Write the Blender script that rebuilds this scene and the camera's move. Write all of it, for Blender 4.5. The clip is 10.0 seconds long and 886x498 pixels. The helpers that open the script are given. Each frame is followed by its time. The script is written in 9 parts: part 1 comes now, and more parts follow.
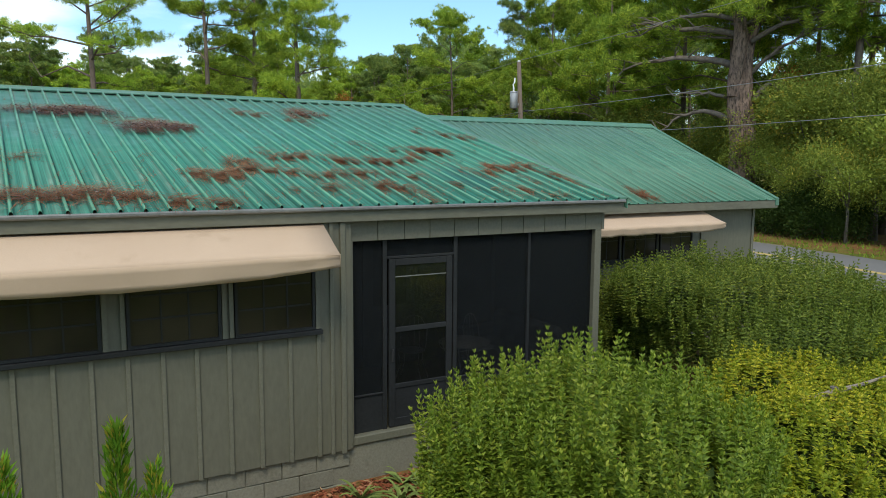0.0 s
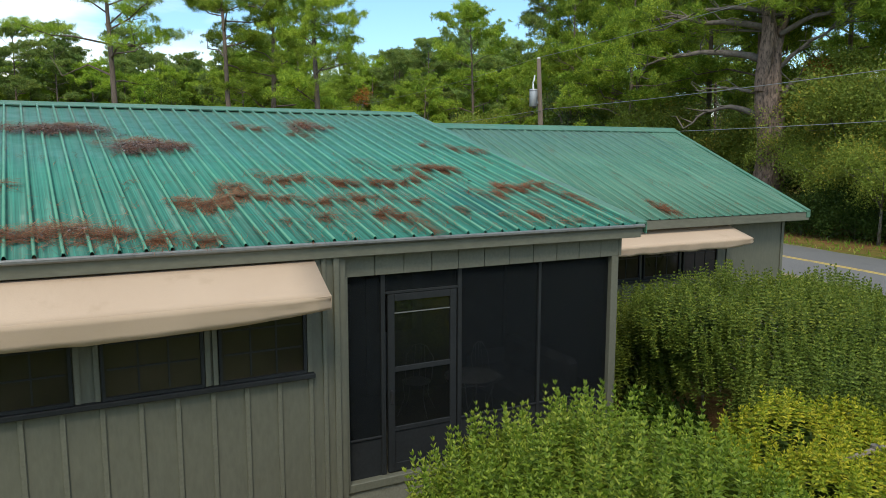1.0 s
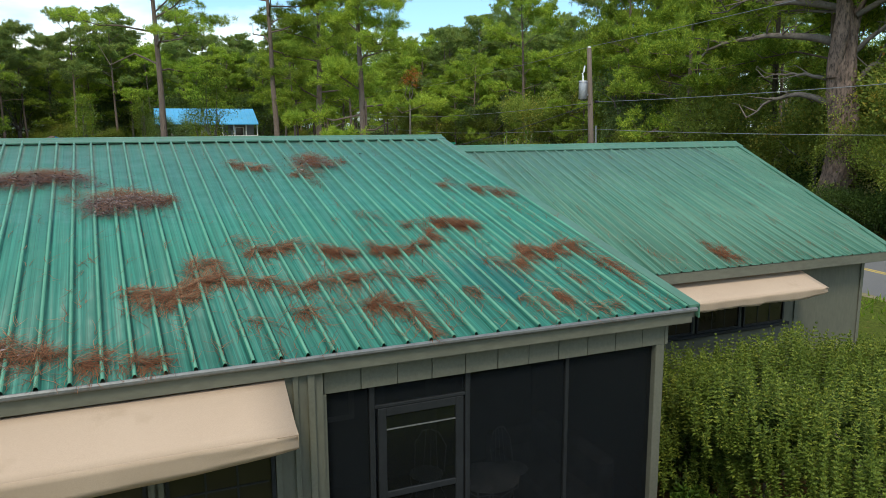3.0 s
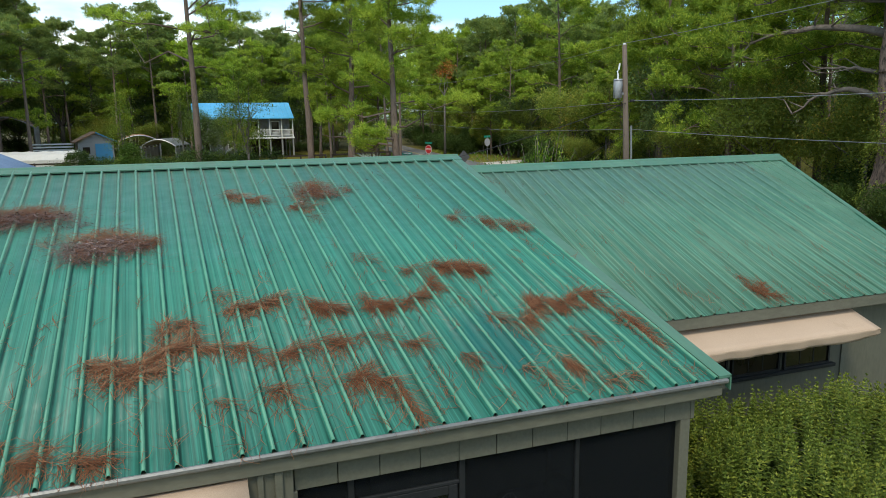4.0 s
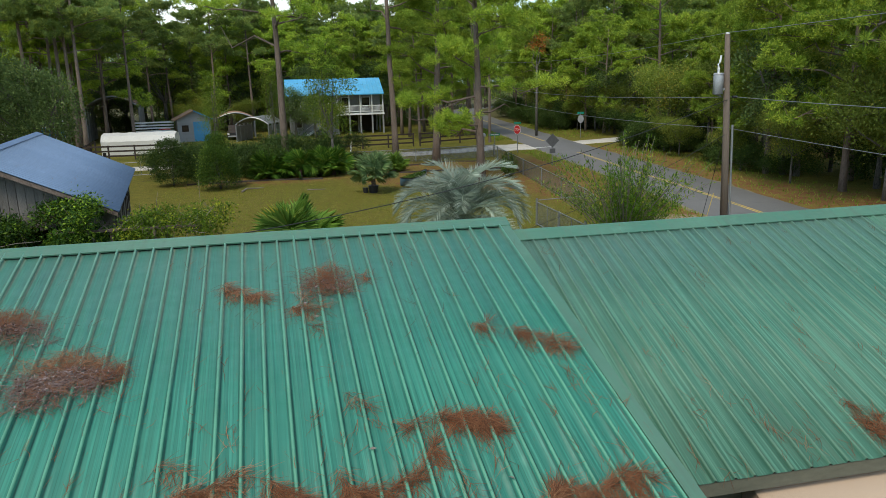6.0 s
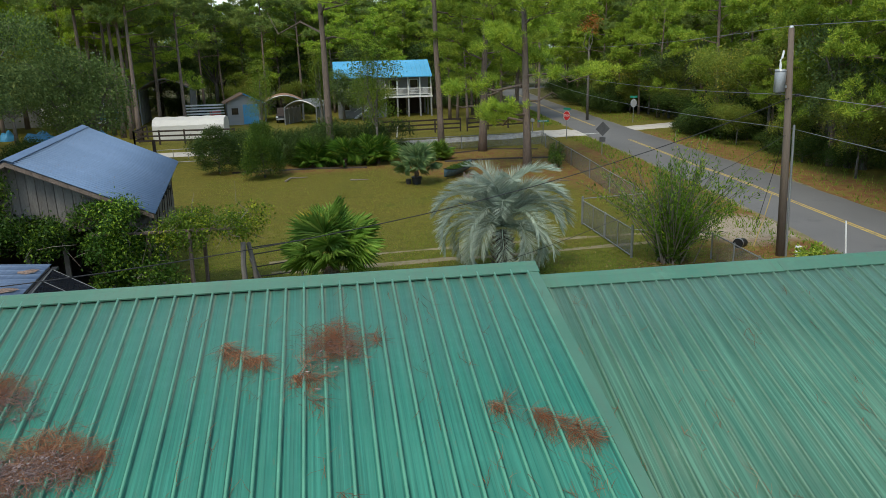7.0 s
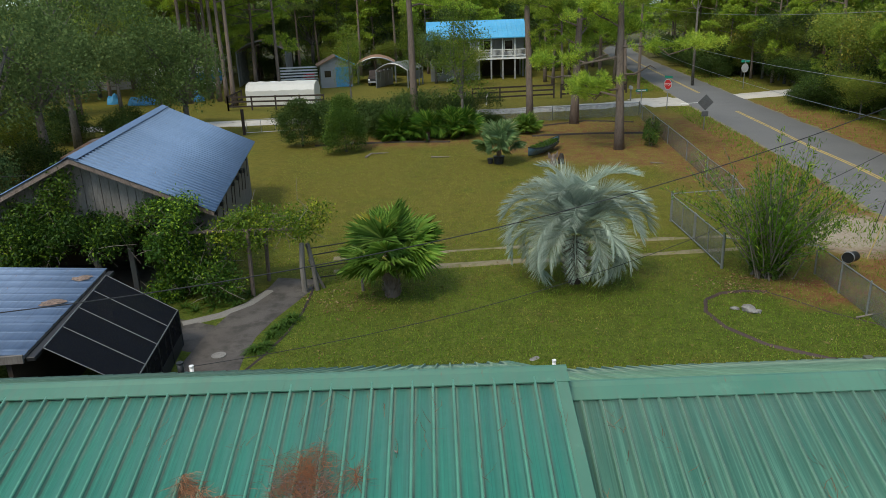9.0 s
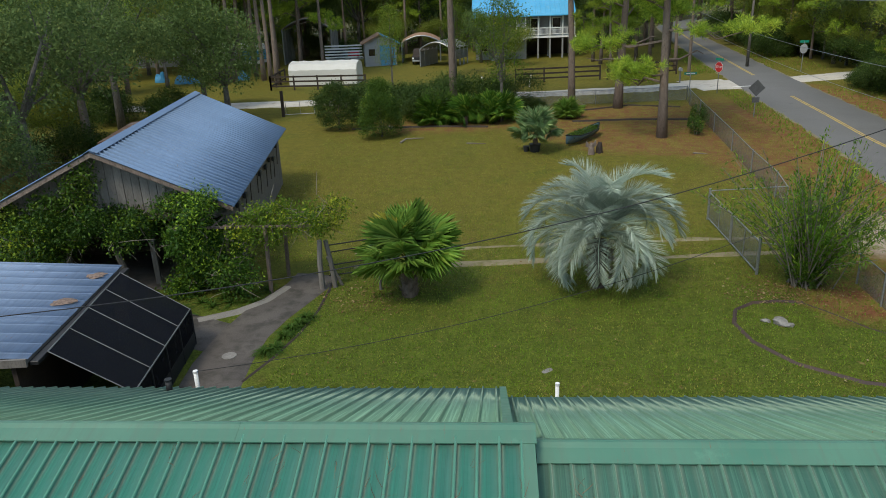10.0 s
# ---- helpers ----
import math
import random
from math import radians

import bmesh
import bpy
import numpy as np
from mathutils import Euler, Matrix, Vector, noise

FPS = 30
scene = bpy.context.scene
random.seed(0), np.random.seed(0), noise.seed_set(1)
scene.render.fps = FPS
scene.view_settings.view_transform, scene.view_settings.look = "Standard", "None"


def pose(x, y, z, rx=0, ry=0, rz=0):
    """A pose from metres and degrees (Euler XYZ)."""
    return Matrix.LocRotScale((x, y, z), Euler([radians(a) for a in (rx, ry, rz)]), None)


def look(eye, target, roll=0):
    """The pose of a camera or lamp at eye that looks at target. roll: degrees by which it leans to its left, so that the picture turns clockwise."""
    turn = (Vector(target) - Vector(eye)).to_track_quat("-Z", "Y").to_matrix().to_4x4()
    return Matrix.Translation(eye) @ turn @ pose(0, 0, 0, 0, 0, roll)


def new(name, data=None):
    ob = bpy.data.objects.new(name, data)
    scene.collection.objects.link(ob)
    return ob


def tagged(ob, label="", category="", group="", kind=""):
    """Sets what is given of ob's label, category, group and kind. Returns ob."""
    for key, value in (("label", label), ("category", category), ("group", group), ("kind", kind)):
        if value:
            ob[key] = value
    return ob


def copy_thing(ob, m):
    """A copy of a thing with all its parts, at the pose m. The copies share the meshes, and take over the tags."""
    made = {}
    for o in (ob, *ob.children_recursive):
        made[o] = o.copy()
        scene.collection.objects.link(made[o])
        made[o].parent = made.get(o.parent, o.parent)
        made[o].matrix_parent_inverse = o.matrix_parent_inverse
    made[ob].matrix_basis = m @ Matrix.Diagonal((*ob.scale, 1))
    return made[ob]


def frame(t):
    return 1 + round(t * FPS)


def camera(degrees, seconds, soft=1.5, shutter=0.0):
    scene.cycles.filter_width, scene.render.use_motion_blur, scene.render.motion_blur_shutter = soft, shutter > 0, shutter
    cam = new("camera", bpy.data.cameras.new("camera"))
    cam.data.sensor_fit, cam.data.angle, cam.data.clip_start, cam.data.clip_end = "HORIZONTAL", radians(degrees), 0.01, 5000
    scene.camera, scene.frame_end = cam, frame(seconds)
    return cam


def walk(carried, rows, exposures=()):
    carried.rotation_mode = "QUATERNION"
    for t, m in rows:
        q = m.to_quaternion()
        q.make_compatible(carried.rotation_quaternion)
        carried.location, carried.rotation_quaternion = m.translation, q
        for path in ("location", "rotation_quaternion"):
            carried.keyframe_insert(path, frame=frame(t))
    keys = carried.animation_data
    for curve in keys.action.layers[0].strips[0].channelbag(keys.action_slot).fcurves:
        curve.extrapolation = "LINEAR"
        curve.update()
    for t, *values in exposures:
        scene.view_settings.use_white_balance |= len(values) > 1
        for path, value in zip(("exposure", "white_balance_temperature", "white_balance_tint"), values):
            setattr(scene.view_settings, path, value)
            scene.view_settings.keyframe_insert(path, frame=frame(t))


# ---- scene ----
cam = camera(63.1, 10.0, 0.8)
PATH = [
    (0, (0.152, -0.344, 3.545), (1.114, 1.393, 3.301), 0.4),
    (0.5, (0.405, -0.098, 3.744), (1.343, 1.65, 3.485), 0.4),
    (1, (0.661, 0.126, 3.935), (1.566, 1.89, 3.668), 0.1),
    (1.5, (0.913, 0.424, 4.188), (1.792, 2.198, 3.905), 0.1),
    (2, (1.181, 0.692, 4.411), (2.026, 2.48, 4.111), -0.2),
    (2.5, (1.466, 1.008, 4.665), (2.275, 2.809, 4.345), -0.2),
    (4, (2.496, 2.016, 5.443), (3.164, 3.865, 5.078), -0.7),
    (4.5, (2.868, 2.423, 5.775), (3.48, 4.288, 5.388), -0.9),
    (5, (3.225, 2.846, 6.113), (3.773, 4.726, 5.704), -1.0),
    (5.5, (3.584, 3.26, 6.451), (4.063, 5.154, 6.021), -1.2),
    (7, (4.513, 4.639, 7.539), (4.784, 6.554, 7.028), -1.5),
    (7.5, (4.759, 5.137, 7.891), (4.962, 7.052, 7.35), -1.6),
    (8, (5.024, 5.617, 8.217), (5.157, 7.53, 7.647), -1.7),
    (8.5, (5.368, 6.064, 8.524), (5.432, 7.971, 7.925), -1.7),
    (9, (5.763, 6.529, 8.73), (5.762, 8.429, 8.105), -2.0),
    (9.5, (6.283, 6.946, 9.016), (6.209, 8.834, 8.361), -2.1),
    (10, (6.711, 7.362, 9.257), (6.574, 9.236, 8.572), -2.2),
]
walk(cam, [(t, look(eye, target, roll)) for t, eye, target, roll in PATH],
     exposures=((0.0, 0.13, 7100, 8), (4.5, 0.06, 7100, 8), (5.5, 0.01, 7100, 8), (10.0, 0.03, 7100, 8)))


# ---------------------------------------------------------------- world and light
SUN_DIR = Vector((-0.30, -0.50, 0.80)).normalized()
world = bpy.data.worlds.new("sky")
scene.world = world
world.use_nodes = True
wn, wl = world.node_tree.nodes, world.node_tree.links
wn.clear()
w_out, w_bg, w_sky = wn.new("ShaderNodeOutputWorld"), wn.new("ShaderNodeBackground"), wn.new("ShaderNodeTexSky")
w_sky.sky_type, w_sky.sun_disc = "NISHITA", False
w_sky.sun_elevation = math.asin(SUN_DIR.z)
w_sky.sun_rotation = math.atan2(SUN_DIR.x, SUN_DIR.y)
w_sky.air_density, w_sky.dust_density, w_sky.ozone_density = 1.0, 1.2, 1.6
w_co, w_map, w_noise, w_ramp, w_mix = (wn.new("ShaderNodeTexCoord"), wn.new("ShaderNodeMapping"), wn.new("ShaderNodeTexNoise"),
                                       wn.new("ShaderNodeValToRGB"), wn.new("ShaderNodeMix"))
w_mix.data_type = "RGBA"
w_map.inputs["Scale"].default_value = (1.0, 1.0, 3.2)
w_map.inputs["Location"].default_value = (0.55, 0.3, 0.1)
w_noise.inputs["Scale"].default_value, w_noise.inputs["Detail"].default_value, w_noise.inputs["Roughness"].default_value = 1.5, 7, 0.52
w_ramp.color_ramp.elements[0].position, w_ramp.color_ramp.elements[1].position = 0.47, 0.64
w_mix.inputs[7].default_value = (11.0, 11.1, 11.3, 1)
wl.new(w_co.outputs["Generated"], w_map.inputs["Vector"])
wl.new(w_map.outputs[0], w_noise.inputs["Vector"])
wl.new(w_noise.outputs[0], w_ramp.inputs[0])
wl.new(w_ramp.outputs[0], w_mix.inputs[0])
w_tint = wn.new("ShaderNodeMix")
w_tint.data_type, w_tint.blend_type = "RGBA", "MULTIPLY"
w_tint.inputs[0].default_value, w_tint.inputs[7].default_value = 1.0, (0.95, 1.3, 1.5, 1)
wl.new(w_sky.outputs[0], w_tint.inputs[6])
wl.new(w_tint.outputs[2], w_mix.inputs[6])
wl.new(w_mix.outputs[2], w_bg.inputs[0])
w_bg.inputs[1].default_value = 0.15
wl.new(w_bg.outputs[0], w_out.inputs[0])

sun_data = bpy.data.lights.new("sun", "SUN")
sun_data.energy, sun_data.angle, sun_data.color = 2.1, radians(16), (1.0, 0.93, 0.82)
sun = new("sun", sun_data)
sun.rotation_euler = SUN_DIR.to_track_quat("Z", "Y").to_euler()

rng = np.random.default_rng(7)


# ---------------------------------------------------------------- materials
def nodes_of(name):
    m = bpy.data.materials.new(name)
    m.use_nodes = True
    return m, m.node_tree.nodes, m.node_tree.links, m.node_tree.nodes["Principled BSDF"]


def tone(c, k):
    return (min(c[0] * k, 1), min(c[1] * k, 1), min(c[2] * k, 1), 1)


def mixer(N, L, fac, a, b, blend="MIX"):
    x = N.new("ShaderNodeMix")
    x.data_type, x.blend_type = "RGBA", blend
    for k, v in ((0, fac), (6, a), (7, b)):
        if hasattr(v, "links"):
            L.new(v, x.inputs[k])
        else:
            x.inputs[k].default_value = v if k == 0 else (*v[:3], 1)
    return x.outputs[2]


def noise_fac(N, L, vec, scale, detail=4.0, lo=0.35, hi=0.65, rough=0.55):
    n, r = N.new("ShaderNodeTexNoise"), N.new("ShaderNodeMapRange")
    n.inputs["Scale"].default_value, n.inputs["Detail"].default_value, n.inputs["Roughness"].default_value = scale, detail, rough
    L.new(vec, n.inputs["Vector"])
    r.inputs[1].default_value, r.inputs[2].default_value = lo, hi
    L.new(n.outputs[0], r.inputs[0])
    return r.outputs[0]


def coords(N, L, scale=(1, 1, 1), kind="Object"):
    c, m = N.new("ShaderNodeTexCoord"), N.new("ShaderNodeMapping")
    m.inputs["Scale"].default_value = scale
    o, a = N.new("ShaderNodeObjectInfo"), N.new("ShaderNodeVectorMath")
    L.new(c.outputs[kind], a.inputs[0])
    L.new(o.outputs["Location"], a.inputs[1])
    L.new(a.outputs[0], m.inputs["Vector"])
    return m.outputs[0]


def surface(name, c1, c2, big=0.8, fine=18.0, rough=0.6, metal=0.0, bump=0.15, stretch=(1, 1, 1), stain=None, stain_at=0.6, spec=0.5, vary=0.0):
    """A solid surface: two tones at two scales, optional stains of a third tone, grain in the relief."""
    m, N, L, P = nodes_of(name)
    v = coords(N, L, stretch)
    col = mixer(N, L, noise_fac(N, L, v, big), c1, c2)
    grain = noise_fac(N, L, v, fine, 6, 0.25, 0.75)
    col = mixer(N, L, 0.5, col, mixer(N, L, grain, tone(c1, 0.8), tone(c2, 1.2)))
    if stain:
        col = mixer(N, L, noise_fac(N, L, v, big * 2.3, 7, stain_at, stain_at + 0.16, 0.65), col, stain)
    if vary:
        o, h, r = N.new("ShaderNodeObjectInfo"), N.new("ShaderNodeHueSaturation"), N.new("ShaderNodeMapRange")
        r.inputs[3].default_value, r.inputs[4].default_value = 1 - vary, 1 + vary
        L.new(o.outputs["Random"], r.inputs[0])
        L.new(r.outputs[0], h.inputs["Value"])
        L.new(col, h.inputs["Color"])
        col = h.outputs[0]
    L.new(col, P.inputs["Base Color"])
    P.inputs["Roughness"].default_value, P.inputs["Metallic"].default_value = rough, metal
    P.inputs["Specular IOR Level"].default_value = spec
    b = N.new("ShaderNodeBump")
    b.inputs["Strength"].default_value, b.inputs["Distance"].default_value = bump, 0.01
    L.new(grain, b.inputs["Height"])
    L.new(b.outputs[0], P.inputs["Normal"])
    return m


def foliage(name, c1, c2, c3=None, rough=0.5, through_light=0.3, part3=0.72, gloss=0.18):
    """Leaves: each leaf its own tone between c1 and c2, some c3, patches over the crown, light through the blade."""
    m, N, L, P = nodes_of(name)
    g = N.new("ShaderNodeNewGeometry")
    o = N.new("ShaderNodeObjectInfo")
    v = coords(N, L)
    col = mixer(N, L, g.outputs["Random Per Island"], c1, c2)
    if c3:
        add = N.new("ShaderNodeMath")
        add.operation = "MULTIPLY_ADD"
        add.inputs[1].default_value, add.inputs[2].default_value = 0.45, 0.0
        L.new(noise_fac(N, L, v, 0.55, 3, 0.4, 0.65), add.inputs[0])
        s = N.new("ShaderNodeMath")
        s.operation = "ADD"
        L.new(add.outputs[0], s.inputs[0])
        L.new(g.outputs["Random Per Island"], s.inputs[1])
        r = N.new("ShaderNodeMapRange")
        r.inputs[1].default_value, r.inputs[2].default_value = part3, part3 + 0.35
        L.new(s.outputs[0], r.inputs[0])
        col = mixer(N, L, r.outputs[0], col, c3)
    h, r2 = N.new("ShaderNodeHueSaturation"), N.new("ShaderNodeMapRange")
    r2.inputs[3].default_value, r2.inputs[4].default_value = 0.78, 1.22
    L.new(o.outputs["Random"], r2.inputs[0])
    L.new(r2.outputs[0], h.inputs["Value"])
    L.new(col, h.inputs["Color"])
    col = h.outputs[0]
    L.new(col, P.inputs["Base Color"])
    P.inputs["Roughness"].default_value = rough
    P.inputs["Specular IOR Level"].default_value = gloss
    t, x = N.new("ShaderNodeBsdfTranslucent"), N.new("ShaderNodeMixShader")
    L.new(col, t.inputs[0])
    x.inputs[0].default_value = through_light
    L.new(P.outputs[0], x.inputs[1])
    L.new(t.outputs[0], x.inputs[2])
    L.new(x.outputs[0], N["Material Output"].inputs[0])
    return m


def netting(name, colour, cover, rough=0.7):
    """Fine mesh cloth or wire, seen as a part-open surface."""
    m, N, L, P = nodes_of(name)
    P.inputs["Base Color"].default_value = (*colour, 1)
    P.inputs["Roughness"].default_value = rough
    P.inputs["Specular IOR Level"].default_value = 0.1
    t, x = N.new("ShaderNodeBsdfTransparent"), N.new("ShaderNodeMixShader")
    v = coords(N, L)
    r = N.new("ShaderNodeMapRange")
    r.inputs[3].default_value, r.inputs[4].default_value = cover - 0.06, cover + 0.06
    L.new(noise_fac(N, L, v, 3.0), r.inputs[0])
    L.new(r.outputs[0], x.inputs[0])
    L.new(t.outputs[0], x.inputs[1])
    L.new(P.outputs[0], x.inputs[2])
    L.new(x.outputs[0], N["Material Output"].inputs[0])
    return m


def glass_dark(name, colour=(0.02, 0.022, 0.024)):
    m, N, L, P = nodes_of(name)
    v = coords(N, L)
    L.new(mixer(N, L, noise_fac(N, L, v, 1.5), colour, tone(colour, 1.8)), P.inputs["Base Color"])
    P.inputs["Roughness"].default_value = 0.06
    return m


def roof_paint(name, c1, c2, dirt, rust, gloss=(0.42, 0.62), rib=None, chalk=0.12, spec=0.5, rib_z=0.031, ridge_sheen=None, grime_shade=1.0, patches=()):
    """Painted steel sheet: faded tones streaked down the slope, dirt in streaks, shade painted along the ribs, a little
    rust-brown litter stain.
    """
    m, N, L, P = nodes_of(name)
    v = coords(N, L)
    streak = coords(N, L, (5.5, 0.30, 1))
    o = N.new("ShaderNodeObjectInfo")
    col = mixer(N, L, noise_fac(N, L, v, 0.45, 4, 0.38, 0.64), c1, c2)
    col = mixer(N, L, noise_fac(N, L, streak, 2.2, 6, 0.46, 0.78), col, dirt)
    col = mixer(N, L, noise_fac(N, L, v, 1.7, 8, 0.60, 0.76, 0.7), col, tone(c2, 1.25))
    if rib:
        col = mixer(N, L, noise_fac(N, L, coords(N, L, (26, 0.22, 1)), 1.6, 5, 0.48, 0.64), col, tone(c2, 1.36))
        col = mixer(N, L, noise_fac(N, L, coords(N, L, (34, 0.30, 1)), 1.3, 5, 0.56, 0.70), col, tone(c1, 1.0 - 0.28 * grime_shade))
    fleck = noise_fac(N, L, coords(N, L, (9, 1.6, 1)), 2.6, 8, 0.625 + 0.03 * (grime_shade < 1), 0.68 + 0.04 * (grime_shade < 1), 0.7)
    col = mixer(N, L, fleck, col, rust)
    # paler towards the ridge: grazing sky sheen put into the colour
    if ridge_sheen:
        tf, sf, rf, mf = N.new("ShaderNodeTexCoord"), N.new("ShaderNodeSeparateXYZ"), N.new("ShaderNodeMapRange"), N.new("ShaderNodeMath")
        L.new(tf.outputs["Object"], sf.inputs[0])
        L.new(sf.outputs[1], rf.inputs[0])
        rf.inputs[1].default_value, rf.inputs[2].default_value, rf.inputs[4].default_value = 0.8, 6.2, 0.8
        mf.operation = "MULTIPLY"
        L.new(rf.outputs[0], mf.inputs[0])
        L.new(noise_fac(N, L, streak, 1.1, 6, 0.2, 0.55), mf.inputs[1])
        col = mixer(N, L, mf.outputs[0], col, ridge_sheen)
    for x, y, a, b, c in patches:
        # a patch washed clean, ragged along the sheet
        g, sub, div, ln = N.new("ShaderNodeNewGeometry"), N.new("ShaderNodeVectorMath"), N.new("ShaderNodeVectorMath"), N.new("ShaderNodeVectorMath")
        sub.operation, div.operation, ln.operation = "SUBTRACT", "MULTIPLY", "LENGTH"
        sub.inputs[1].default_value, div.inputs[1].default_value = (x, y, 0), (1 / a, 1 / b, 0)
        L.new(g.outputs["Position"], sub.inputs[0])
        L.new(sub.outputs[0], div.inputs[0])
        L.new(div.outputs[0], ln.inputs[0])
        ad, mr_ = N.new("ShaderNodeMath"), N.new("ShaderNodeMapRange")
        ad.operation = "ADD"
        L.new(ln.outputs["Value"], ad.inputs[0])
        L.new(noise_fac(N, L, coords(N, L, (4, 0.7, 1)), 2.0, 6, 0.2, 0.8), ad.inputs[1])
        mr_.inputs[1].default_value, mr_.inputs[2].default_value, mr_.inputs[3].default_value, mr_.inputs[4].default_value = 0.95, 1.5, 0.85, 0.0
        L.new(ad.outputs[0], mr_.inputs[0])
        col = mixer(N, L, mr_.outputs[0], col, c)
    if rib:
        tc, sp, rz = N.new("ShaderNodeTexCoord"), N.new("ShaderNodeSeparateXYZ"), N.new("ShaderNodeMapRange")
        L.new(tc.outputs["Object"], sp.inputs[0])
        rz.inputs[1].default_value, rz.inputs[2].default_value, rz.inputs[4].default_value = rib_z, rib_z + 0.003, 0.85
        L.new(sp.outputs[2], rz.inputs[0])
        # shade painted with old dirt along each rib foot, thicker on one side
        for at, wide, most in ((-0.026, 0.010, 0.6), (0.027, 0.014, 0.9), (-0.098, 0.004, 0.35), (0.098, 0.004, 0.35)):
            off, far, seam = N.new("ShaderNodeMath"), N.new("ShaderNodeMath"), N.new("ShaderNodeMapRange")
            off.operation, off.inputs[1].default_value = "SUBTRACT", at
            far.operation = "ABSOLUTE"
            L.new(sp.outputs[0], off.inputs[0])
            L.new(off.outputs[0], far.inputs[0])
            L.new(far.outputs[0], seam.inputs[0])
            seam.inputs[1].default_value, seam.inputs[2].default_value, seam.inputs[3].default_value, seam.inputs[4].default_value = wide * 0.3, wide, most * grime_shade, 0.0
            shade_wash = N.new("ShaderNodeMath")
            shade_wash.operation = "MULTIPLY"
            L.new(seam.outputs[0], shade_wash.inputs[0])
            L.new(noise_fac(N, L, v, 1.3, 5, 0.25, 0.55), shade_wash.inputs[1])
            col = mixer(N, L, shade_wash.outputs[0], col, tone(c1, 0.42))
        # rib tops paler: wear, with the highlight on them put into the colour
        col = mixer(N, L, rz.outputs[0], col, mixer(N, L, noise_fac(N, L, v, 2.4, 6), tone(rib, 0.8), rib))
    h, r = N.new("ShaderNodeHueSaturation"), N.new("ShaderNodeMapRange")
    r.inputs[3].default_value, r.inputs[4].default_value = 0.965, 1.035
    L.new(o.outputs["Random"], r.inputs[0])
    L.new(r.outputs[0], h.inputs["Value"])
    L.new(col, h.inputs["Color"])
    L.new(h.outputs[0], P.inputs["Base Color"])
    rr = N.new("ShaderNodeMapRange")
    rr.inputs[3].default_value, rr.inputs[4].default_value = gloss
    L.new(noise_fac(N, L, v, 3.0, 6), rr.inputs[0])
    L.new(rr.outputs[0], P.inputs["Roughness"])
    P.inputs["Specular IOR Level"].default_value = spec
    P.inputs["Sheen Weight"].default_value, P.inputs["Sheen Roughness"].default_value = chalk, 0.32
    P.inputs["Sheen Tint"].default_value = (0.75, 1.0, 0.82, 1)
    b = N.new("ShaderNodeBump")
    b.inputs["Strength"].default_value, b.inputs["Distance"].default_value = 0.12, 0.01
    L.new(noise_fac(N, L, v, 5, 3), b.inputs["Height"])
    L.new(b.outputs[0], P.inputs["Normal"])
    return m


GREEN_ROOF = roof_paint("green_roof_paint", (0.0075, 0.124, 0.091), (0.024, 0.174, 0.127), (0.036, 0.155, 0.112), (0.12, 0.095, 0.06), rib=(0.105, 0.335, 0.22), chalk=0.12, spec=0.4, rib_z=0.026, ridge_sheen=(0.030, 0.236, 0.156), patches=((5.25, 8.15, 0.5, 0.85, (0.002, 0.112, 0.098)),))
# wing and back paler: chalking, and grazing sky sheen put into the colour
FADED_SHEEN_ROOF = roof_paint("faded_sheen_green_roof", (0.042, 0.150, 0.104), (0.074, 0.190, 0.132), (0.098, 0.180, 0.124), (0.15, 0.14, 0.085), rib=(0.125, 0.25, 0.172), chalk=0.18, spec=0.25, rib_z=0.016, grime_shade=0.5)
BACK_ROOF = roof_paint("chalky_sheen_green_roof", (0.105, 0.21, 0.145), (0.125, 0.235, 0.165), (0.118, 0.215, 0.15), (0.15, 0.16, 0.10), (0.8, 0.9), rib=(0.15, 0.26, 0.18), chalk=0.2, spec=0.05, rib_z=0.016, grime_shade=0.25)
WING_EDGE = roof_paint("faded_sheen_green_edge", (0.055, 0.165, 0.108), (0.085, 0.205, 0.135), (0.095, 0.17, 0.115), (0.13, 0.13, 0.075), chalk=0.2)
GREEN_TRIM = roof_paint("green_trim_paint", (0.052, 0.168, 0.112), (0.080, 0.198, 0.134), (0.08, 0.158, 0.11), (0.12, 0.12, 0.075))
BLUE_ROOF = roof_paint("slate_blue_roof", (0.135, 0.21, 0.325), (0.15, 0.228, 0.35), (0.128, 0.195, 0.295), (0.16, 0.15, 0.16), (0.65, 0.8), chalk=0.0, spec=0.15)
PALE_ROOF = roof_paint("pale_blue_roof", (0.18, 0.25, 0.36), (0.225, 0.30, 0.425), (0.16, 0.21, 0.29), (0.28, 0.17, 0.12), (0.6, 0.75), chalk=0.0, spec=0.25)
SIDING = surface("sage_siding_paint", (0.100, 0.100, 0.073), (0.114, 0.113, 0.083), 0.7, 26, 0.6, bump=0.05, stretch=(1, 1, 0.3), stain=(0.088, 0.088, 0.064), stain_at=0.64)
TRIM = surface("sage_trim_paint", (0.108, 0.108, 0.079), (0.130, 0.129, 0.095), 1.4, 30, 0.6, bump=0.1, stain=(0.12, 0.12, 0.09), stain_at=0.64)
FASCIA = surface("fascia_paint", (0.108, 0.108, 0.078), (0.135, 0.135, 0.10), 1.2, 22, 0.6, bump=0.1, stretch=(0.4, 1, 1), stain=(0.095, 0.09, 0.065), stain_at=0.6)
BLOCK = surface("painted_block", (0.135, 0.132, 0.10), (0.18, 0.175, 0.135), 1.1, 34, 0.8, bump=0.35, stain=(0.09, 0.082, 0.058), stain_at=0.56, vary=0.07)
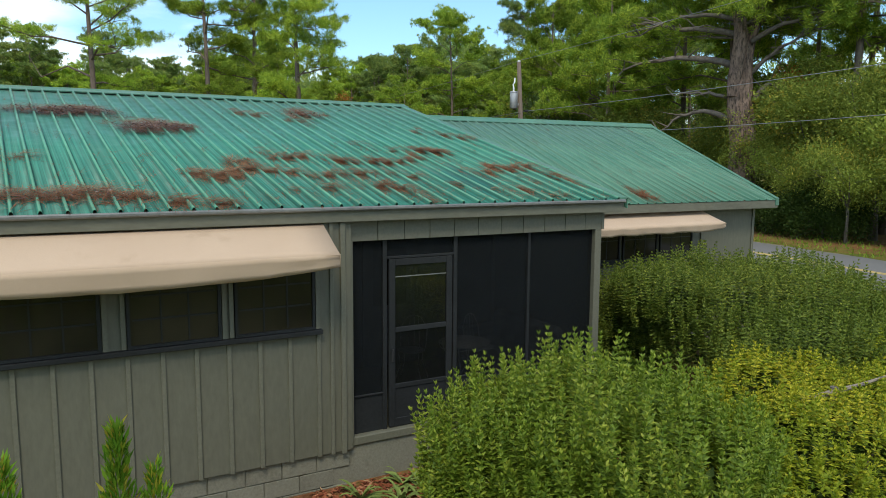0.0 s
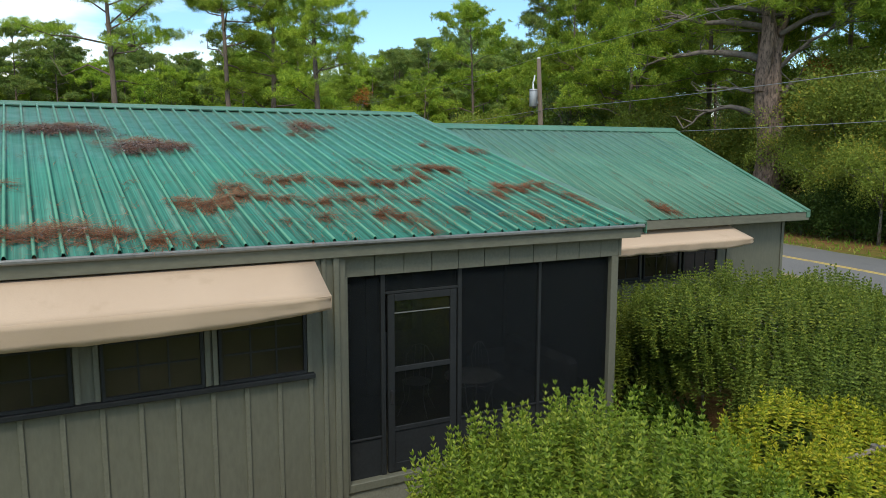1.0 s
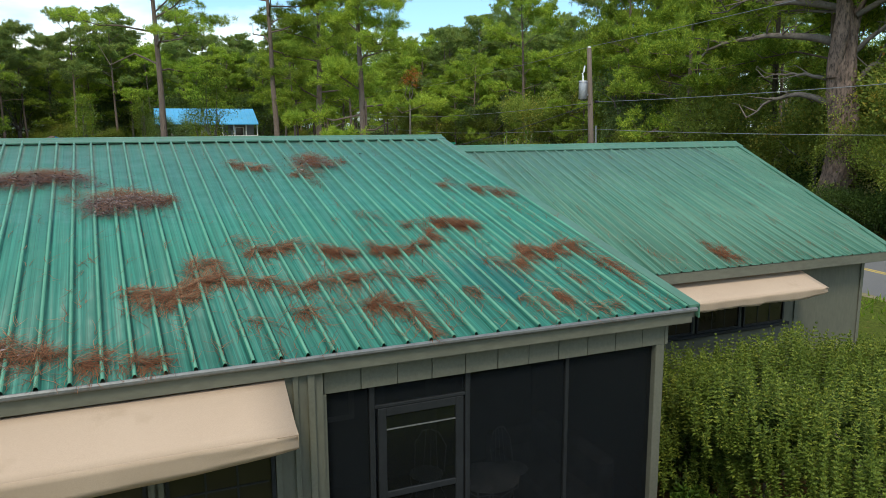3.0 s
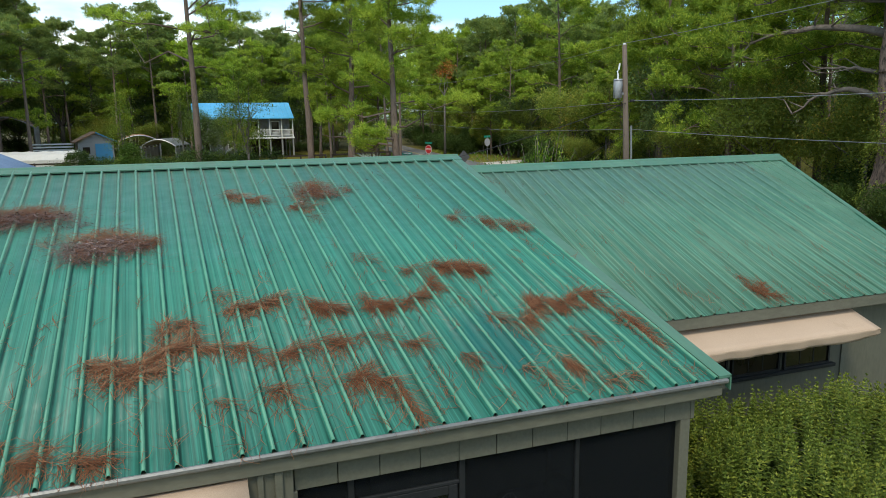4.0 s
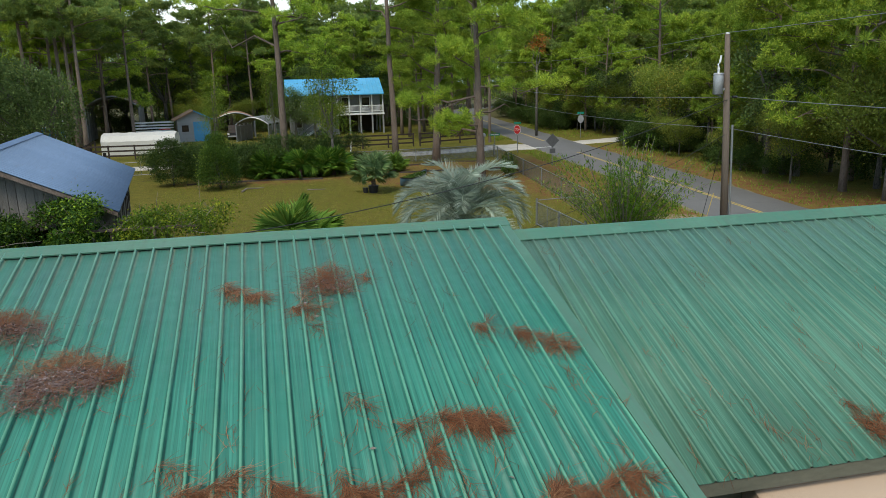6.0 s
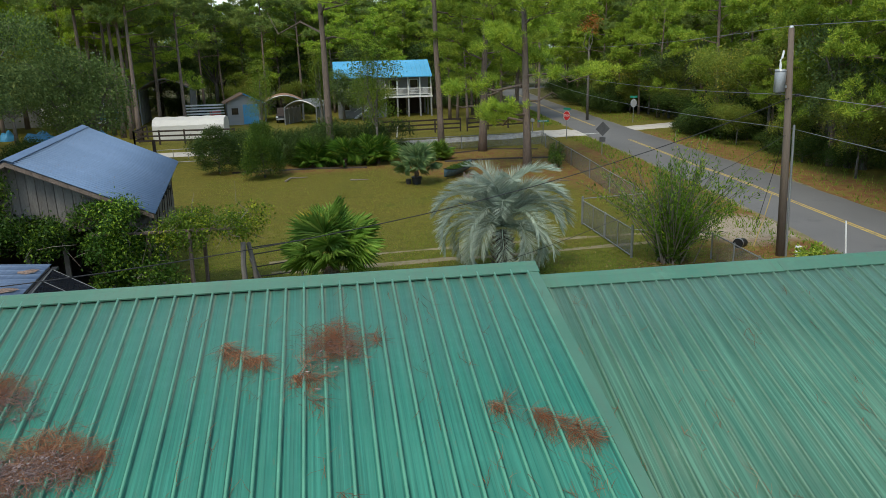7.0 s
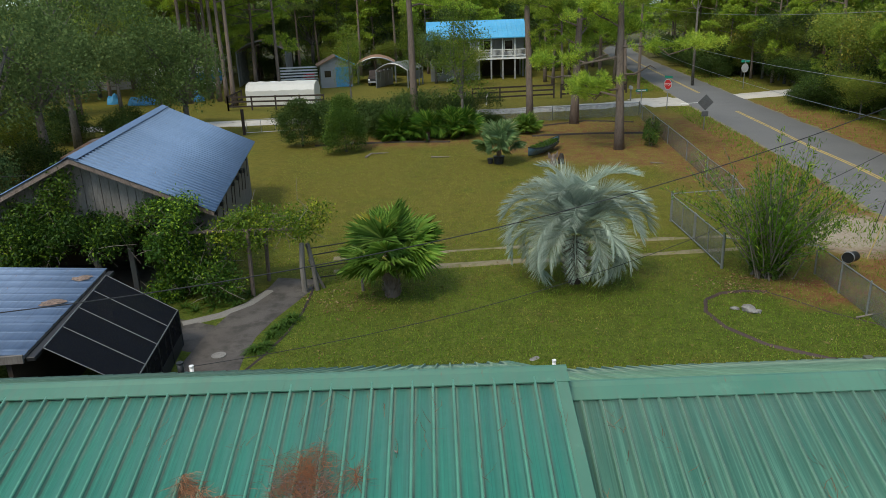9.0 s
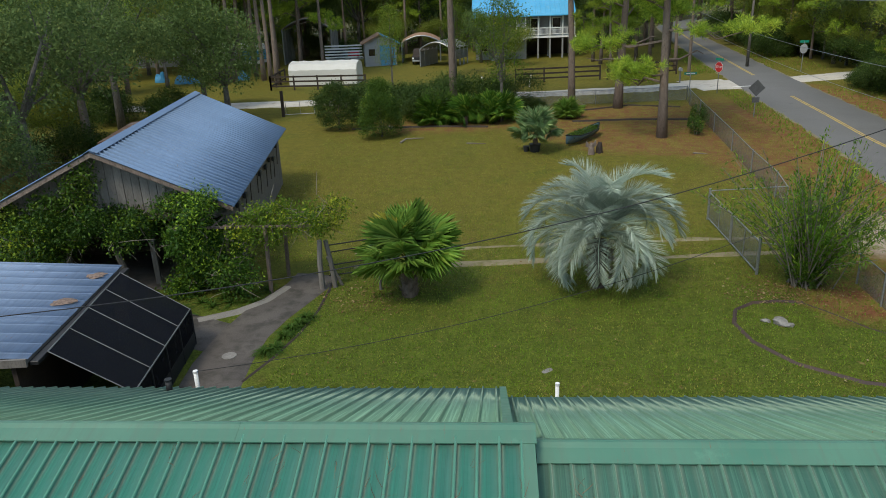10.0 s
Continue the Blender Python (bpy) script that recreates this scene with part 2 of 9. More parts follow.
DARK_METAL = surface("dark_bronze_metal", (0.013, 0.0145, 0.0155), (0.022, 0.0245, 0.026), 2, 30, 0.55, bump=0.05, spec=0.25)
GREY_METAL = surface("galvanised_steel", (0.25, 0.26, 0.265), (0.33, 0.34, 0.345), 1.5, 24, 0.45, 0.6, 0.08)
ALU = surface("aluminium_frame", (0.30, 0.31, 0.32), (0.38, 0.39, 0.40), 1.5, 24, 0.45, 0.3, 0.06)
CANVAS = surface("beige_canvas", (0.44, 0.32, 0.225), (0.49, 0.365, 0.262), 1.0, 160, 0.85, bump=0.04, stain=(0.38, 0.275, 0.185), stain_at=0.62)
GLASS = glass_dark("window_glass", (0.020, 0.015, 0.011))


def thin_glass(name, cover):
    """A clear storm pane: part see-through, part mirror-smooth dark."""
    m, N, L, P = nodes_of(name)
    P.inputs["Base Color"].default_value, P.inputs["Roughness"].default_value = (0.01, 0.011, 0.011, 1), 0.03
    P.inputs["IOR"].default_value = 1.9
    t, x = N.new("ShaderNodeBsdfTransparent"), N.new("ShaderNodeMixShader")
    x.inputs[0].default_value = cover
    L.new(t.outputs[0], x.inputs[1]), L.new(P.outputs[0], x.inputs[2]), L.new(x.outputs[0], N["Material Output"].inputs[0])
    return m


DOOR_GLASS = thin_glass("storm_door_glass", 0.6)
SCREEN = netting("porch_screen", (0.009, 0.011, 0.012), 0.68)
POOL_SCREEN = netting("enclosure_screen", (0.006, 0.007, 0.010), 0.86)
CHAIN = netting("chain_link", (0.20, 0.205, 0.205), 0.27, 0.5)
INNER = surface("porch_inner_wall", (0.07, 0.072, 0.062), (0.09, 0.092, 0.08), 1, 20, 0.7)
WHITE = surface("white_paint", (0.70, 0.71, 0.70), (0.80, 0.80, 0.78), 1.2, 24, 0.5, bump=0.06, stain=(0.52, 0.51, 0.47), stain_at=0.64)
CONCRETE = surface("old_concrete", (0.066, 0.056, 0.049), (0.118, 0.102, 0.088), 0.7, 30, 0.9, bump=0.3, stain=(0.05, 0.044, 0.036), stain_at=0.47)
ASPHALT = surface("worn_asphalt", (0.122, 0.120, 0.118), (0.155, 0.152, 0.148), 0.25, 60, 0.9, bump=0.25, stain=(0.10, 0.10, 0.10), stain_at=0.6)
SAND = surface("pale_sand", (0.42, 0.385, 0.33), (0.54, 0.50, 0.44), 0.5, 30, 0.95, bump=0.3, stain=(0.27, 0.225, 0.16), stain_at=0.55)
TRACK = surface("worn_track", (0.17, 0.14, 0.07), (0.25, 0.21, 0.13), 0.8, 20, 0.95, bump=0.3, stain=(0.13, 0.12, 0.04), stain_at=0.48)
YELLOW = surface("road_yellow", (0.42, 0.30, 0.08), (0.50, 0.36, 0.10), 0.8, 40, 0.8, stain=(0.22, 0.185, 0.10), stain_at=0.5)
ROADWHITE = surface("road_white", (0.62, 0.62, 0.60), (0.70, 0.70, 0.68), 0.8, 40, 0.8, stain=(0.3, 0.3, 0.29), stain_at=0.55)
OLDWOOD = surface("weathered_wood", (0.12, 0.108, 0.096), (0.20, 0.18, 0.16), 1.6, 22, 0.9, bump=0.4, stretch=(3, 3, 0.4), stain=(0.09, 0.078, 0.065), stain_at=0.58, vary=0.14)
POLEWOOD = surface("pole_wood", (0.11, 0.082, 0.062), (0.175, 0.135, 0.105), 1.3, 20, 0.9, bump=0.4, stretch=(4, 4, 0.3), stain=(0.08, 0.06, 0.045), stain_at=0.6)
BLACKWOOD = surface("black_stained_wood", (0.022, 0.014, 0.010), (0.042, 0.028, 0.02), 1.3, 20, 0.8, bump=0.3)
BARK = surface("pine_bark", (0.115, 0.085, 0.068), (0.22, 0.165, 0.132), 3.0, 14, 0.95, bump=0.9, stretch=(2.2, 2.2, 0.6), stain=(0.075, 0.058, 0.048), stain_at=0.55, vary=0.15)
REDBARK = surface("red_plated_bark", (0.13, 0.09, 0.07), (0.29, 0.20, 0.155), 2.2, 9, 0.95, bump=1.0, stretch=(2.0, 2.0, 0.7), stain=(0.06, 0.045, 0.036), stain_at=0.47)
LIMBBARK = surface("pale_limb_bark", (0.10, 0.082, 0.067), (0.19, 0.16, 0.135), 2.0, 11, 0.95, bump=0.8, stain=(0.07, 0.056, 0.046), stain_at=0.54)
OAKBARK = surface("oak_bark", (0.085, 0.075, 0.062), (0.16, 0.145, 0.125), 3.0, 14, 0.95, bump=0.9, stretch=(2, 2, 0.7), stain=(0.05, 0.045, 0.038), stain_at=0.5, vary=0.15)
STRAW = foliage("pine_straw", (0.085, 0.036, 0.020), (0.25, 0.105, 0.046), (0.32, 0.17, 0.09), 0.8, 0.1, 0.95)
STRAW_OLD = foliage("old_pine_straw", (0.085, 0.056, 0.050), (0.20, 0.135, 0.12), (0.27, 0.21, 0.20), 0.85, 0.05, 0.9)
PINE = foliage("pine_needles", (0.165, 0.28, 0.038), (0.35, 0.50, 0.062), (0.54, 0.63, 0.085), 0.6, 0.44, 0.70)
# distant pines: haze put into the colour as a greyer, bluer green
PINE_FAR = foliage("pine_needles_hazy", (0.14, 0.22, 0.066), (0.28, 0.39, 0.10), (0.45, 0.49, 0.11), 0.6, 0.46, 0.82)
OAK = foliage("oak_leaves", (0.075, 0.122, 0.040), (0.15, 0.22, 0.068), (0.23, 0.27, 0.08), 0.7, 0.36, 1.0, 0.1)
BROAD = foliage("broadleaf_green", (0.085, 0.150, 0.018), (0.17, 0.25, 0.028), (0.29, 0.31, 0.040), 0.6, 0.42, 0.9)
UNDER = foliage("undergrowth_leaves", (0.145, 0.21, 0.042), (0.30, 0.37, 0.064), (0.50, 0.40, 0.07), 0.6, 0.46, 0.98)
BEDLEAF = foliage("bed_bush_leaves", (0.028, 0.060, 0.012), (0.068, 0.118, 0.022), (0.14, 0.18, 0.03), 0.55, 0.25, 1.0)
VINE = foliage("vine_leaves", (0.042, 0.094, 0.013), (0.092, 0.178, 0.024), (0.24, 0.32, 0.042), 0.5, 0.35, 0.85)
HEDGE = foliage("hedge_leaves", (0.15, 0.24, 0.026), (0.275, 0.375, 0.045), (0.40, 0.46, 0.065), 0.45, 0.32, 0.80, 0.25)
HEDGE_Y = foliage("yellowing_hedge_leaves", (0.19, 0.26, 0.020), (0.35, 0.40, 0.032), (0.54, 0.49, 0.045), 0.5, 0.32, 0.75)
HEDGE_B = foliage("olive_hedge_leaves", (0.095, 0.145, 0.022), (0.18, 0.24, 0.036), (0.29, 0.32, 0.05), 0.5, 0.22, 0.85)
# inner leaves: the shade within a shrub put into their colour
HEDGE_IN = foliage("hedge_inside_shade", (0.045, 0.08, 0.012), (0.09, 0.14, 0.024), None, 0.6, 0.15)
FANLEAF = foliage("fan_palm_leaf", (0.15, 0.29, 0.045), (0.28, 0.44, 0.080), (0.42, 0.50, 0.10), 0.42, 0.42, 0.95)
BLUEPALM = foliage("blue_palm_leaf", (0.29, 0.365, 0.285), (0.42, 0.49, 0.40), (0.54, 0.59, 0.49), 0.45, 0.2, 0.9)
GRASS = foliage("grass_blades", (0.11, 0.20, 0.018), (0.20, 0.30, 0.032), (0.32, 0.30, 0.07), 0.6, 0.35, 0.9)
GRASS_DRY = foliage("dry_grass_blades", (0.15, 0.17, 0.024), (0.24, 0.235, 0.036), (0.30, 0.26, 0.07), 0.6, 0.3, 0.8)
RED_LEAF = foliage("turning_leaves", (0.30, 0.09, 0.02), (0.45, 0.20, 0.04), None, 0.6, 0.3)
TWIG = surface("grey_twig", (0.15, 0.125, 0.10), (0.24, 0.205, 0.17), 3, 20, 0.9, bump=0.4)
BLACK = surface("black_plastic", (0.012, 0.012, 0.013), (0.022, 0.022, 0.023), 2, 20, 0.55)
SIGNBACK = surface("weathered_sign_back", (0.10, 0.10, 0.102), (0.14, 0.14, 0.142), 2, 20, 0.6, 0.3)
RED = surface("sign_red", (0.52, 0.02, 0.025), (0.58, 0.03, 0.03), 1, 20, 0.4)
SIGN_GREEN = surface("sign_green", (0.0, 0.20, 0.13), (0.01, 0.24, 0.16), 1, 20, 0.4)
SKYBLUE_ROOF = roof_paint("sky_blue_roof", (0.04, 0.33, 0.58), (0.07, 0.40, 0.66), (0.10, 0.34, 0.52), (0.2, 0.3, 0.4))
PALEWALL = surface("pale_grey_siding", (0.21, 0.215, 0.22), (0.27, 0.275, 0.28), 0.6, 20, 0.7, stretch=(0.4, 0.4, 3), stain=(0.34, 0.34, 0.33), stain_at=0.6)
BLUEDOOR = surface("blue_paint", (0.03, 0.20, 0.40), (0.05, 0.26, 0.47), 1, 20, 0.5)
TENTCLOTH = surface("white_tarpaulin", (0.52, 0.51, 0.47), (0.60, 0.59, 0.55), 0.5, 14, 0.6, bump=0.15)
RUST = surface("rusty_sheet", (0.24, 0.12, 0.07), (0.36, 0.22, 0.14), 0.6, 14, 0.8, stain=(0.42, 0.38, 0.34), stain_at=0.55)
ROCK = surface("grey_rock", (0.15, 0.14, 0.125), (0.26, 0.245, 0.225), 4, 18, 0.9, bump=0.8)


def tone_down(N, L, col, k):
    return mixer(N, L, 1.0, col, (k, k, k), "MULTIPLY")


def ground_material():
    """Lawn with worn and yellowed places, rust-red pine straw under the trees, bare sand in places."""
    m, N, L, P = nodes_of("ground_cover")
    v = coords(N, L)
    col = mixer(N, L, noise_fac(N, L, v, 0.16, 5, 0.38, 0.62), (0.115, 0.22, 0.015), (0.215, 0.255, 0.027))
    col = mixer(N, L, noise_fac(N, L, v, 0.7, 6, 0.50, 0.74), col, (0.215, 0.185, 0.05))
    col = mixer(N, L, noise_fac(N, L, v, 0.06, 3, 0.54, 0.66), col, (0.10, 0.16, 0.02))
    col = mixer(N, L, noise_fac(N, L, v, 0.42, 7, 0.52, 0.70, 0.6), col, (0.27, 0.165, 0.04))
    sep = N.new("ShaderNodeSeparateXYZ")
    L.new(v, sep.inputs[0])
    dry, dm = N.new("ShaderNodeMapRange"), N.new("ShaderNodeMath")
    dry.interpolation_type = "SMOOTHSTEP"
    dry.inputs[1].default_value, dry.inputs[2].default_value = 27, 42
    dm.operation = "MULTIPLY"
    L.new(sep.outputs[1], dry.inputs[0]), L.new(dry.outputs[0], dm.inputs[0])
    L.new(noise_fac(N, L, v, 0.3, 6, 0.2, 0.5, 0.6), dm.inputs[1])
    col = mixer(N, L, dm.outputs[0], col, (0.37, 0.265, 0.045))
    damp, mm = N.new("ShaderNodeMapRange"), N.new("ShaderNodeMath")
    damp.interpolation_type = "SMOOTHSTEP"
    damp.inputs[1].default_value, damp.inputs[2].default_value, damp.inputs[3].default_value, damp.inputs[4].default_value = 24, 33, 0.85, 0.0
    mm.operation = "MULTIPLY"
    L.new(sep.outputs[1], damp.inputs[0]), L.new(damp.outputs[0], mm.inputs[0])
    L.new(noise_fac(N, L, v, 0.5, 5, 0.25, 0.55, 0.6), mm.inputs[1])
    col = mixer(N, L, mm.outputs[0], col, (0.085, 0.205, 0.014))
    fine = noise_fac(N, L, v, 9.0, 8, 0.3, 0.7, 0.7)
    col = mixer(N, L, 0.62, col, mixer(N, L, fine, (0.060, 0.082, 0.012), (0.31, 0.32, 0.055)))
    col = mixer(N, L, noise_fac(N, L, v, 1.9, 8, 0.40, 0.72, 0.75), tone_down(N, L, col, 0.62), col)
    col = mixer(N, L, noise_fac(N, L, v, 22.0, 6, 0.40, 0.62, 0.75), tone_down(N, L, col, 0.5), col)
    col = mixer(N, L, noise_fac(N, L, v, 3.1, 8, 0.60, 0.72, 0.7), col, (0.25, 0.17, 0.07))
    col = mixer(N, L, noise_fac(N, L, v, 17.0, 4, 0.68, 0.72, 0.6), col, (0.33, 0.27, 0.17))

    def spot(cx, cy, rx, ry, soft=0.5):
        s, q, ln, r, a = (N.new("ShaderNodeVectorMath"), N.new("ShaderNodeVectorMath"), N.new("ShaderNodeVectorMath"), N.new("ShaderNodeMapRange"), N.new("ShaderNodeMath"))
        s.operation, q.operation, ln.operation = "SUBTRACT", "MULTIPLY", "LENGTH"
        s.inputs[1].default_value, q.inputs[1].default_value = (cx, cy, 0), (1 / rx, 1 / ry, 0)
        L.new(v, s.inputs[0]), L.new(s.outputs[0], q.inputs[0]), L.new(q.outputs[0], ln.inputs[0])
        a.operation = "MULTIPLY_ADD"
        a.inputs[1].default_value = 1.1
        L.new(wobble, a.inputs[0]), L.new(ln.outputs["Value"], a.inputs[2])
        r.inputs[1].default_value, r.inputs[2].default_value, r.inputs[3].default_value, r.inputs[4].default_value = 1.0 + soft, 1.0 + 0.15, 0, 1
        L.new(a.outputs[0], r.inputs[0])
        return r.outputs[0]

    wobble = noise_fac(N, L, v, 0.9, 7, 0.25, 0.9, 0.65)
    straw = mixer(N, L, noise_fac(N, L, v, 7.0, 8, 0.3, 0.7, 0.7), (0.13, 0.05, 0.025), (0.255, 0.115, 0.052))
    red = mixer(N, L, noise_fac(N, L, v, 1.4, 7, 0.42, 0.62, 0.65), straw, mixer(N, L, fine, (0.17, 0.12, 0.03), (0.25, 0.20, 0.05)))
    for cx, cy, rx, ry in ((3.2, 57.8, 5.5, 2.0), (15.5, 61.8, 5.2, 2.8), (16.8, 50.6, 3.4, 2.8), (24.0, 56.0, 2.6, 9.0), (12.5, 60, 3, 3), (19.2, 55.5, 4.2, 6.5), (15.5, 51.5, 3.6, 3.0), (20.6, 47.0, 2.2, 7.0), (12.0, 54.5, 3.0, 2.4), (23.2, 40.0, 2.2, 9.0),
                           (22.5, 30.0, 3.4, 6.5), (17.6, 27.6, 1.3, 1.3), (18.3, 22.0, 1.2, 1.0), (33.5, 24.0, 4.5, 15.0), (33.0, 12.0, 4.0, 8.0), (4.5, 6.2, 4.5, 1.6), (8.0, 7.5, 2.5, 3.0), (32.2, 44.0, 2.0, 14.0), (34.0, 62.0, 2.0, 10.0)):
        col = mixer(N, L, spot(cx, cy, rx, ry, 0.9), col, red)
    sandy = mixer(N, L, fine, (0.30, 0.235, 0.165), (0.46, 0.40, 0.32))
    for cx, cy, rx, ry in ((21.8, 33.4, 2.9, 2.4), (-60.0, 47.0, 1.6, 0.6)):
        col = mixer(N, L, spot(cx, cy, rx, ry, 0.7), col, sandy)
    r = N.new("ShaderNodeMapRange")
    r.inputs[1].default_value, r.inputs[2].default_value = 112, 135
    L.new(sep.outputs[1], r.inputs[0])
    col = mixer(N, L, r.outputs[0], col, mixer(N, L, fine, (0.05, 0.055, 0.02), (0.13, 0.11, 0.045)))
    L.new(col, P.inputs["Base Color"])
    P.inputs["Roughness"].default_value = 0.95
    P.inputs["Specular IOR Level"].default_value = 0.15
    b = N.new("ShaderNodeBump")
    b.inputs["Strength"].default_value, b.inputs["Distance"].default_value = 0.7, 0.05
    L.new(fine, b.inputs["Height"])
    L.new(b.outputs[0], P.inputs["Normal"])
    return m


# ---------------------------------------------------------------- mesh tools
def link_mesh(name, me, material, parent=None, label=""):
    if material and not me.materials:
        me.materials.append(material)
    ob = new(name, me)
    if parent:
        ob.parent = parent
    if label:
        ob["label"] = label
    return ob


def part(name, bm, material, parent=None, label="", smooth=False):
    """Links a bmesh as one mesh object under a thing or part."""
    me = bpy.data.meshes.new(name)
    bmesh.ops.recalc_face_normals(bm, faces=bm.faces)
    bm.to_mesh(me)
    bm.free()
    if smooth:
        me.shade_smooth()
    return link_mesh(name, me, material, parent, label)


def thing(name, label, category, at=(0, 0, 0), turn=0.0, group="", kind=""):
    ob = new(name)
    ob.matrix_basis = pose(*at, 0, 0, turn)
    ob.empty_display_size = 0.2
    return tagged(ob, label, category, group, kind)


def box(x0, x1, y0, y1, z0, z1, bm=None, bevel=0.0):
    bm = bm or bmesh.new()
    r = bmesh.ops.create_cube(bm, size=1, matrix=Matrix.LocRotScale(((x0 + x1) / 2, (y0 + y1) / 2, (z0 + z1) / 2), None, (abs(x1 - x0), abs(y1 - y0), abs(z1 - z0))))
    if bevel:
        ed = list({e for v in r["verts"] for e in v.link_edges})
        bmesh.ops.bevel(bm, geom=ed, offset=bevel, segments=1, affect="EDGES")
    return bm


def tube(points, radii, n=7, bm=None, cap=True):
    """A tapered, bent tube through points."""
    bm = bm or bmesh.new()
    pts = [Vector(p) for p in points]
    rings = []
    for i, p in enumerate(pts):
        d = (pts[min(i + 1, len(pts) - 1)] - pts[max(i - 1, 0)]).normalized()
        a = d.cross(Vector((0, 0, 1)) if abs(d.z) < 0.9 else Vector((1, 0, 0))).normalized()
        b = d.cross(a)
        r = float(radii[i] if hasattr(radii, "__len__") else radii)
        rings.append([bm.verts.new(p + r * (math.cos(6.28319 * k / n) * a + math.sin(6.28319 * k / n) * b)) for k in range(n)])
    for u, w in zip(rings, rings[1:]):
        for k in range(n):
            bm.faces.new((u[k], u[(k + 1) % n], w[(k + 1) % n], w[k]))
    if cap:
        bm.faces.new(rings[0][::-1])
        bm.faces.new(rings[-1])
    return bm


def prism(poly, axis, lo, hi, bm=None):
    """A polygon (pairs in the two other axes) drawn out along an axis."""
    bm = bm or bmesh.new()

    def put(p, h):
        return {"x": (h, p[0], p[1]), "y": (p[0], h, p[1]), "z": (p[0], p[1], h)}[axis]

    a, b = [bm.verts.new(put(p, lo)) for p in poly], [bm.verts.new(put(p, hi)) for p in poly]
    n = len(poly)
    for k in range(n):
        bm.faces.new((a[k], a[(k + 1) % n], b[(k + 1) % n], b[k]))
    bm.faces.new(a[::-1])
    bm.faces.new(b)
    return bm


def slab(corners, thick, bm=None):
    """A flat plate: corners in order, thickened downwards."""
    bm = bm or bmesh.new()
    n = len(corners)
    t = [bm.verts.new(c) for c in corners]
    b = [bm.verts.new((c[0], c[1], c[2] - thick)) for c in corners]
    bm.faces.new(t)
    bm.faces.new(b[::-1])
    for k in range(n):
        bm.faces.new((t[k], b[k], b[(k + 1) % n], t[(k + 1) % n]))
    return bm


def from_arrays(name, verts, faces):
    """A mesh from vertex rows and equal-sided face rows."""
    me = bpy.data.meshes.new(name)
    verts, faces = np.asarray(verts, np.float32), np.asarray(faces, np.int32)
    k = faces.shape[1]
    me.vertices.add(len(verts))
    me.vertices.foreach_set("co", verts.ravel())
    me.loops.add(faces.size)
    me.loops.foreach_set("vertex_index", faces.ravel())
    me.polygons.add(len(faces))
    me.polygons.foreach_set("loop_start", np.arange(0, faces.size, k, dtype=np.int32))
    me.update(calc_edges=True)
    return me


def unit(a):
    return a / np.maximum(np.linalg.norm(a, axis=-1, keepdims=True), 1e-9)


def leaves(base, way, length, width, fold=0.25, rnd=None, widest=0.45):
    """Leaf blades: four corners each, two facets folded at the midrib, pointing along way."""
    rnd = rnd or rng
    base, way = np.asarray(base, float), unit(np.asarray(way, float))
    n = len(base)
    length, width = np.broadcast_to(length, n)[:, None], np.broadcast_to(width, n)[:, None]
    side = unit(np.cross(way, unit(rnd.normal(size=(n, 3)) * 0.45 + (0, 0, 1))))
    up = np.cross(side, way)
    mid = base + way * length * widest
    v = np.stack([base, mid + side * width / 2 + up * width * fold, base + way * length, mid - side * width / 2 + up * width * fold], 1).reshape(-1, 3)
    i = np.arange(n)[:, None] * 4
    f = np.concatenate([i + (0, 1, 2), i + (0, 2, 3)], 1).reshape(-1, 3)
    return v, f


def joined(chunks):
    vs, fs, off = [], [], 0
    for v, f in chunks:
        vs.append(v)
        fs.append(f + off)
        off += len(v)
    return np.concatenate(vs), np.concatenate(fs)


def rise(x, y):
    """Height of the ground: level, but for the front garden, which lies a step lower."""
    return -0.2 if -31 < x < 10 and -1 < y < 10 else 0.0


# ---------------------------------------------------------------- ground and roads
GROUND = ground_material()
gx = [-900, -300, -120, -60, -30, -15, 0, 8, 13, 18, 30, 45, 70, 120, 300, 900]
gy = [-700, -200, -60, -20, 0, 7.5, 9, 12, 20, 30, 40, 55, 70, 90, 115, 150, 220, 400, 1200]
bm = bmesh.new()
gv = [[bm.verts.new((x, y, rise(x, y))) for x in gx] for y in gy]
for j in range(len(gy) - 1):
    for i in range(len(gx) - 1):
        bm.faces.new((gv[j][i], gv[j][i + 1], gv[j + 1][i + 1], gv[j + 1][i]))
tagged(part("ground", bm, GROUND), "lawn, pine straw and sandy soil over level ground", "ground", kind="structure")


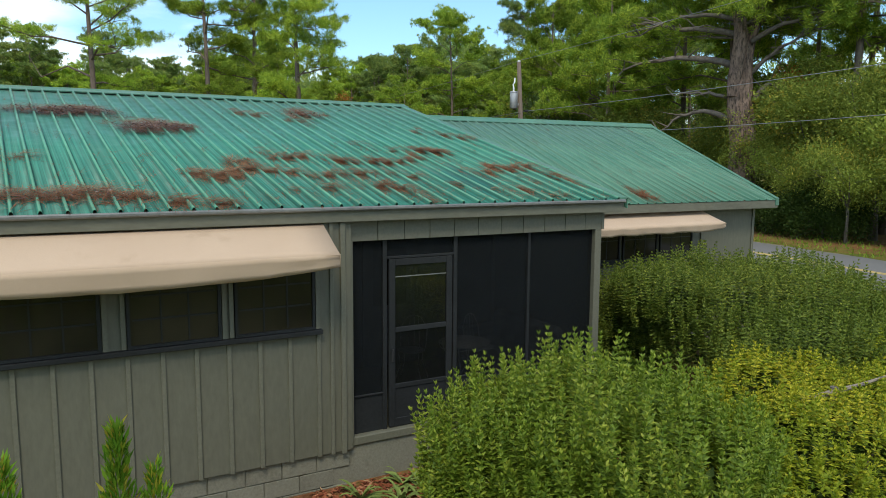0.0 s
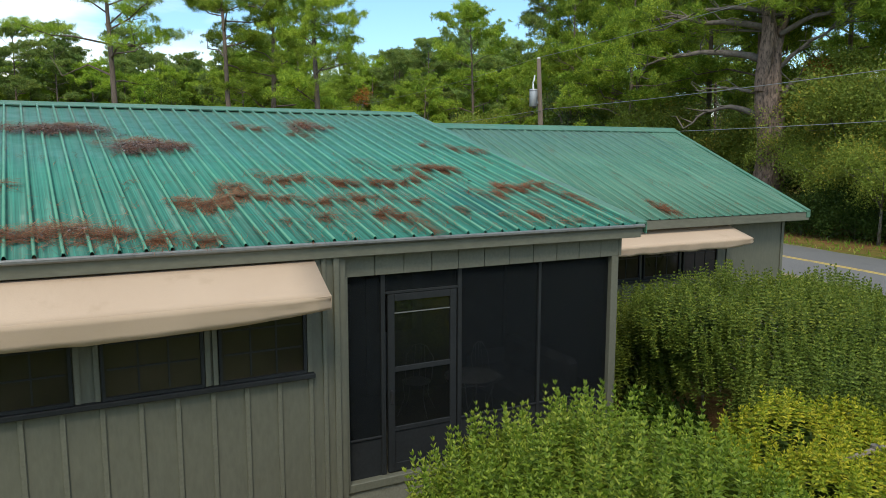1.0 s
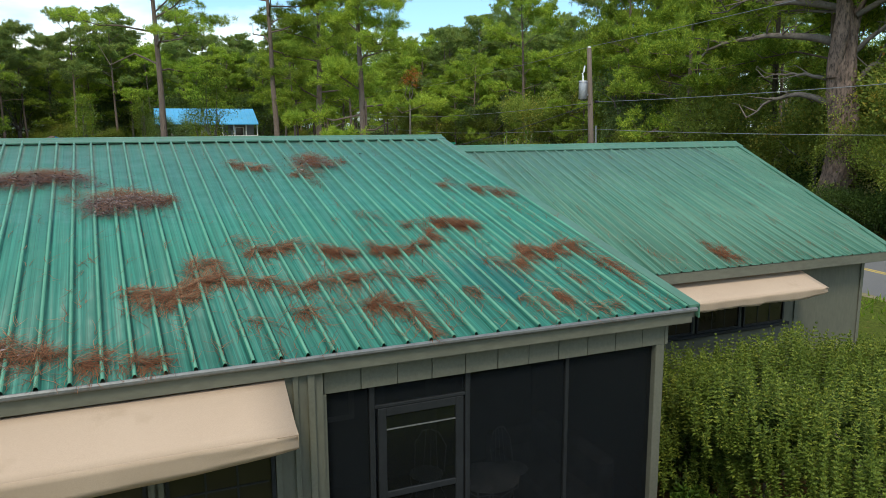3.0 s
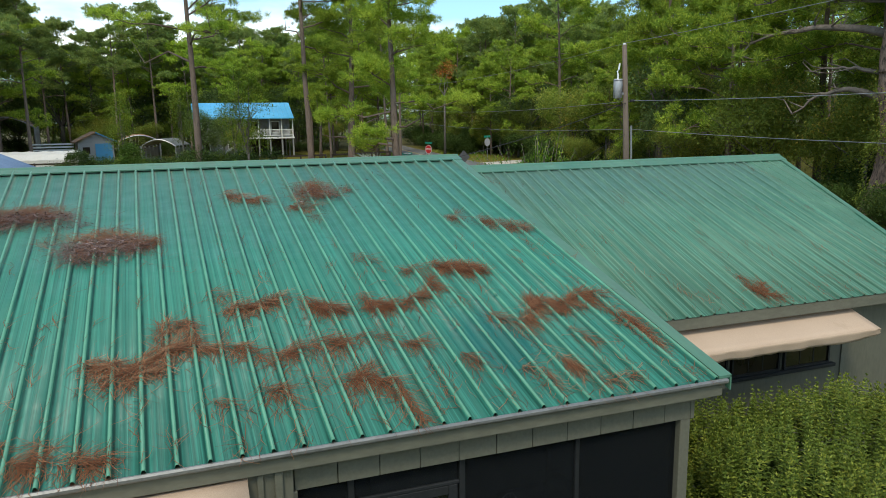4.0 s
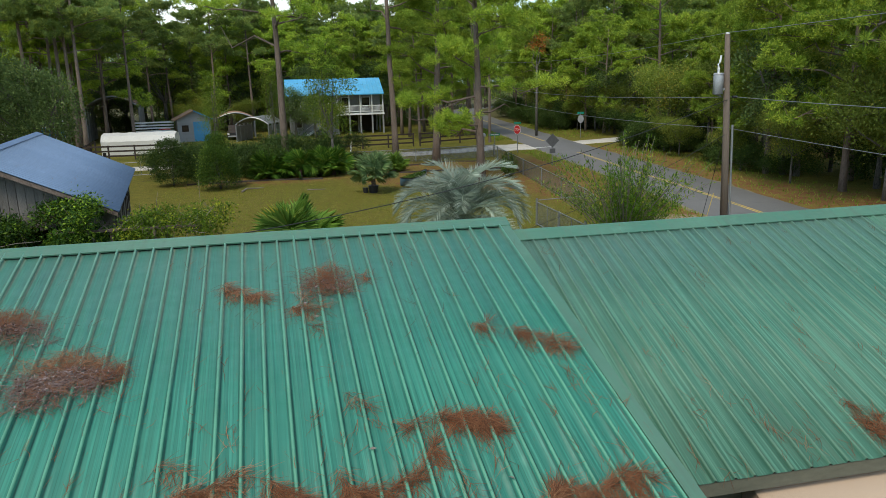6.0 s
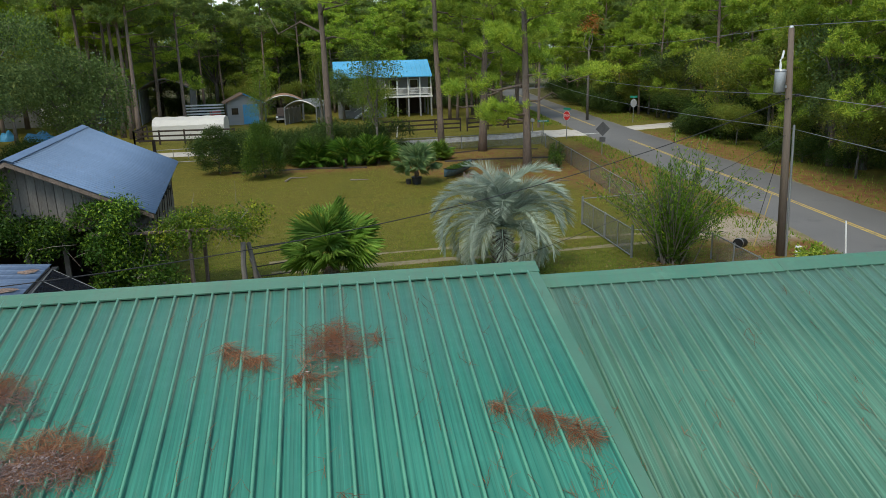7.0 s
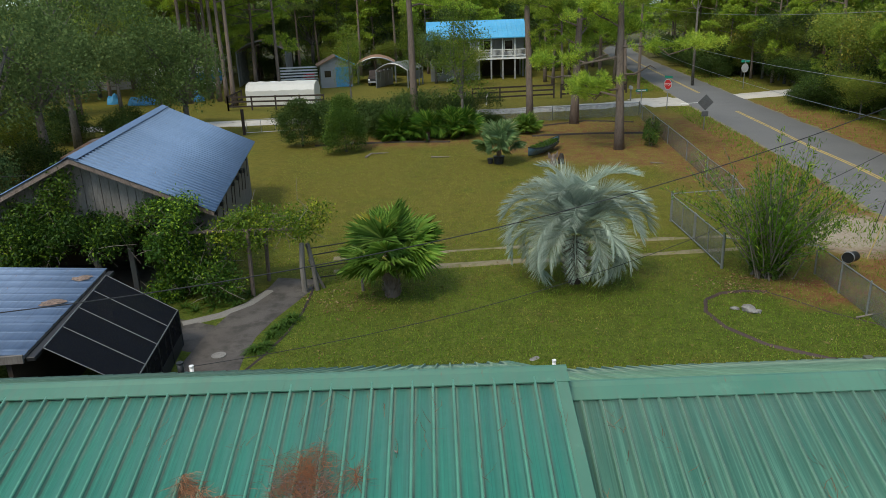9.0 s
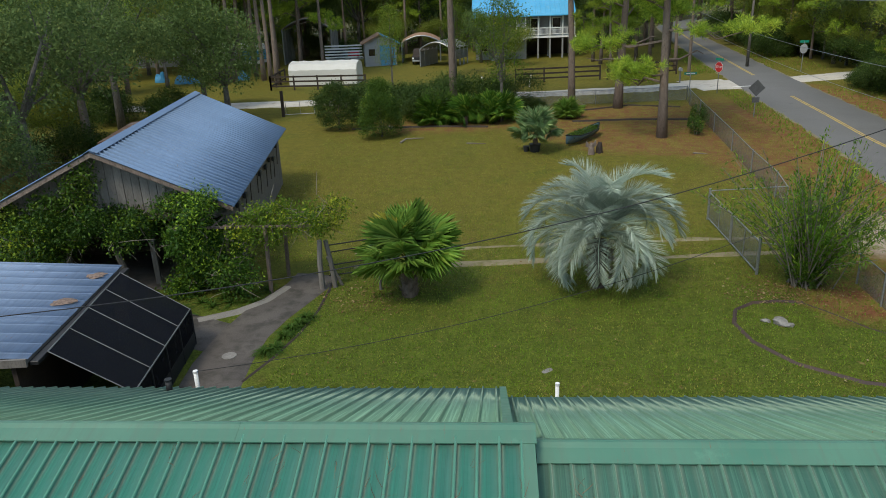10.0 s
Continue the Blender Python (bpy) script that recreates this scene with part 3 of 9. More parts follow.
def strip(name, line, half, z, material, label, category, wob=0.0, seed=1):
    """A road, track or path laid along a line, with uneven edges where wob is set."""
    r = np.random.default_rng(seed)
    pts = []
    for a, b in zip(line, line[1:]):
        a, b = np.array(a, float), np.array(b, float)
        m = max(1, int(np.linalg.norm(b - a) / (1.2 if wob else 8)))
        pts += [a + (b - a) * k / m for k in range(m)]
    pts.append(np.array(line[-1], float))
    pts = np.array(pts)
    if len(pts) > 5:
        for _ in range(3):
            pts[1:-1] = (pts[:-2] + 2 * pts[1:-1] + pts[2:]) / 4
    d = unit(np.gradient(pts, axis=0))
    nrm = np.stack([-d[:, 1], d[:, 0]], 1)
    h = np.broadcast_to(half, len(pts))
    lft, rgt = pts + nrm * (h + r.normal(0, wob, len(pts)))[:, None], pts - nrm * (h + r.normal(0, wob, len(pts)))[:, None]
    v = np.concatenate([np.c_[lft, np.full(len(pts), z)], np.c_[rgt, np.full(len(pts), z)], np.c_[lft + nrm * 0.1, np.full(len(pts), -0.05)], np.c_[rgt - nrm * 0.1, np.full(len(pts), -0.05)]])
    n = len(pts)
    k = np.arange(n - 1)
    f = np.concatenate([np.stack([n + k, n + k + 1, k + 1, k], 1), np.stack([k, k + 1, 2 * n + k + 1, 2 * n + k], 1), np.stack([3 * n + k, 3 * n + k + 1, n + k + 1, n + k], 1)])
    return tagged(link_mesh(name, from_arrays(name, v, f), material), label, category, kind="structure")


ROAD_LINE = [(8.0, -60), (17.5, -20), (22.1, 5), (24.2, 16), (26.3, 30), (28.4, 46), (29.5, 56), (31.2, 72), (33.6, 92), (37.6, 125), (42.5, 158), (47, 174), (60, 188), (100, 198)]
strip("road", ROAD_LINE, 2.80, 0.030, ASPHALT, "worn grey asphalt road with a faded centre line", "road", 0.05)
strip("verge_sand", ROAD_LINE, 2.98, 0.012, TRACK, "pale sandy edge along the asphalt road", "verge", 0.12, 3)
for off in (-0.09, 0.09):
    strip("centre_line", [(x + off, y) for x, y in ROAD_LINE[2:6]] + [(28.6 + off, 50), (29.6 + off, 58), (30.6 + off, 67)], 0.05, 0.036, YELLOW, "faded yellow centre line painted on asphalt", "road marking", 0.004, 5)
    strip("centre_line", [(32.2 + off, 80.5), (33.6 + off, 92), (37.6 + off, 125), (42.5 + off, 158)], 0.05, 0.036, YELLOW, "faded yellow centre line painted on asphalt", "road marking", 0.004, 5)
strip("stop_line", [(27.9, 73.0), (30.6, 73.4)], 0.12, 0.037, ROADWHITE, "white stop line at the side road's mouth", "road marking")
strip("sand_road", [(-70, 69.0), (-30, 69.6), (-13.5, 70.1), (-5, 70.5), (10.5, 71.9), (20, 73.4), (26.0, 75.2), (30, 75.5)], 1.75, 0.018, SAND, "pale sand side road behind the yard", "road", 0.18, 8)
strip("sand_road_mouth", [(24.5, 74.8), (28.8, 75.3)], 3.2, 0.022, SAND, "pale sand apron where the side road meets the asphalt", "road", 0.3, 9)
strip("sand_drive", [(32.5, 76.0), (37.0, 77.6), (40.5, 78.8), (43.0, 79.5)], 1.9, 0.02, SAND, "pale sand drive on the far side of the asphalt", "road", 0.25, 10)
strip("wheel_track", [(1.6, 32.4), (5.2, 32.7), (10, 33.1), (15.5, 33.4), (20.5, 33.2)], 0.16, 0.006, TRACK, "thin sandy wheel track through the lawn", "track", 0.09, 11)
strip("wheel_track", [(1.8, 30.9), (5.3, 31.1), (10, 31.4), (15.2, 31.7), (20.5, 32.2)], 0.18, 0.006, TRACK, "thin sandy wheel track through the lawn", "track", 0.09, 12)


# ---------------------------------------------------------------- the house
RIDGE_Y, RIDGE_A, RIDGE_B = 14.10, 4.72, 4.516
SLOPE_A, SLOPE_B, SLOPE_BACK = 0.2374, 0.380, 0.489
EAVE_A, EAVE_B, EAVE_BACK = 7.06, 9.56, 18.60
LEFT_END, A_END = -9.4, 7.12
RIB = 0.2327


def roof_a(y):
    return RIDGE_A - SLOPE_A * (RIDGE_Y - y)


def roof_b(y):
    return RIDGE_B - SLOPE_B * (RIDGE_Y - y)


house = thing("house", "single-storey cottage with sage board siding and green metal roof", "house")
foundation = part("foundation", box(LEFT_END + 0.2, 3.1, 7.19, 7.35, -0.5, 0.235), BLOCK, house, "painted concrete block foundation")


def sheet_mesh(length, ribs, rib=RIB, high=0.036, spread=1.0):
    """One roofing sheet lying along local y: trapezoid ribs with low stiffeners between them."""
    prof = [(-rib / 2, 0.0)]
    for k in range(ribs):
        c = k * rib
        prof += [(c - 0.021, 0.0), (c - 0.014, high * 0.72), (c - 0.008, high), (c + 0.008, high), (c + 0.014, high * 0.72), (c + 0.021, 0.0)]
        for m in (0.36, 0.64):
            e = c + rib * m
            prof += [(e - 0.012, 0.0), (e, 0.004), (e + 0.012, 0.0)]
    prof = [p for p in prof if p[0] <= (ribs - 0.5) * rib + 0.03]
    n = len(prof)
    g = spread
    v = [(x, 0, z) for x, z in prof] + [(x * g, length, z) for x, z in prof] + [(x, 0, z - 0.006) for x, z in prof] + [(x * g, length, z - 0.006) for x, z in prof]
    f = []
    for k in range(n - 1):
        f += [(k, k + 1, n + k + 1, n + k), (2 * n + k + 1, 2 * n + k, 3 * n + k, 3 * n + k + 1), (k, 2 * n + k, 2 * n + k + 1, k + 1), (n + k, n + k + 1, 3 * n + k + 1, 3 * n + k)]
    me = from_arrays("roof_sheet", v, f)
    return me


def lay_sheets(owner, name, x_first, count, pitch, y0, z0, y1, z1, material, high=0.036):
    """Sheets side by side from the eave line to the ridge line."""
    run, up = y1 - y0, z1 - z0
    me = sheet_mesh(math.hypot(run, up), 1, pitch, high)
    for k in range(count):
        s = link_mesh(name, me, material, owner)
        s.matrix_basis = pose(x_first + k * pitch, y0, z0 + 0.0015 * (k % 2), math.degrees(math.atan2(up, run)), 0, 0)


# the main roof's ribs spread a little towards the ridge: last rib and pitch at the eave, the same at the ridge
RIB_EAVE, PITCH_EAVE, RIB_TOP, PITCH_TOP = 6.955, 0.2205, 6.99, 0.2335


def rib_line(k):
    """Eave and ridge x of the k-th rib from the porch end."""
    m = min(k, 31)
    return RIB_EAVE - m * PITCH_EAVE - (k - m) * 0.227, RIB_TOP - m * PITCH_TOP - (k - m) * 0.227


def lay_spread_sheets(owner, name, count, y0, z0, y1, z1, material):
    """Sheets from the eave to the ridge, each turned along its own rib."""
    run, up = y1 - y0, z1 - z0
    me = sheet_mesh(math.hypot(run, up), 1, PITCH_EAVE, 0.042, PITCH_TOP / PITCH_EAVE)
    for k in range(count):
        a, c = rib_line(k)
        s = link_mesh(name, me, material, owner)
        s.matrix_basis = pose(a, y0, z0 + 0.0015 * (k % 2), math.degrees(math.atan2(up, run)), 0, -math.degrees(math.atan2(c - a, run)))


roof_front = part("roof", slab([(LEFT_END, EAVE_A + 0.03, roof_a(EAVE_A) - 0.03), (A_END - 0.03, EAVE_A + 0.03, roof_a(EAVE_A) - 0.03), (A_END - 0.03, RIDGE_Y, RIDGE_A - 0.045), (LEFT_END, RIDGE_Y, RIDGE_A - 0.045)], 0.10), FASCIA, house, "green ribbed metal roof, faded and littered")
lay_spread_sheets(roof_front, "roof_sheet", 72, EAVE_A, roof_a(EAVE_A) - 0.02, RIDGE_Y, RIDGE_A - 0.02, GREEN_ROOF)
z_back = RIDGE_A - SLOPE_BACK * (EAVE_BACK - RIDGE_Y)
roof_back = part("roof_back", slab([(LEFT_END, RIDGE_Y, RIDGE_A - 0.045), (6.90, RIDGE_Y, RIDGE_A - 0.045), (6.90, EAVE_BACK - 0.03, z_back - 0.03), (LEFT_END, EAVE_BACK - 0.03, z_back - 0.03)], 0.10), FASCIA, house)
back_len = math.hypot(EAVE_BACK - RIDGE_Y, RIDGE_A - z_back)
back_sheet, back_sheet_b = sheet_mesh(back_len, 1, RIB, 0.034), sheet_mesh(back_len, 1, RIB, 0.030)
for k in range(72):
    s = link_mesh("roof_sheet", back_sheet, BACK_ROOF, roof_back)
    s.matrix_basis = pose(6.86 - 0.5 * RIB - k * RIB, RIDGE_Y, RIDGE_A - 0.02 + 0.0015 * (k % 2), math.degrees(math.atan2(z_back - RIDGE_A, EAVE_BACK - RIDGE_Y)), 0, 0)

# the lower wing: its gable end runs a little askew
WING_RIDGE_END, WING_EAVE_END = 14.45, 13.72
WING_RIB, WING_PITCH = 7.065, 0.2235
wing_deck = part("wing_roof", slab([(6.8, EAVE_B + 0.03, roof_b(EAVE_B) - 0.03), (WING_EAVE_END - 0.02, EAVE_B + 0.03, roof_b(EAVE_B) - 0.03), (WING_RIDGE_END - 0.02, RIDGE_Y, RIDGE_B - 0.045), (6.8, RIDGE_Y, RIDGE_B - 0.045)], 0.10), FASCIA, house, "green ribbed metal roof of the lower wing")
lay_sheets(wing_deck, "roof_sheet", WING_RIB, 29, WING_PITCH, EAVE_B, roof_b(EAVE_B) - 0.02, RIDGE_Y, RIDGE_B - 0.02, FADED_SHEEN_ROOF, 0.027)
x_last = WING_RIB + 28.5 * WING_PITCH
run_b = RIDGE_Y - EAVE_B
last = bmesh.new()
top_w, low_w = WING_RIDGE_END - x_last, WING_EAVE_END - x_last
for x in [x_last + 0.5 * WING_PITCH + k * WING_PITCH for k in range(5)]:
    w = x - x_last
    f0 = max(0.0, (w - low_w) / max(top_w - low_w, 1e-6)) if w > low_w else 0.0
    if f0 >= 0.98:
        continue
    y0 = EAVE_B + run_b * f0
    for lo, hi in ((x - 0.028, x + 0.028),):
        prism([(lo, 0.0), (x - 0.012, 0.023), (x + 0.012, 0.023), (hi, 0.0)], "y", 0, 1, last)
    last.verts.ensure_lookup_table()
    for v in last.verts[-8:]:
        yy = y0 if v.co.y < 0.5 else RIDGE_Y
        v.co = (v.co.x, yy, roof_b(yy) - 0.02 + v.co.z)
slab([(x_last, EAVE_B, roof_b(EAVE_B) - 0.018), (WING_EAVE_END, EAVE_B, roof_b(EAVE_B) - 0.018), (WING_RIDGE_END, RIDGE_Y, RIDGE_B - 0.018), (x_last, RIDGE_Y, RIDGE_B - 0.018)], 0.008, last)
part("roof_sheet", last, WING_EDGE, wing_deck)
z_back_b = RIDGE_B - SLOPE_BACK * (EAVE_BACK - RIDGE_Y) + 0.02
wing_back = part("wing_roof_back", slab([(6.8, RIDGE_Y, RIDGE_B - 0.045), (WING_RIDGE_END, RIDGE_Y, RIDGE_B - 0.045), (WING_RIDGE_END, EAVE_BACK - 0.03, z_back_b - 0.03), (6.8, EAVE_BACK - 0.03, z_back_b - 0.03)], 0.10), FASCIA, house)
for k in range(32):
    s = link_mesh("roof_sheet", back_sheet_b, BACK_ROOF, wing_back)
    s.matrix_basis = pose(7.02 + k * RIB, RIDGE_Y, RIDGE_B - 0.02 + 0.0015 * (k % 2), math.degrees(math.atan2(z_back_b - RIDGE_B, EAVE_BACK - RIDGE_Y)), 0, 0)


def ridge_cap(name, x0, x1, z, sf, sb, lift):
    """A folded cap over a ridge, in overlapping lengths, hemmed at its lower edges."""
    n = max(1, round((x1 - x0) / 3.05))
    for k in range(n):
        a, b = x0 + (x1 - x0) * k / n, x0 + (x1 - x0) * (k + 1) / n + (0.04 if k < n - 1 else 0)
        e = lift + 0.003 * (k % 2)
        w = 0.24
        prof = [(RIDGE_Y - w, z - sf * w + e - 0.018), (RIDGE_Y - w - 0.004, z - sf * w + e), (RIDGE_Y - 0.07, z - sf * 0.07 + e + 0.006), (RIDGE_Y - 0.02, z + e + 0.018), (RIDGE_Y + 0.02, z + e + 0.018),
                (RIDGE_Y + 0.07, z - sb * 0.07 + e + 0.006), (RIDGE_Y + w, z - sb * w + e), (RIDGE_Y + w, z - sb * w + e - 0.018), (RIDGE_Y, z + e - 0.02)]
        part(name, prism(prof, "x", a, b), GREEN_TRIM, house)


ridge_cap("ridge_cap", LEFT_END, A_END + 0.03, RIDGE_A - 0.005, SLOPE_A, SLOPE_BACK, 0.026)
ridge_cap("ridge_cap", A_END + 0.035, WING_RIDGE_END + 0.02, RIDGE_B - 0.005, SLOPE_B, SLOPE_BACK, 0.018)


def sloping(x0, x1, y0, z0, y1, z1, h):
    """A bar that runs up a slope."""
    return prism([(y0, z0), (y1, z1), (y1, z1 + h), (y0, z0 + h)], "x", x0, x1)


part("rake_trim", sloping(A_END - 0.13, A_END + 0.012, EAVE_A, roof_a(EAVE_A) - 0.012, RIDGE_Y, RIDGE_A - 0.012, 0.026), GREEN_TRIM, house)
part("rake_trim", sloping(A_END - 0.002, A_END + 0.014, EAVE_A, roof_a(EAVE_A) - 0.135, RIDGE_Y, RIDGE_A - 0.135, 0.14), GREEN_TRIM, house)
part("rake_trim", sloping(6.80, 6.915, RIDGE_Y, RIDGE_A - 0.01, EAVE_BACK, z_back - 0.01, 0.024), GREEN_TRIM, house)
bmr = bmesh.new()
slab([(WING_EAVE_END - 0.09, EAVE_B, roof_b(EAVE_B) + 0.012), (WING_EAVE_END + 0.02, EAVE_B, roof_b(EAVE_B) + 0.012), (WING_RIDGE_END + 0.02, RIDGE_Y, RIDGE_B + 0.012), (WING_RIDGE_END - 0.09, RIDGE_Y, RIDGE_B + 0.012)], 0.15, bmr)
part("rake_trim", bmr, GREEN_TRIM, house)
part("side_flashing", prism([(9.5, roof_b(9.5) - 0.15), (RIDGE_Y, RIDGE_B - 0.1), (RIDGE_Y, RIDGE_A - 0.06), (9.5, roof_a(9.5) - 0.06)], "x", 6.98, 7.06), FASCIA, house)

# front wall with board and batten, windows, sill
wall_a = part("wall", box(LEFT_END + 0.2, 3.12, 7.13, 7.27, 0.235, 2.92), SIDING, house, "sage-painted board and batten siding")
for k in range(-27, 10):
    x = -0.205 + 0.3235 * k
    if x < 2.9:
        part("batten", box(x - 0.004, x + 0.042, 7.108, 7.134, 0.225, 1.64, bevel=0.004), TRIM, wall_a)
part("batten", box(2.86, 2.905, 7.106, 7.134, 0.22, 2.86, bevel=0.004), TRIM, wall_a)
part("corner_board", box(2.985, 3.045, 7.10, 7.134, 0.21, 2.86, bevel=0.005), TRIM, wall_a)
part("corner_board", box(3.05, 3.155, 7.16, 7.30, 0.30, 2.64, bevel=0.006), TRIM, wall_a)
for k in range(6):
    for row in range(3):
        x0 = 3.1 - (k + 1) * 0.40 - 0.2 * (row % 2)
        part("block", box(x0 + 0.006, x0 + 0.394, 7.172, 7.20, 0.222 - (row + 1) * 0.2 + 0.006, 0.222 - row * 0.2 - 0.006, bevel=0.004), BLOCK, foundation)
part("window_sill", box(-6.5, 2.76, 7.05, 7.135, 1.645, 1.695, bevel=0.006), DARK_METAL, house, "dark window sill board")


def window(owner, x0, x1, y, z0, z1, cols, rows):
    """A dark-framed window set in a wall that faces -y, with glazing bars."""
    w = part("window", box(x0, x1, y - 0.005, y + 0.02, z0, z1), DARK_METAL, owner)
    b = bmesh.new()
    for q in ((x0, x0 + 0.03, z0, z1), (x1 - 0.03, x1, z0, z1), (x0 + 0.03, x1 - 0.03, z0, z0 + 0.03), (x0 + 0.03, x1 - 0.03, z1 - 0.03, z1)):
        box(q[0], q[1], y - 0.035, y - 0.004, q[2], q[3], b)
    part("window_frame", b, DARK_METAL, w)
    part("pane", box(x0 + 0.03, x1 - 0.03, y - 0.014, y - 0.008, z0 + 0.03, z1 - 0.03), GLASS, w)
    b = bmesh.new()
    for k in range(1, cols):
        x = x0 + 0.05 + (x1 - x0 - 0.1) * k / cols
        box(x - 0.008, x + 0.008, y - 0.020, y - 0.012, z0 + 0.045, z1 - 0.045, b)
    for k in range(1, rows):
        z = z0 + 0.045 + (z1 - z0 - 0.09) * k / rows
        box(x0 + 0.05, x1 - 0.05, y - 0.0215, y - 0.0135, z - 0.008, z + 0.008, b)
    part("glazing_bar", b, DARK_METAL, w)
    return w


for x0, x1 in ((1.82, 2.68), (0.79, 1.68), (-0.34, 0.56), (-1.36, -0.47)):
    window(wall_a, x0, x1, 7.12, 1.70, 2.50, 3, 3)
    part("casing", box(x1 + 0.012, x1 + 0.06, 7.10, 7.133, 1.70, 2.6), TRIM, wall_a)
    part("casing", box(x0 - 0.055, x0 - 0.012, 7.10, 7.133, 1.70, 2.6), TRIM, wall_a)

# eave: fascia, drip edge, frieze
DRIP = surface("dull_grey_metal", (0.15, 0.155, 0.15), (0.21, 0.215, 0.205), 1.5, 20, 0.45, 0.4, 0.06)
part("fascia", box(LEFT_END, 7.05, 7.075, 7.115, 2.865, 3.03, bevel=0.004), FASCIA, house, "sage-painted fascia board")
part("drip_edge", box(LEFT_END, 7.09, 7.030, 7.073, 2.988, 3.036, bevel=0.014), DRIP, house, "dull grey metal drip edge")
part("soffit", box(LEFT_END, 7.0, 7.10, 7.30, 2.865, 2.885), FASCIA, house)
for k in range(12):
    x0 = 2.80 + k * 0.3375
    part("frieze_board", box(x0 + 0.003, min(x0 + 0.334, 6.83), 7.195 + 0.002 * (k % 2), 7.25, 2.63, 2.862, bevel=0.003), TRIM, house)
part("frieze_board", box(6.80, 6.84, 7.19, 9.9, 2.63, 2.90), TRIM, house)

# screened porch
porch = part("porch_floor", box(3.05, 6.84, 7.20, 9.9, -0.3, 0.335), BLOCK, house, "painted concrete porch floor and step")
part("porch_sill", box(3.10, 6.84, 7.17, 7.33, 0.25, 0.348, bevel=0.008), TRIM, house)
part("porch_post", box(6.70, 6.81, 7.20, 7.34, 0.348, 2.63, bevel=0.006), TRIM, house, "sage-painted porch corner post")
part("porch_post", box(6.70, 6.81, 9.76, 9.89, 0.348, 2.63, bevel=0.006), TRIM, house)


def screen_panel(x0, x1, z0, z1, name="screen"):
    return part(name, box(x0, x1, 7.268, 7.272, z0, z1), SCREEN, house)


for x, w in ((3.585, 0.026), (4.535, 0.026), (5.638, 0.020)):
    part("mullion", box(x - w, x + w, 7.245, 7.30, 0.348, 2.63, bevel=0.004), DARK_METAL, house, "dark aluminium screen mullion")
screen_panel(3.157, 3.558, 0.80, 2.628)
screen_panel(3.613, 4.507, 2.43, 2.628)
screen_panel(4.563, 5.616, 0.86, 2.628)
screen_panel(5.660, 6.698, 0.86, 2.628)
part("screen", box(6.753, 6.757, 7.342, 9.758, 0.86, 2.628), SCREEN, house)
part("transom_bar", box(3.613, 4.507, 7.245, 7.30, 2.40, 2.43, bevel=0.004), DARK_METAL, house)
for x0, x1, zt in ((3.157, 3.558, 0.79), (4.563, 5.616, 0.84), (5.660, 6.698, 0.84)):
    part("kick_panel", box(x0, x1, 7.262, 7.278, 0.35, zt), DARK_METAL, house, "dark kick panel below the screen")
    part("rail", box(x0, x1, 7.245, 7.30, zt, zt + 0.022, bevel=0.004), DARK_METAL, house)
part("kick_panel", box(6.747, 6.763, 7.342, 9.758, 0.35, 0.84), DARK_METAL, house)
door = part("door", box(3.64, 3.72, 7.245, 7.285, 0.36, 2.395, bevel=0.004), DARK_METAL, house, "dark-framed screen door")
part("door_stile", box(4.41, 4.49, 7.245, 7.285, 0.36, 2.395, bevel=0.004), DARK_METAL, door)
for z0, z1 in ((2.315, 2.395), (1.515, 1.575), (0.83, 0.885), (0.36, 0.46)):
    part("door_rail", box(3.72, 4.41, 7.247, 7.283, z0, z1, bevel=0.004), DARK_METAL, door)
part("door_bar", box(3.72, 4.41, 7.255, 7.262, 2.175, 2.187), DRIP, door)
part("door_pane", box(3.72, 4.41, 7.263, 7.267, 1.575, 2.315), DOOR_GLASS, door, "storm glass pane")
part("door_pane", box(3.72, 4.41, 7.263, 7.267, 0.885, 1.515), DOOR_GLASS, door)
part("door_panel", box(3.72, 4.41, 7.26, 7.27, 0.46, 0.83), DARK_METAL, door)
part("door_handle", box(3.665, 3.69, 7.215, 7.245, 1.16, 1.32, bevel=0.006), BLACK, door, "black door handle")
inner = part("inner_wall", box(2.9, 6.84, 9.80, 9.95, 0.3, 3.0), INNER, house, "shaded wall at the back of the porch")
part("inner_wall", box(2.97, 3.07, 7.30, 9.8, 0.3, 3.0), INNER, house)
inner_door = part("inner_door", box(4.35, 5.25, 9.76, 9.80, 0.34, 2.38, bevel=0.004), PALEWALL, house, "pale glazed house door at the back of the porch")
part("pane", box(4.52, 5.08, 9.745, 9.758, 1.30, 2.2), GLASS, inner_door)
inner_window = part("inner_window", box(3.35, 4.12, 9.77, 9.80, 1.25, 2.05), WHITE, house, "white-framed window on the porch's back wall")
part("pane", box(3.43, 4.04, 9.755, 9.768, 1.33, 1.97), PALEWALL, inner_window)
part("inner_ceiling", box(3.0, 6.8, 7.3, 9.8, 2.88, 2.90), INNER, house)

# wing walls
wing_wall = part("wing_wall", box(6.84, 13.40, 9.90, 10.05, 0.0, 2.78), SIDING, house, "sage siding wall of the wing")
part("wing_wall", box(13.25, 13.40, 10.05, 18.2, 0.0, 2.6), SIDING, house)
part("wing_gable", prism([(10.0, 2.6), (18.2, 2.55), (14.1, RIDGE_B - 0.2)], "x", 13.28, 13.38), SIDING, house)
part("back_wall", box(LEFT_END + 0.2, 13.4, 18.05, 18.2, 0.0, 2.45), SIDING, house)
part("end_wall", box(LEFT_END + 0.2, LEFT_END + 0.35, 7.27, 18.05, 0.0, 2.8), SIDING, house)
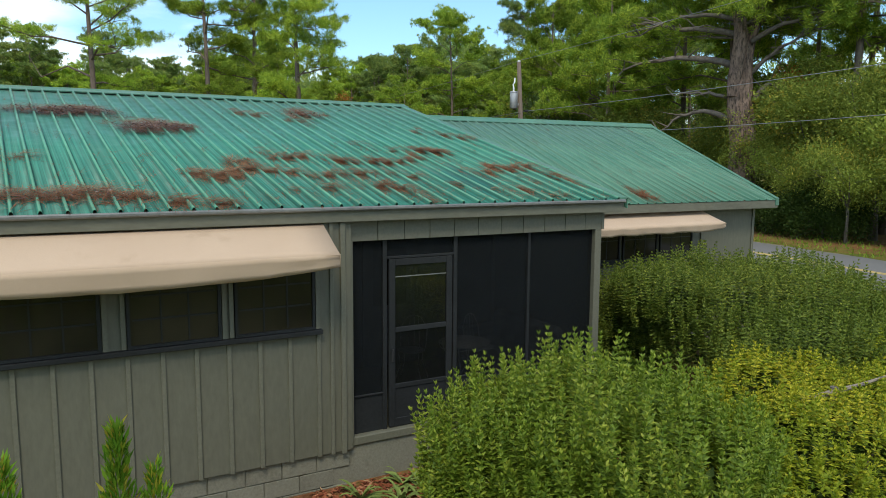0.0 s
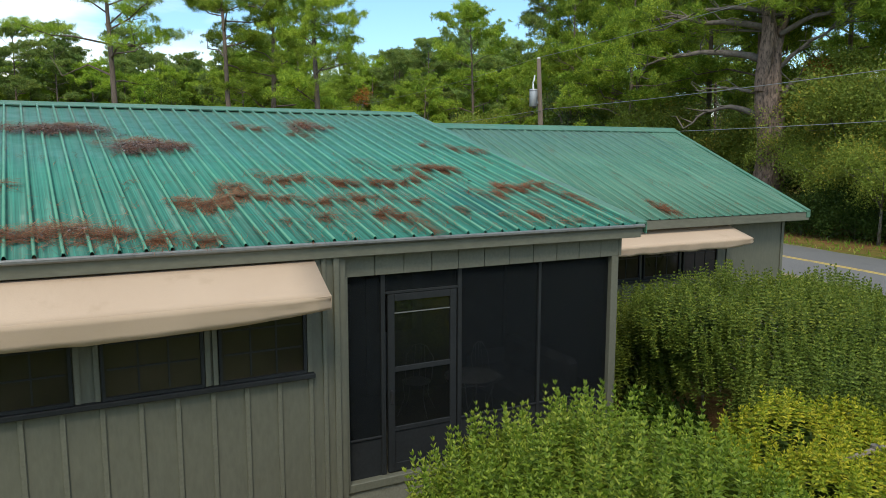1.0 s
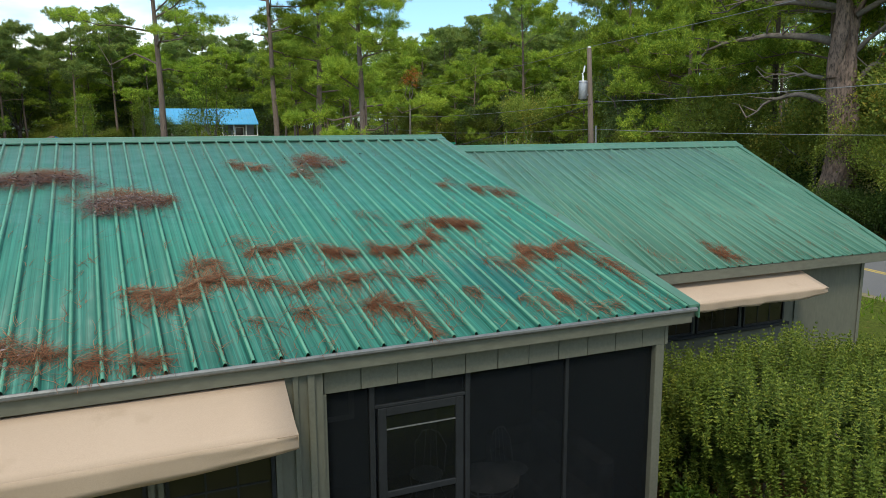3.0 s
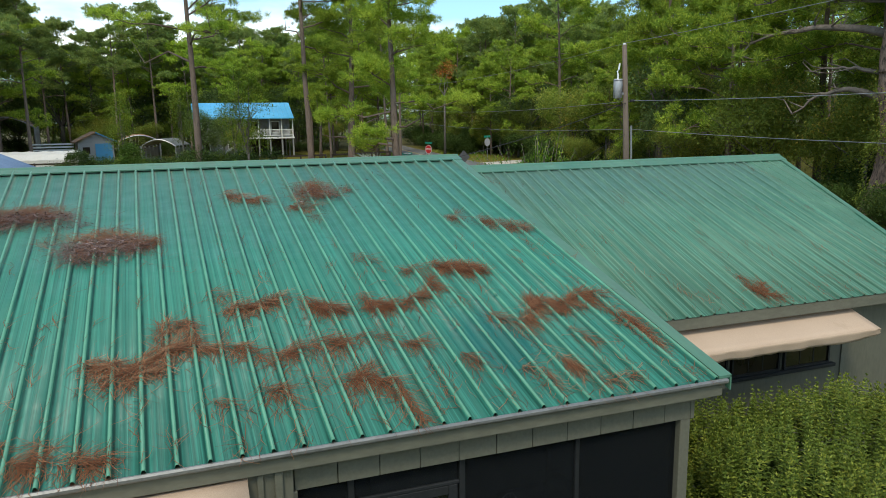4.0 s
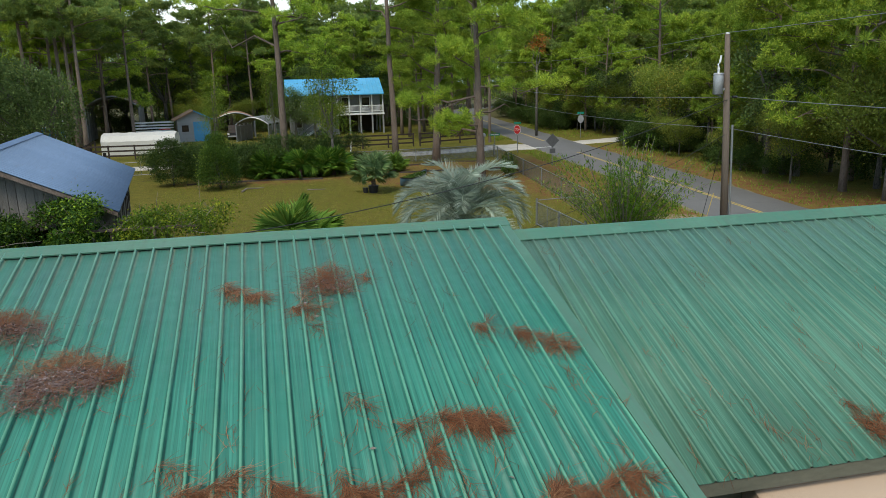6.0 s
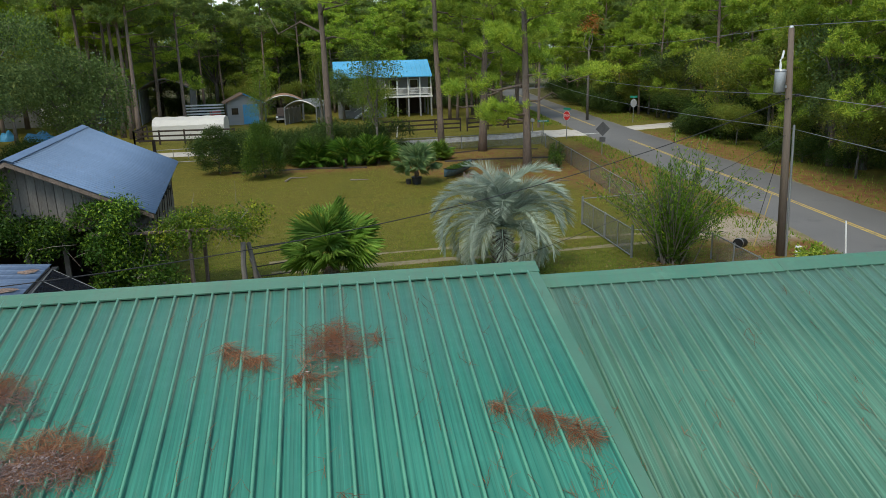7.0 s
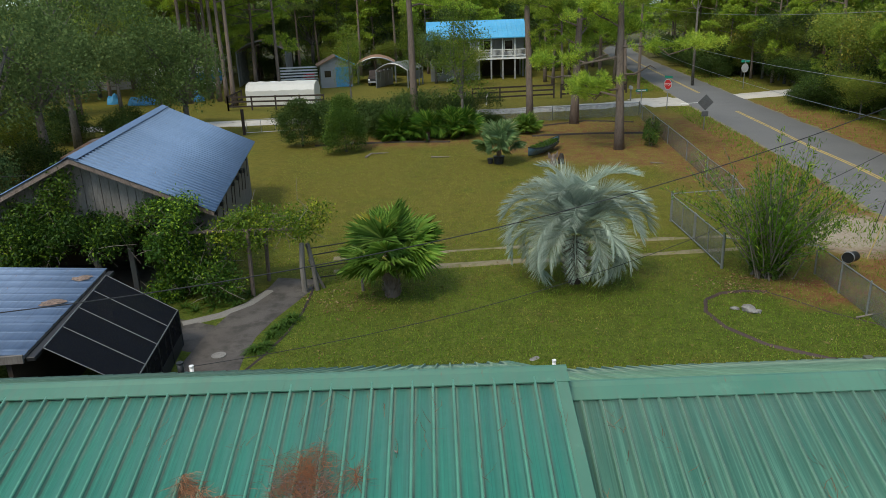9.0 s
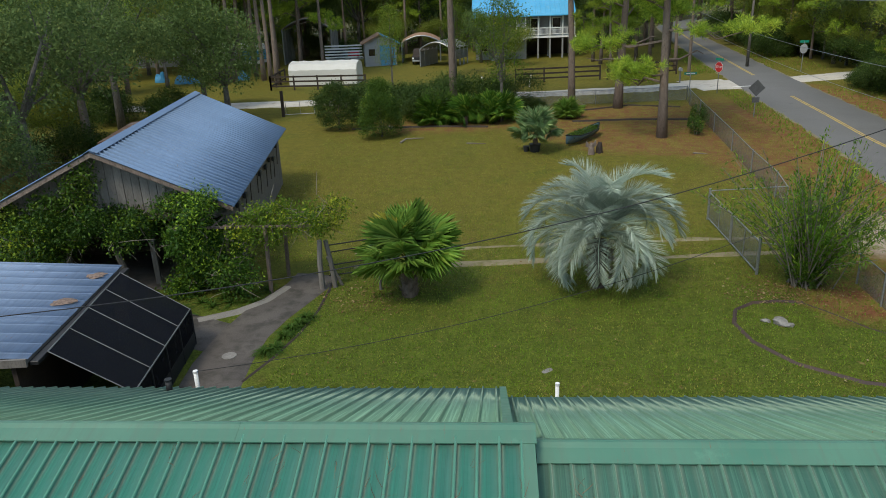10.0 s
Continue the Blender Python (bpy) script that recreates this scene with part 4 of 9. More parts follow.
part("fascia", box(6.9, WING_EAVE_END, EAVE_B + 0.012, EAVE_B + 0.045, roof_b(EAVE_B) - 0.19, roof_b(EAVE_B) - 0.03, bevel=0.004), FASCIA, house)
part("soffit", box(6.9, WING_EAVE_END - 0.05, EAVE_B + 0.06, 9.9, roof_b(EAVE_B) - 0.20, roof_b(EAVE_B) - 0.18), FASCIA, house)
for x0, x1 in ((8.72, 9.62), (9.70, 10.58), (10.66, 11.54)):
    window(wing_wall, x0, x1, 9.89, 1.68, 2.45, 3, 2)
part("window_sill", box(8.6, 11.64, 9.82, 9.9, 1.62, 1.675, bevel=0.006), DARK_METAL, house)
for x in (11.80, 13.34):
    part("corner_board", box(x, x + 0.07, 9.878, 9.902, 0.05, 2.6), TRIM, wing_wall)


def awning(label, x0, x1, y_wall, z_wall, y_front, z_front, drop):
    """A fabric awning: sagging top, scalloped valance, closed folded ends, thin frame behind."""
    a = thing("awning", label, "awning")
    n, m = 24, 6
    r = np.random.default_rng(int(x1 * 10))
    v = []
    for i in range(n + 1):
        x = x0 + (x1 - x0) * i / n
        for j in range(m + 1):
            t = j / m
            v.append((x, y_wall + (y_front - y_wall) * t, z_wall + (z_front - z_wall) * t - 0.004 * math.sin(math.pi * t) + r.normal(0, 0.0008)))
    w = m + 1
    f = [(i * w + j, i * w + j + 1, (i + 1) * w + j + 1, (i + 1) * w + j) for i in range(n) for j in range(w - 1)]
    top = link_mesh("cloth", from_arrays("cloth", v, f), CANVAS, a)
    top.data.shade_smooth()
    s = top.modifiers.new("thick", "SOLIDIFY")
    s.thickness = 0.006
    n, v = 48, []
    for i in range(n + 1):
        x = x0 + (x1 - x0) * i / n
        for j in range(5):
            t = j / 4
            late = max(0.0, (i / n - 0.90) / 0.10)
            fold = 0.016 * late * math.sin(7.0 * t + i * 1.7) * (0.2 < t < 1)
            v.append((x, y_front - 0.002 + 0.035 * t + r.normal(0, 0.003) * t + 0.008 * t * math.sin(i * 0.9) + fold, z_front + 0.002 - drop * t * (1 - 0.42 * late) * (1 + 0.05 * math.sin(i * 0.55)) + r.normal(0, 0.003) * (t > 0)))
    f = [(i * 5 + j, i * 5 + j + 1, (i + 1) * 5 + j + 1, (i + 1) * 5 + j) for i in range(n) for j in range(4)]
    skirt = link_mesh("valance", from_arrays("valance", v, f), CANVAS, a)
    skirt.data.shade_smooth()
    s = skirt.modifiers.new("thick", "SOLIDIFY")
    s.thickness = 0.005
    for x, sgn in ((x0, 1), (x1, -1)):
        b = bmesh.new()
        q = [b.verts.new(p) for p in ((x + 0.004 * sgn, y_wall, z_wall), (x + 0.012 * sgn, (y_wall + y_front) / 2, (z_wall + z_front) / 2 - 0.02), (x + 0.002 * sgn, y_front, z_front), (x - 0.004 * sgn, y_front + 0.03, z_front - drop * (0.58 if sgn < 0 else 1.0)), (x + 0.05 * sgn, (y_wall + y_front) / 2 + 0.06, z_front - drop * 0.55), (x + 0.02 * sgn, y_wall, z_wall - 0.30))]
        b.faces.new(q[:6])
        side = part("end_cloth", b, CANVAS, a)
        s = side.modifiers.new("thick", "SOLIDIFY")
        s.thickness = 0.006
    b = bmesh.new()
    tube([(x0 + 0.03, y_front + 0.03, z_front - 0.02), (x1 - 0.03, y_front + 0.03, z_front - 0.02)], 0.012, 6, b)
    part("front_bar", b, ALU, a)
    return a


awning("sun-faded beige canvas awning over the front windows", -6.4, 2.79, 7.12, 2.855, 6.59, 2.575, 0.225)
awning("sun-faded beige canvas awning over the wing windows", 8.5, 11.72, 9.88, 2.60, 9.2, 2.375, 0.15)

# roof plumbing
vent = thing("vent_pipe", "black rubber-booted vent pipe on the green roof", "vent pipe", (1.02, 18.1, z_back + 0.489 * 0.5))
part("pipe", tube([(0, 0, -0.1), (0, 0, 0.2)], 0.055, 12), BLACK, vent, smooth=True)
part("collar", tube([(0, 0, 0.19), (0, 0, 0.215)], 0.066, 12), DARK_METAL, vent)


# ---------------------------------------------------------------- plant tools
def shell(lobes, n, rnd, low=-0.35, depth=0.12):
    """Points on the outside of a union of rounded lobes, with the outward way at each."""
    lobes = np.array(lobes, float)
    area = (lobes[:, 3] * lobes[:, 4] + lobes[:, 3] * lobes[:, 5] + lobes[:, 4] * lobes[:, 5])
    pick = rnd.choice(len(lobes), size=n * 2, p=area / area.sum())
    d = unit(rnd.normal(size=(n * 2, 3)))
    d[:, 2] = np.where(d[:, 2] < low, -d[:, 2] * 0.6, d[:, 2])
    d = unit(d)
    L = lobes[pick]
    bump = 1 + 0.10 * np.sin(d[:, 0] * 5 + L[:, 0] * 3) * np.cos(d[:, 1] * 6 + L[:, 1]) - depth * rnd.random(n * 2) ** 2
    p = L[:, :3] + d * L[:, 3:] * bump[:, None]
    way = unit(d / L[:, 3:])
    keep = np.ones(len(p), bool)
    for k, q in enumerate(lobes):
        inside = (((p - q[:3]) / (q[3:] * 0.90)) ** 2).sum(1) < 1
        keep &= ~(inside & (pick != k))
    p, way = p[keep][:n], way[keep][:n]
    return p, way


def sprigs(p, way, rnd, tall=(0.18, 0.34), whorls=8, per=4, leaf=0.06, wide=0.026):
    """Upright leafy shoots: whorls of small leaves along a stem, a tuft at the tip."""
    n = len(p)
    h = rnd.uniform(*tall, n)
    stem = unit(way * 0.20 + (0, 0, 1) + rnd.normal(0, 0.10, (n, 3)))
    a = unit(np.cross(stem, rnd.normal(size=(n, 3))))
    b = np.cross(stem, a)
    base, go, ln = [], [], []
    for w in range(whorls):
        t = w / (whorls - 1)
        for k in range(per):
            ang = 6.283 * k / per + w * 0.9 + rnd.uniform(-0.3, 0.3, n)
            out = a * np.cos(ang)[:, None] + b * np.sin(ang)[:, None]
            base.append(p + stem * (h * t)[:, None])
            go.append(out * (1.0 - 0.55 * t ** 3) + stem * (0.06 + 0.85 * t ** 2))
            ln.append(leaf * (1.1 - 0.42 * t) * rnd.uniform(0.8, 1.15, n))
    ln = np.concatenate(ln)
    return leaves(np.concatenate(base), np.concatenate(go), ln, ln * wide / leaf, 0.22, rnd)


def filler(lobes, n, rnd, size):
    """Loose leaves inside a shrub or crown, for a colour darkened by the shade there."""
    lobes = np.array(lobes, float)
    pick = rnd.integers(0, len(lobes), n)
    d = unit(rnd.normal(size=(n, 3))) * (rnd.random((n, 1)) ** 0.4) * 0.88
    p = lobes[pick, :3] + d * lobes[pick, 3:]
    ok = p[:, 2] > 0.03
    p = p[ok]
    return leaves(p, rnd.normal(size=p.shape) + (0, 0, 0.3), size * rnd.uniform(0.7, 1.3, len(p)), size * 0.55, 0.15, rnd)


def shrub(name, label, lobes, count, material, seed, leaf=0.06, tall=(0.18, 0.34), inner=5000, whorls=8, stems=10, category="shrub", at=(0, 0, 0), low=-0.35):
    """A shrub: stems from the ground, leafy shoots over its outside, leaves within coloured darker for shade."""
    rnd = np.random.default_rng(seed)
    t = thing(name, label, category, at)
    b = bmesh.new()
    for k in range(stems):
        q = lobes[k % len(lobes)]
        foot = (q[0] + rnd.normal(0, q[3] * 0.25), q[1] + rnd.normal(0, q[4] * 0.25), -0.22)
        tip = (q[0] + rnd.normal(0, q[3] * 0.45), q[1] + rnd.normal(0, q[4] * 0.45), q[2] + q[5] * 0.6)
        mid = [(f + g) / 2 + rnd.normal(0, 0.06) for f, g in zip(foot, tip)]
        tube([foot, mid, tip], (0.028, 0.02, 0.008), 5, b)
    tagged(part("stem", b, TWIG, t), kind="stuff")
    p, way = shell(lobes, count, rnd, low)
    ok = p[:, 2] > 0.05
    tagged(link_mesh("foliage", from_arrays("foliage", *sprigs(p[ok], way[ok], rnd, tall, whorls, 5, leaf, leaf * 0.40)), material, t), kind="stuff")
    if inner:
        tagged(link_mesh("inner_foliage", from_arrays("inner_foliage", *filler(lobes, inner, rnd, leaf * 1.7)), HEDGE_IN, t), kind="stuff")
    return t


# ---------------------------------------------------------------- front garden
shrub("shrub", "tall leafy green shrub with upright shoots by the porch", [(4.35, 4.5, 0.55, 1.15, 1.1, 0.70), (3.62, 4.95, 0.48, 0.65, 0.55, 0.52), (4.5, 3.7, 0.52, 0.95, 0.8, 0.62), (4.2, 4.75, 0.76, 0.55, 0.45, 0.50)], 1000, HEDGE, 21, 0.076, (0.34, 0.78), 7000, 14)
shrub("shrub", "large spreading green hedge shrub in front of the wing", [(9.8, 8.2, 0.88, 1.8, 1.1, 0.85), (9.6, 6.5, 0.85, 1.8, 1.5, 0.88), (11.2, 7.3, 0.85, 1.4, 1.5, 0.86), (8.3, 7.5, 1.30, 0.7, 0.8, 0.42), (8.6, 5.3, 0.70, 1.2, 1.0, 0.72), (8.35, 8.3, 0.55, 0.8, 0.8, 0.62), (8.9, 9.1, 0.7, 0.9, 0.5, 0.7)], 3000, HEDGE_B, 22, 0.062, (0.24, 0.46), 12000, 9)
shrub("shrub", "low yellowing shrub in the front bed", [(6.0, 3.5, 0.55, 1.3, 1.1, 0.70), (6.6, 3.75, 0.72, 0.9, 0.7, 0.52), (6.9, 2.5, 0.5, 1.4, 0.9, 0.62), (8.0, 3.7, 0.60, 1.4, 0.95, 0.66), (7.0, 4.6, 0.66, 1.0, 0.8, 0.66), (9.5, 4.5, 0.55, 1.3, 0.95, 0.68)], 3300, HEDGE_Y, 23, 0.062, (0.12, 0.26), 9000, 6)
shrub("shrub", "low bright green seedling bush beside the porch step", [(7.65, 7.55, 0.18, 0.35, 0.3, 0.30), (8.05, 7.2, 0.12, 0.3, 0.3, 0.2)], 70, VINE, 24, 0.11, (0.1, 0.2), 200, 5, 4)

limb = thing("dead_limb", "bare grey dead limb lying across the low shrub", "branch", (7.0, 3.85, 1.24))
part("limb", tube([(-0.5, 0.06, 0.0), (-0.1, 0.0, 0.05), (0.3, -0.05, 0.08), (0.75, -0.1, 0.14)], (0.022, 0.028, 0.02, 0.01), 7), TWIG, limb)
part("stub", tube([(-0.06, 0.0, -0.45), (-0.07, 0.0, 0.0), (-0.075, 0.0, 0.10)], (0.03, 0.045, 0.036), 8), OAKBARK, limb)


def conifer_tip(at, h, seed, n=26):
    """A feathery upright conifer shoot with flat sprays."""
    rnd = np.random.default_rng(seed)
    t = thing("conifer", "small feathery green conifer with browned inner sprays", "conifer", at)
    part("stem", tube([(0, 0, -0.02), (0.02, 0, h * 0.5), (0.0, 0.02, h * 0.96)], (0.035, 0.022, 0.004), 6), TWIG, t)
    base, way, ln = [], [], []
    a0 = rnd.uniform(0, 6)
    for k in range(n * 26):
        z = h * (0.12 + 0.88 * rnd.random() ** 0.7)
        r = (0.23 * (1 - z / h) ** 0.8 + 0.02) * (0.75 + 0.5 * math.sin(a0 + 2 * math.atan2(math.sin(z * 9), math.cos(z * 7))) ** 2)
        a = rnd.uniform(0, 6.283)
        s = rnd.random() ** 0.6
        base.append((math.cos(a) * r * s, math.sin(a) * r * s, z + 0.12 * s))
        way.append((math.cos(a) * 0.5 + rnd.normal(0, 0.25), math.sin(a) * 0.5 + rnd.normal(0, 0.25), 1.2))
        ln.append(rnd.uniform(0.04, 0.10))
    ln = np.array(ln)
    tagged(link_mesh("foliage", from_arrays("foliage", *leaves(base, way, ln, ln * 0.22, 0.1, rnd)), CONIFER, t), kind="stuff")


CONIFER = foliage("conifer_sprays", (0.08, 0.20, 0.018), (0.21, 0.36, 0.032), (0.42, 0.27, 0.045), 0.5, 0.35, 0.88)
AGAVE = foliage("agave_leaf", (0.16, 0.23, 0.06), (0.28, 0.34, 0.10), (0.42, 0.36, 0.14), 0.4, 0.2, 0.8)
conifer_tip((0.42, 3.7, -0.2), 2.22, 31, 60)
conifer_tip((0.62, 3.85, -0.2), 1.92, 32, 50)
conifer_tip((0.16, 3.6, -0.2), 1.86, 33, 40)
conifer_tip((-0.12, 3.9, -0.2), 2.06, 34, 70)
conifer_tip((-0.30, 4.2, -0.2), 1.90, 35, 60)


def strap_plant(name, label, at, n, length, width, material, seed, droop=0.35, category="plant"):
    """A rosette of long arching strap leaves."""
    rnd = np.random.default_rng(seed)
    t = thing(name, label, category, at)
    for k in range(n):
        a, el, ln = rnd.uniform(0, 6.283), rnd.uniform(0.35, 1.25), length * rnd.uniform(0.7, 1.15)
        b = bmesh.new()
        prev = None
        for s in range(6):
            u = s / 5
            r, z = ln * u * math.cos(el), ln * (u * math.sin(el) - droop * u * u)
            w = width * (1 - u) ** 0.7 * (0.6 + 0.8 * u) + 0.002
            c, sn = math.cos(a), math.sin(a)
            row = [b.verts.new((c * r - sn * w * q, sn * r + c * w * q, max(z, 0.01) + abs(q) * w * 0.4)) for q in (-1, 0, 1)]
            if prev:
                for i in range(2):
                    b.faces.new((prev[i], prev[i + 1], row[i + 1], row[i]))
            prev = row
        part("leaf", b, material, t)
    return t


for q, s in (((3.05, 6.72, -0.2), 41), ((3.42, 6.45, -0.2), 42), ((3.62, 6.85, -0.2), 43), ((3.75, 6.62, -0.2), 44), ((7.95, 7.85, -0.2), 45), ((8.3, 8.05, -0.2), 46)):
    strap_plant("agave", "pale green strap-leaved agave in red mulch", q, 15, 0.5, 0.034, AGAVE, s, 0.5)

mr = np.random.default_rng(47)
MULCH = foliage("red_mulch", (0.16, 0.045, 0.022), (0.30, 0.10, 0.05), (0.36, 0.22, 0.12), 0.85, 0.05, 0.9)
mp = np.stack([mr.uniform(2.6, 8.6, 7000), mr.uniform(5.9, 7.12, 7000), mr.uniform(-0.2, -0.165, 7000)], 1)
tagged(link_mesh("mulch", from_arrays("mulch", *leaves(mp, np.stack([mr.normal(0, 1, 7000), mr.normal(0, 1, 7000), mr.normal(0, 0.15, 7000)], 1), mr.uniform(0.05, 0.13, 7000), 0.03, 0.2, mr)), MULCH), "red shredded mulch in the front bed", "mulch", kind="stuff")

# ---------------------------------------------------------------- litter on the roofs
CHIPS = foliage("litter_chips", (0.06, 0.042, 0.038), (0.19, 0.14, 0.13), (0.34, 0.28, 0.27), 0.9, 0.02, 1.0)


def nearest_rib(x, y):
    """How far each place on the main roof lies from the nearest rib."""
    u = np.clip((y - EAVE_A) / (RIDGE_Y - EAVE_A), 0, 1)
    first, pitch = RIB_EAVE + (RIB_TOP - RIB_EAVE) * u, PITCH_EAVE + (PITCH_TOP - PITCH_EAVE) * u
    return (first - x + pitch / 2) % pitch - pitch / 2


def wing_rib(x, y):
    return (x - WING_RIB + WING_PITCH / 2) % WING_PITCH - WING_PITCH / 2


def curved_needles(p, ang, length, width, bend, slope, lift):
    """Needles lying on a slope: thin ribbons in two lengths, bent sideways, following the roof's fall."""
    n = len(p)
    rows = []
    for u, turn in ((0.0, 0.0), (0.5, 0.5), (1.0, 1.0)):
        a = ang + bend * (turn - 0.5)
        rows.append((u, a))
    at, out = p.copy(), []
    step = length / 2
    for u, a in rows:
        side = np.stack([-np.sin(a), np.cos(a), -np.cos(a) * 0 + slope * np.cos(a)], 1) * (width * (1.0 if u < 0.9 else 0.35))[:, None] / 2
        out += [at - side, at + side]
        d = np.stack([np.cos(a), np.sin(a), slope * np.sin(a) + lift * (1 - u)], 1)
        at = at + d * step[:, None]
    v = np.stack(out, 1).reshape(-1, 3)
    i = np.arange(n)[:, None] * 6
    f = np.concatenate([i + (0, 1, 3), i + (0, 3, 2), i + (2, 3, 5), i + (2, 5, 4)], 1).reshape(-1, 3)
    return v, f


def litter(name, label, ropes, heaps, height, slope, rib_of, rib_high, bounds, seed, strewn):
    """Pine needles on a roof: ropes drifted along a line, matted heaps with grey old middles, wisps caught on the ribs."""
    rnd = np.random.default_rng(seed)
    fresh, old = [], []          # rows of x, y, height over the sheet, heading
    for pts, wide, per in ropes:
        pts = np.array(pts, float)
        seg = np.linalg.norm(np.diff(pts, axis=0), axis=1)
        total = seg.sum()
        n = int(per * total * 0.62)
        # most needles sit in knots along the rope
        s = rnd.random(max(6, int(total * 14)))[rnd.integers(0, max(6, int(total * 14)), n)] * total + rnd.normal(0, 0.075, n)
        s = np.clip(s, 0, total)
        k = np.minimum(np.searchsorted(np.cumsum(seg), s), len(seg) - 1)
        t = (s - np.r_[0, np.cumsum(seg)][k]) / seg[k]
        d = (pts[k + 1] - pts[k]) / seg[k][:, None]
        near = rnd.random(n) < 0.52
        off = np.where(near, rnd.normal(0, 0.30, n) * wide, 0.4 * wide - rnd.exponential(0.085, n))
        q = pts[k] + (pts[k + 1] - pts[k]) * t[:, None] + np.where(near[:, None], np.stack([-d[:, 1], d[:, 0]], 1) * off[:, None], np.stack([rnd.normal(0, 0.04, n), off], 1))
        q[:, 1] += 0.05 * np.sin(s * 9.0 + pts[0, 0] * 5) * wide / 0.1
        h = np.where(near, rnd.random(n) * 0.026, rnd.random(n) * 0.005)
        a = np.where(near, np.arctan2(d[:, 1], d[:, 0]) + rnd.normal(0, 0.60, n), -1.571 + rnd.normal(0, 0.65, n))
        fresh.append(np.c_[q, h, a])
    for x, y, a, b, n, grey in heaps:
        n = int(n * (0.85 if grey > 0.5 else 0.6))
        c = rnd.normal(0, 0.36, (max(6, n // 60), 2))
        c = c[rnd.integers(0, len(c), n)] + rnd.normal(0, 0.16, (n, 2))
        r2 = (c ** 2).sum(1)
        c = c * np.minimum(1, 1.15 / np.sqrt(r2))[:, None]
        q = np.stack([x + a * c[:, 0] * 1.35, y + b * c[:, 1] * 1.35 + 0.10 * b * np.sin(5 * c[:, 0])], 1)
        rows = np.c_[q, rnd.random(n) * np.clip(1.25 - r2 * 0.8, 0.05, 1) * (0.05 if grey else 0.028), rnd.uniform(0, 6.283, n)]
        inner = (rnd.random(n) < grey) & (q[:, 1] < y + 0.30 * b)
        old.append(rows[inner]), fresh.append(rows[~inner])
    x0, x1, y0, y1 = bounds
    n = strewn
    loose_n = np.stack([rnd.uniform(x0, x1, n), y0 + (y1 - y0) * rnd.random(n) ** 2.1], 1)
    loose_n[:, 0] += rib_of(loose_n[:, 0], loose_n[:, 1]) * np.where(rnd.random(n) < 0.75, 0.72, 0.0)
    w = np.maximum(2, rnd.integers(4, 15, n) * (1 - 0.75 * (loose_n[:, 1] - y0) / (y1 - y0))).astype(int)
    q = np.repeat(loose_n, w, 0) + rnd.normal(0, 1, (w.sum(), 2)) * (0.014, 0.085)
    fresh.append(np.c_[q, rnd.random(len(q)) * 0.006, rnd.choice((1.35, -1.7, 1.75), len(q)) + rnd.normal(0, 0.5, len(q))])
    t = thing(name, label, "pine straw", kind="stuff")
    for rows, mat in ((fresh, STRAW), (old, STRAW_OLD)):
        if not rows or not sum(len(r) for r in rows):
            continue
        r = np.concatenate(rows)
        r = r[(r[:, 0] < x1) & (r[:, 1] > y0) & (r[:, 1] < y1)]
        away = np.abs(rib_of(r[:, 0], r[:, 1]))
        stay = (away > 0.026) | (rnd.random(len(r)) < 0.4)      # few lie across the rib tops
        r, away = r[stay], away[stay]
        drape = rib_high * np.where(r[:, 2] > 0.006, np.clip(1.45 - away / 0.065, 0, 1), away < 0.03)
        p = np.stack([r[:, 0], r[:, 1], height(r[:, 1]) - 0.016 + r[:, 2] + drape + 0.003], 1)
        n = len(p)
        if mat is STRAW_OLD:
            c = p[rnd.integers(0, n, n * 2 // 3)] + rnd.normal(0, 0.02, (n * 2 // 3, 3)) * (1, 1, 0.2) + (0, 0, 0.012)
            chip = leaves(c, rnd.normal(0, 1, c.shape) * (1, 1, 0.35), rnd.uniform(0.02, 0.055, len(c)), rnd.uniform(0.008, 0.02, len(c)), 0.2, rnd)
            tagged(link_mesh("bark_chips", from_arrays("bark_chips", *chip), CHIPS, t), kind="stuff")
        v, f = curved_needles(p, r[:, 3], rnd.uniform(0.08, 0.25, n), rnd.uniform(0.0022, 0.0048, n), rnd.normal(0, 0.75, n), slope, rnd.uniform(0.0, 0.10, n))
        tagged(link_mesh("needle_mat", from_arrays("needle_mat", v, f), mat, t), kind="stuff")


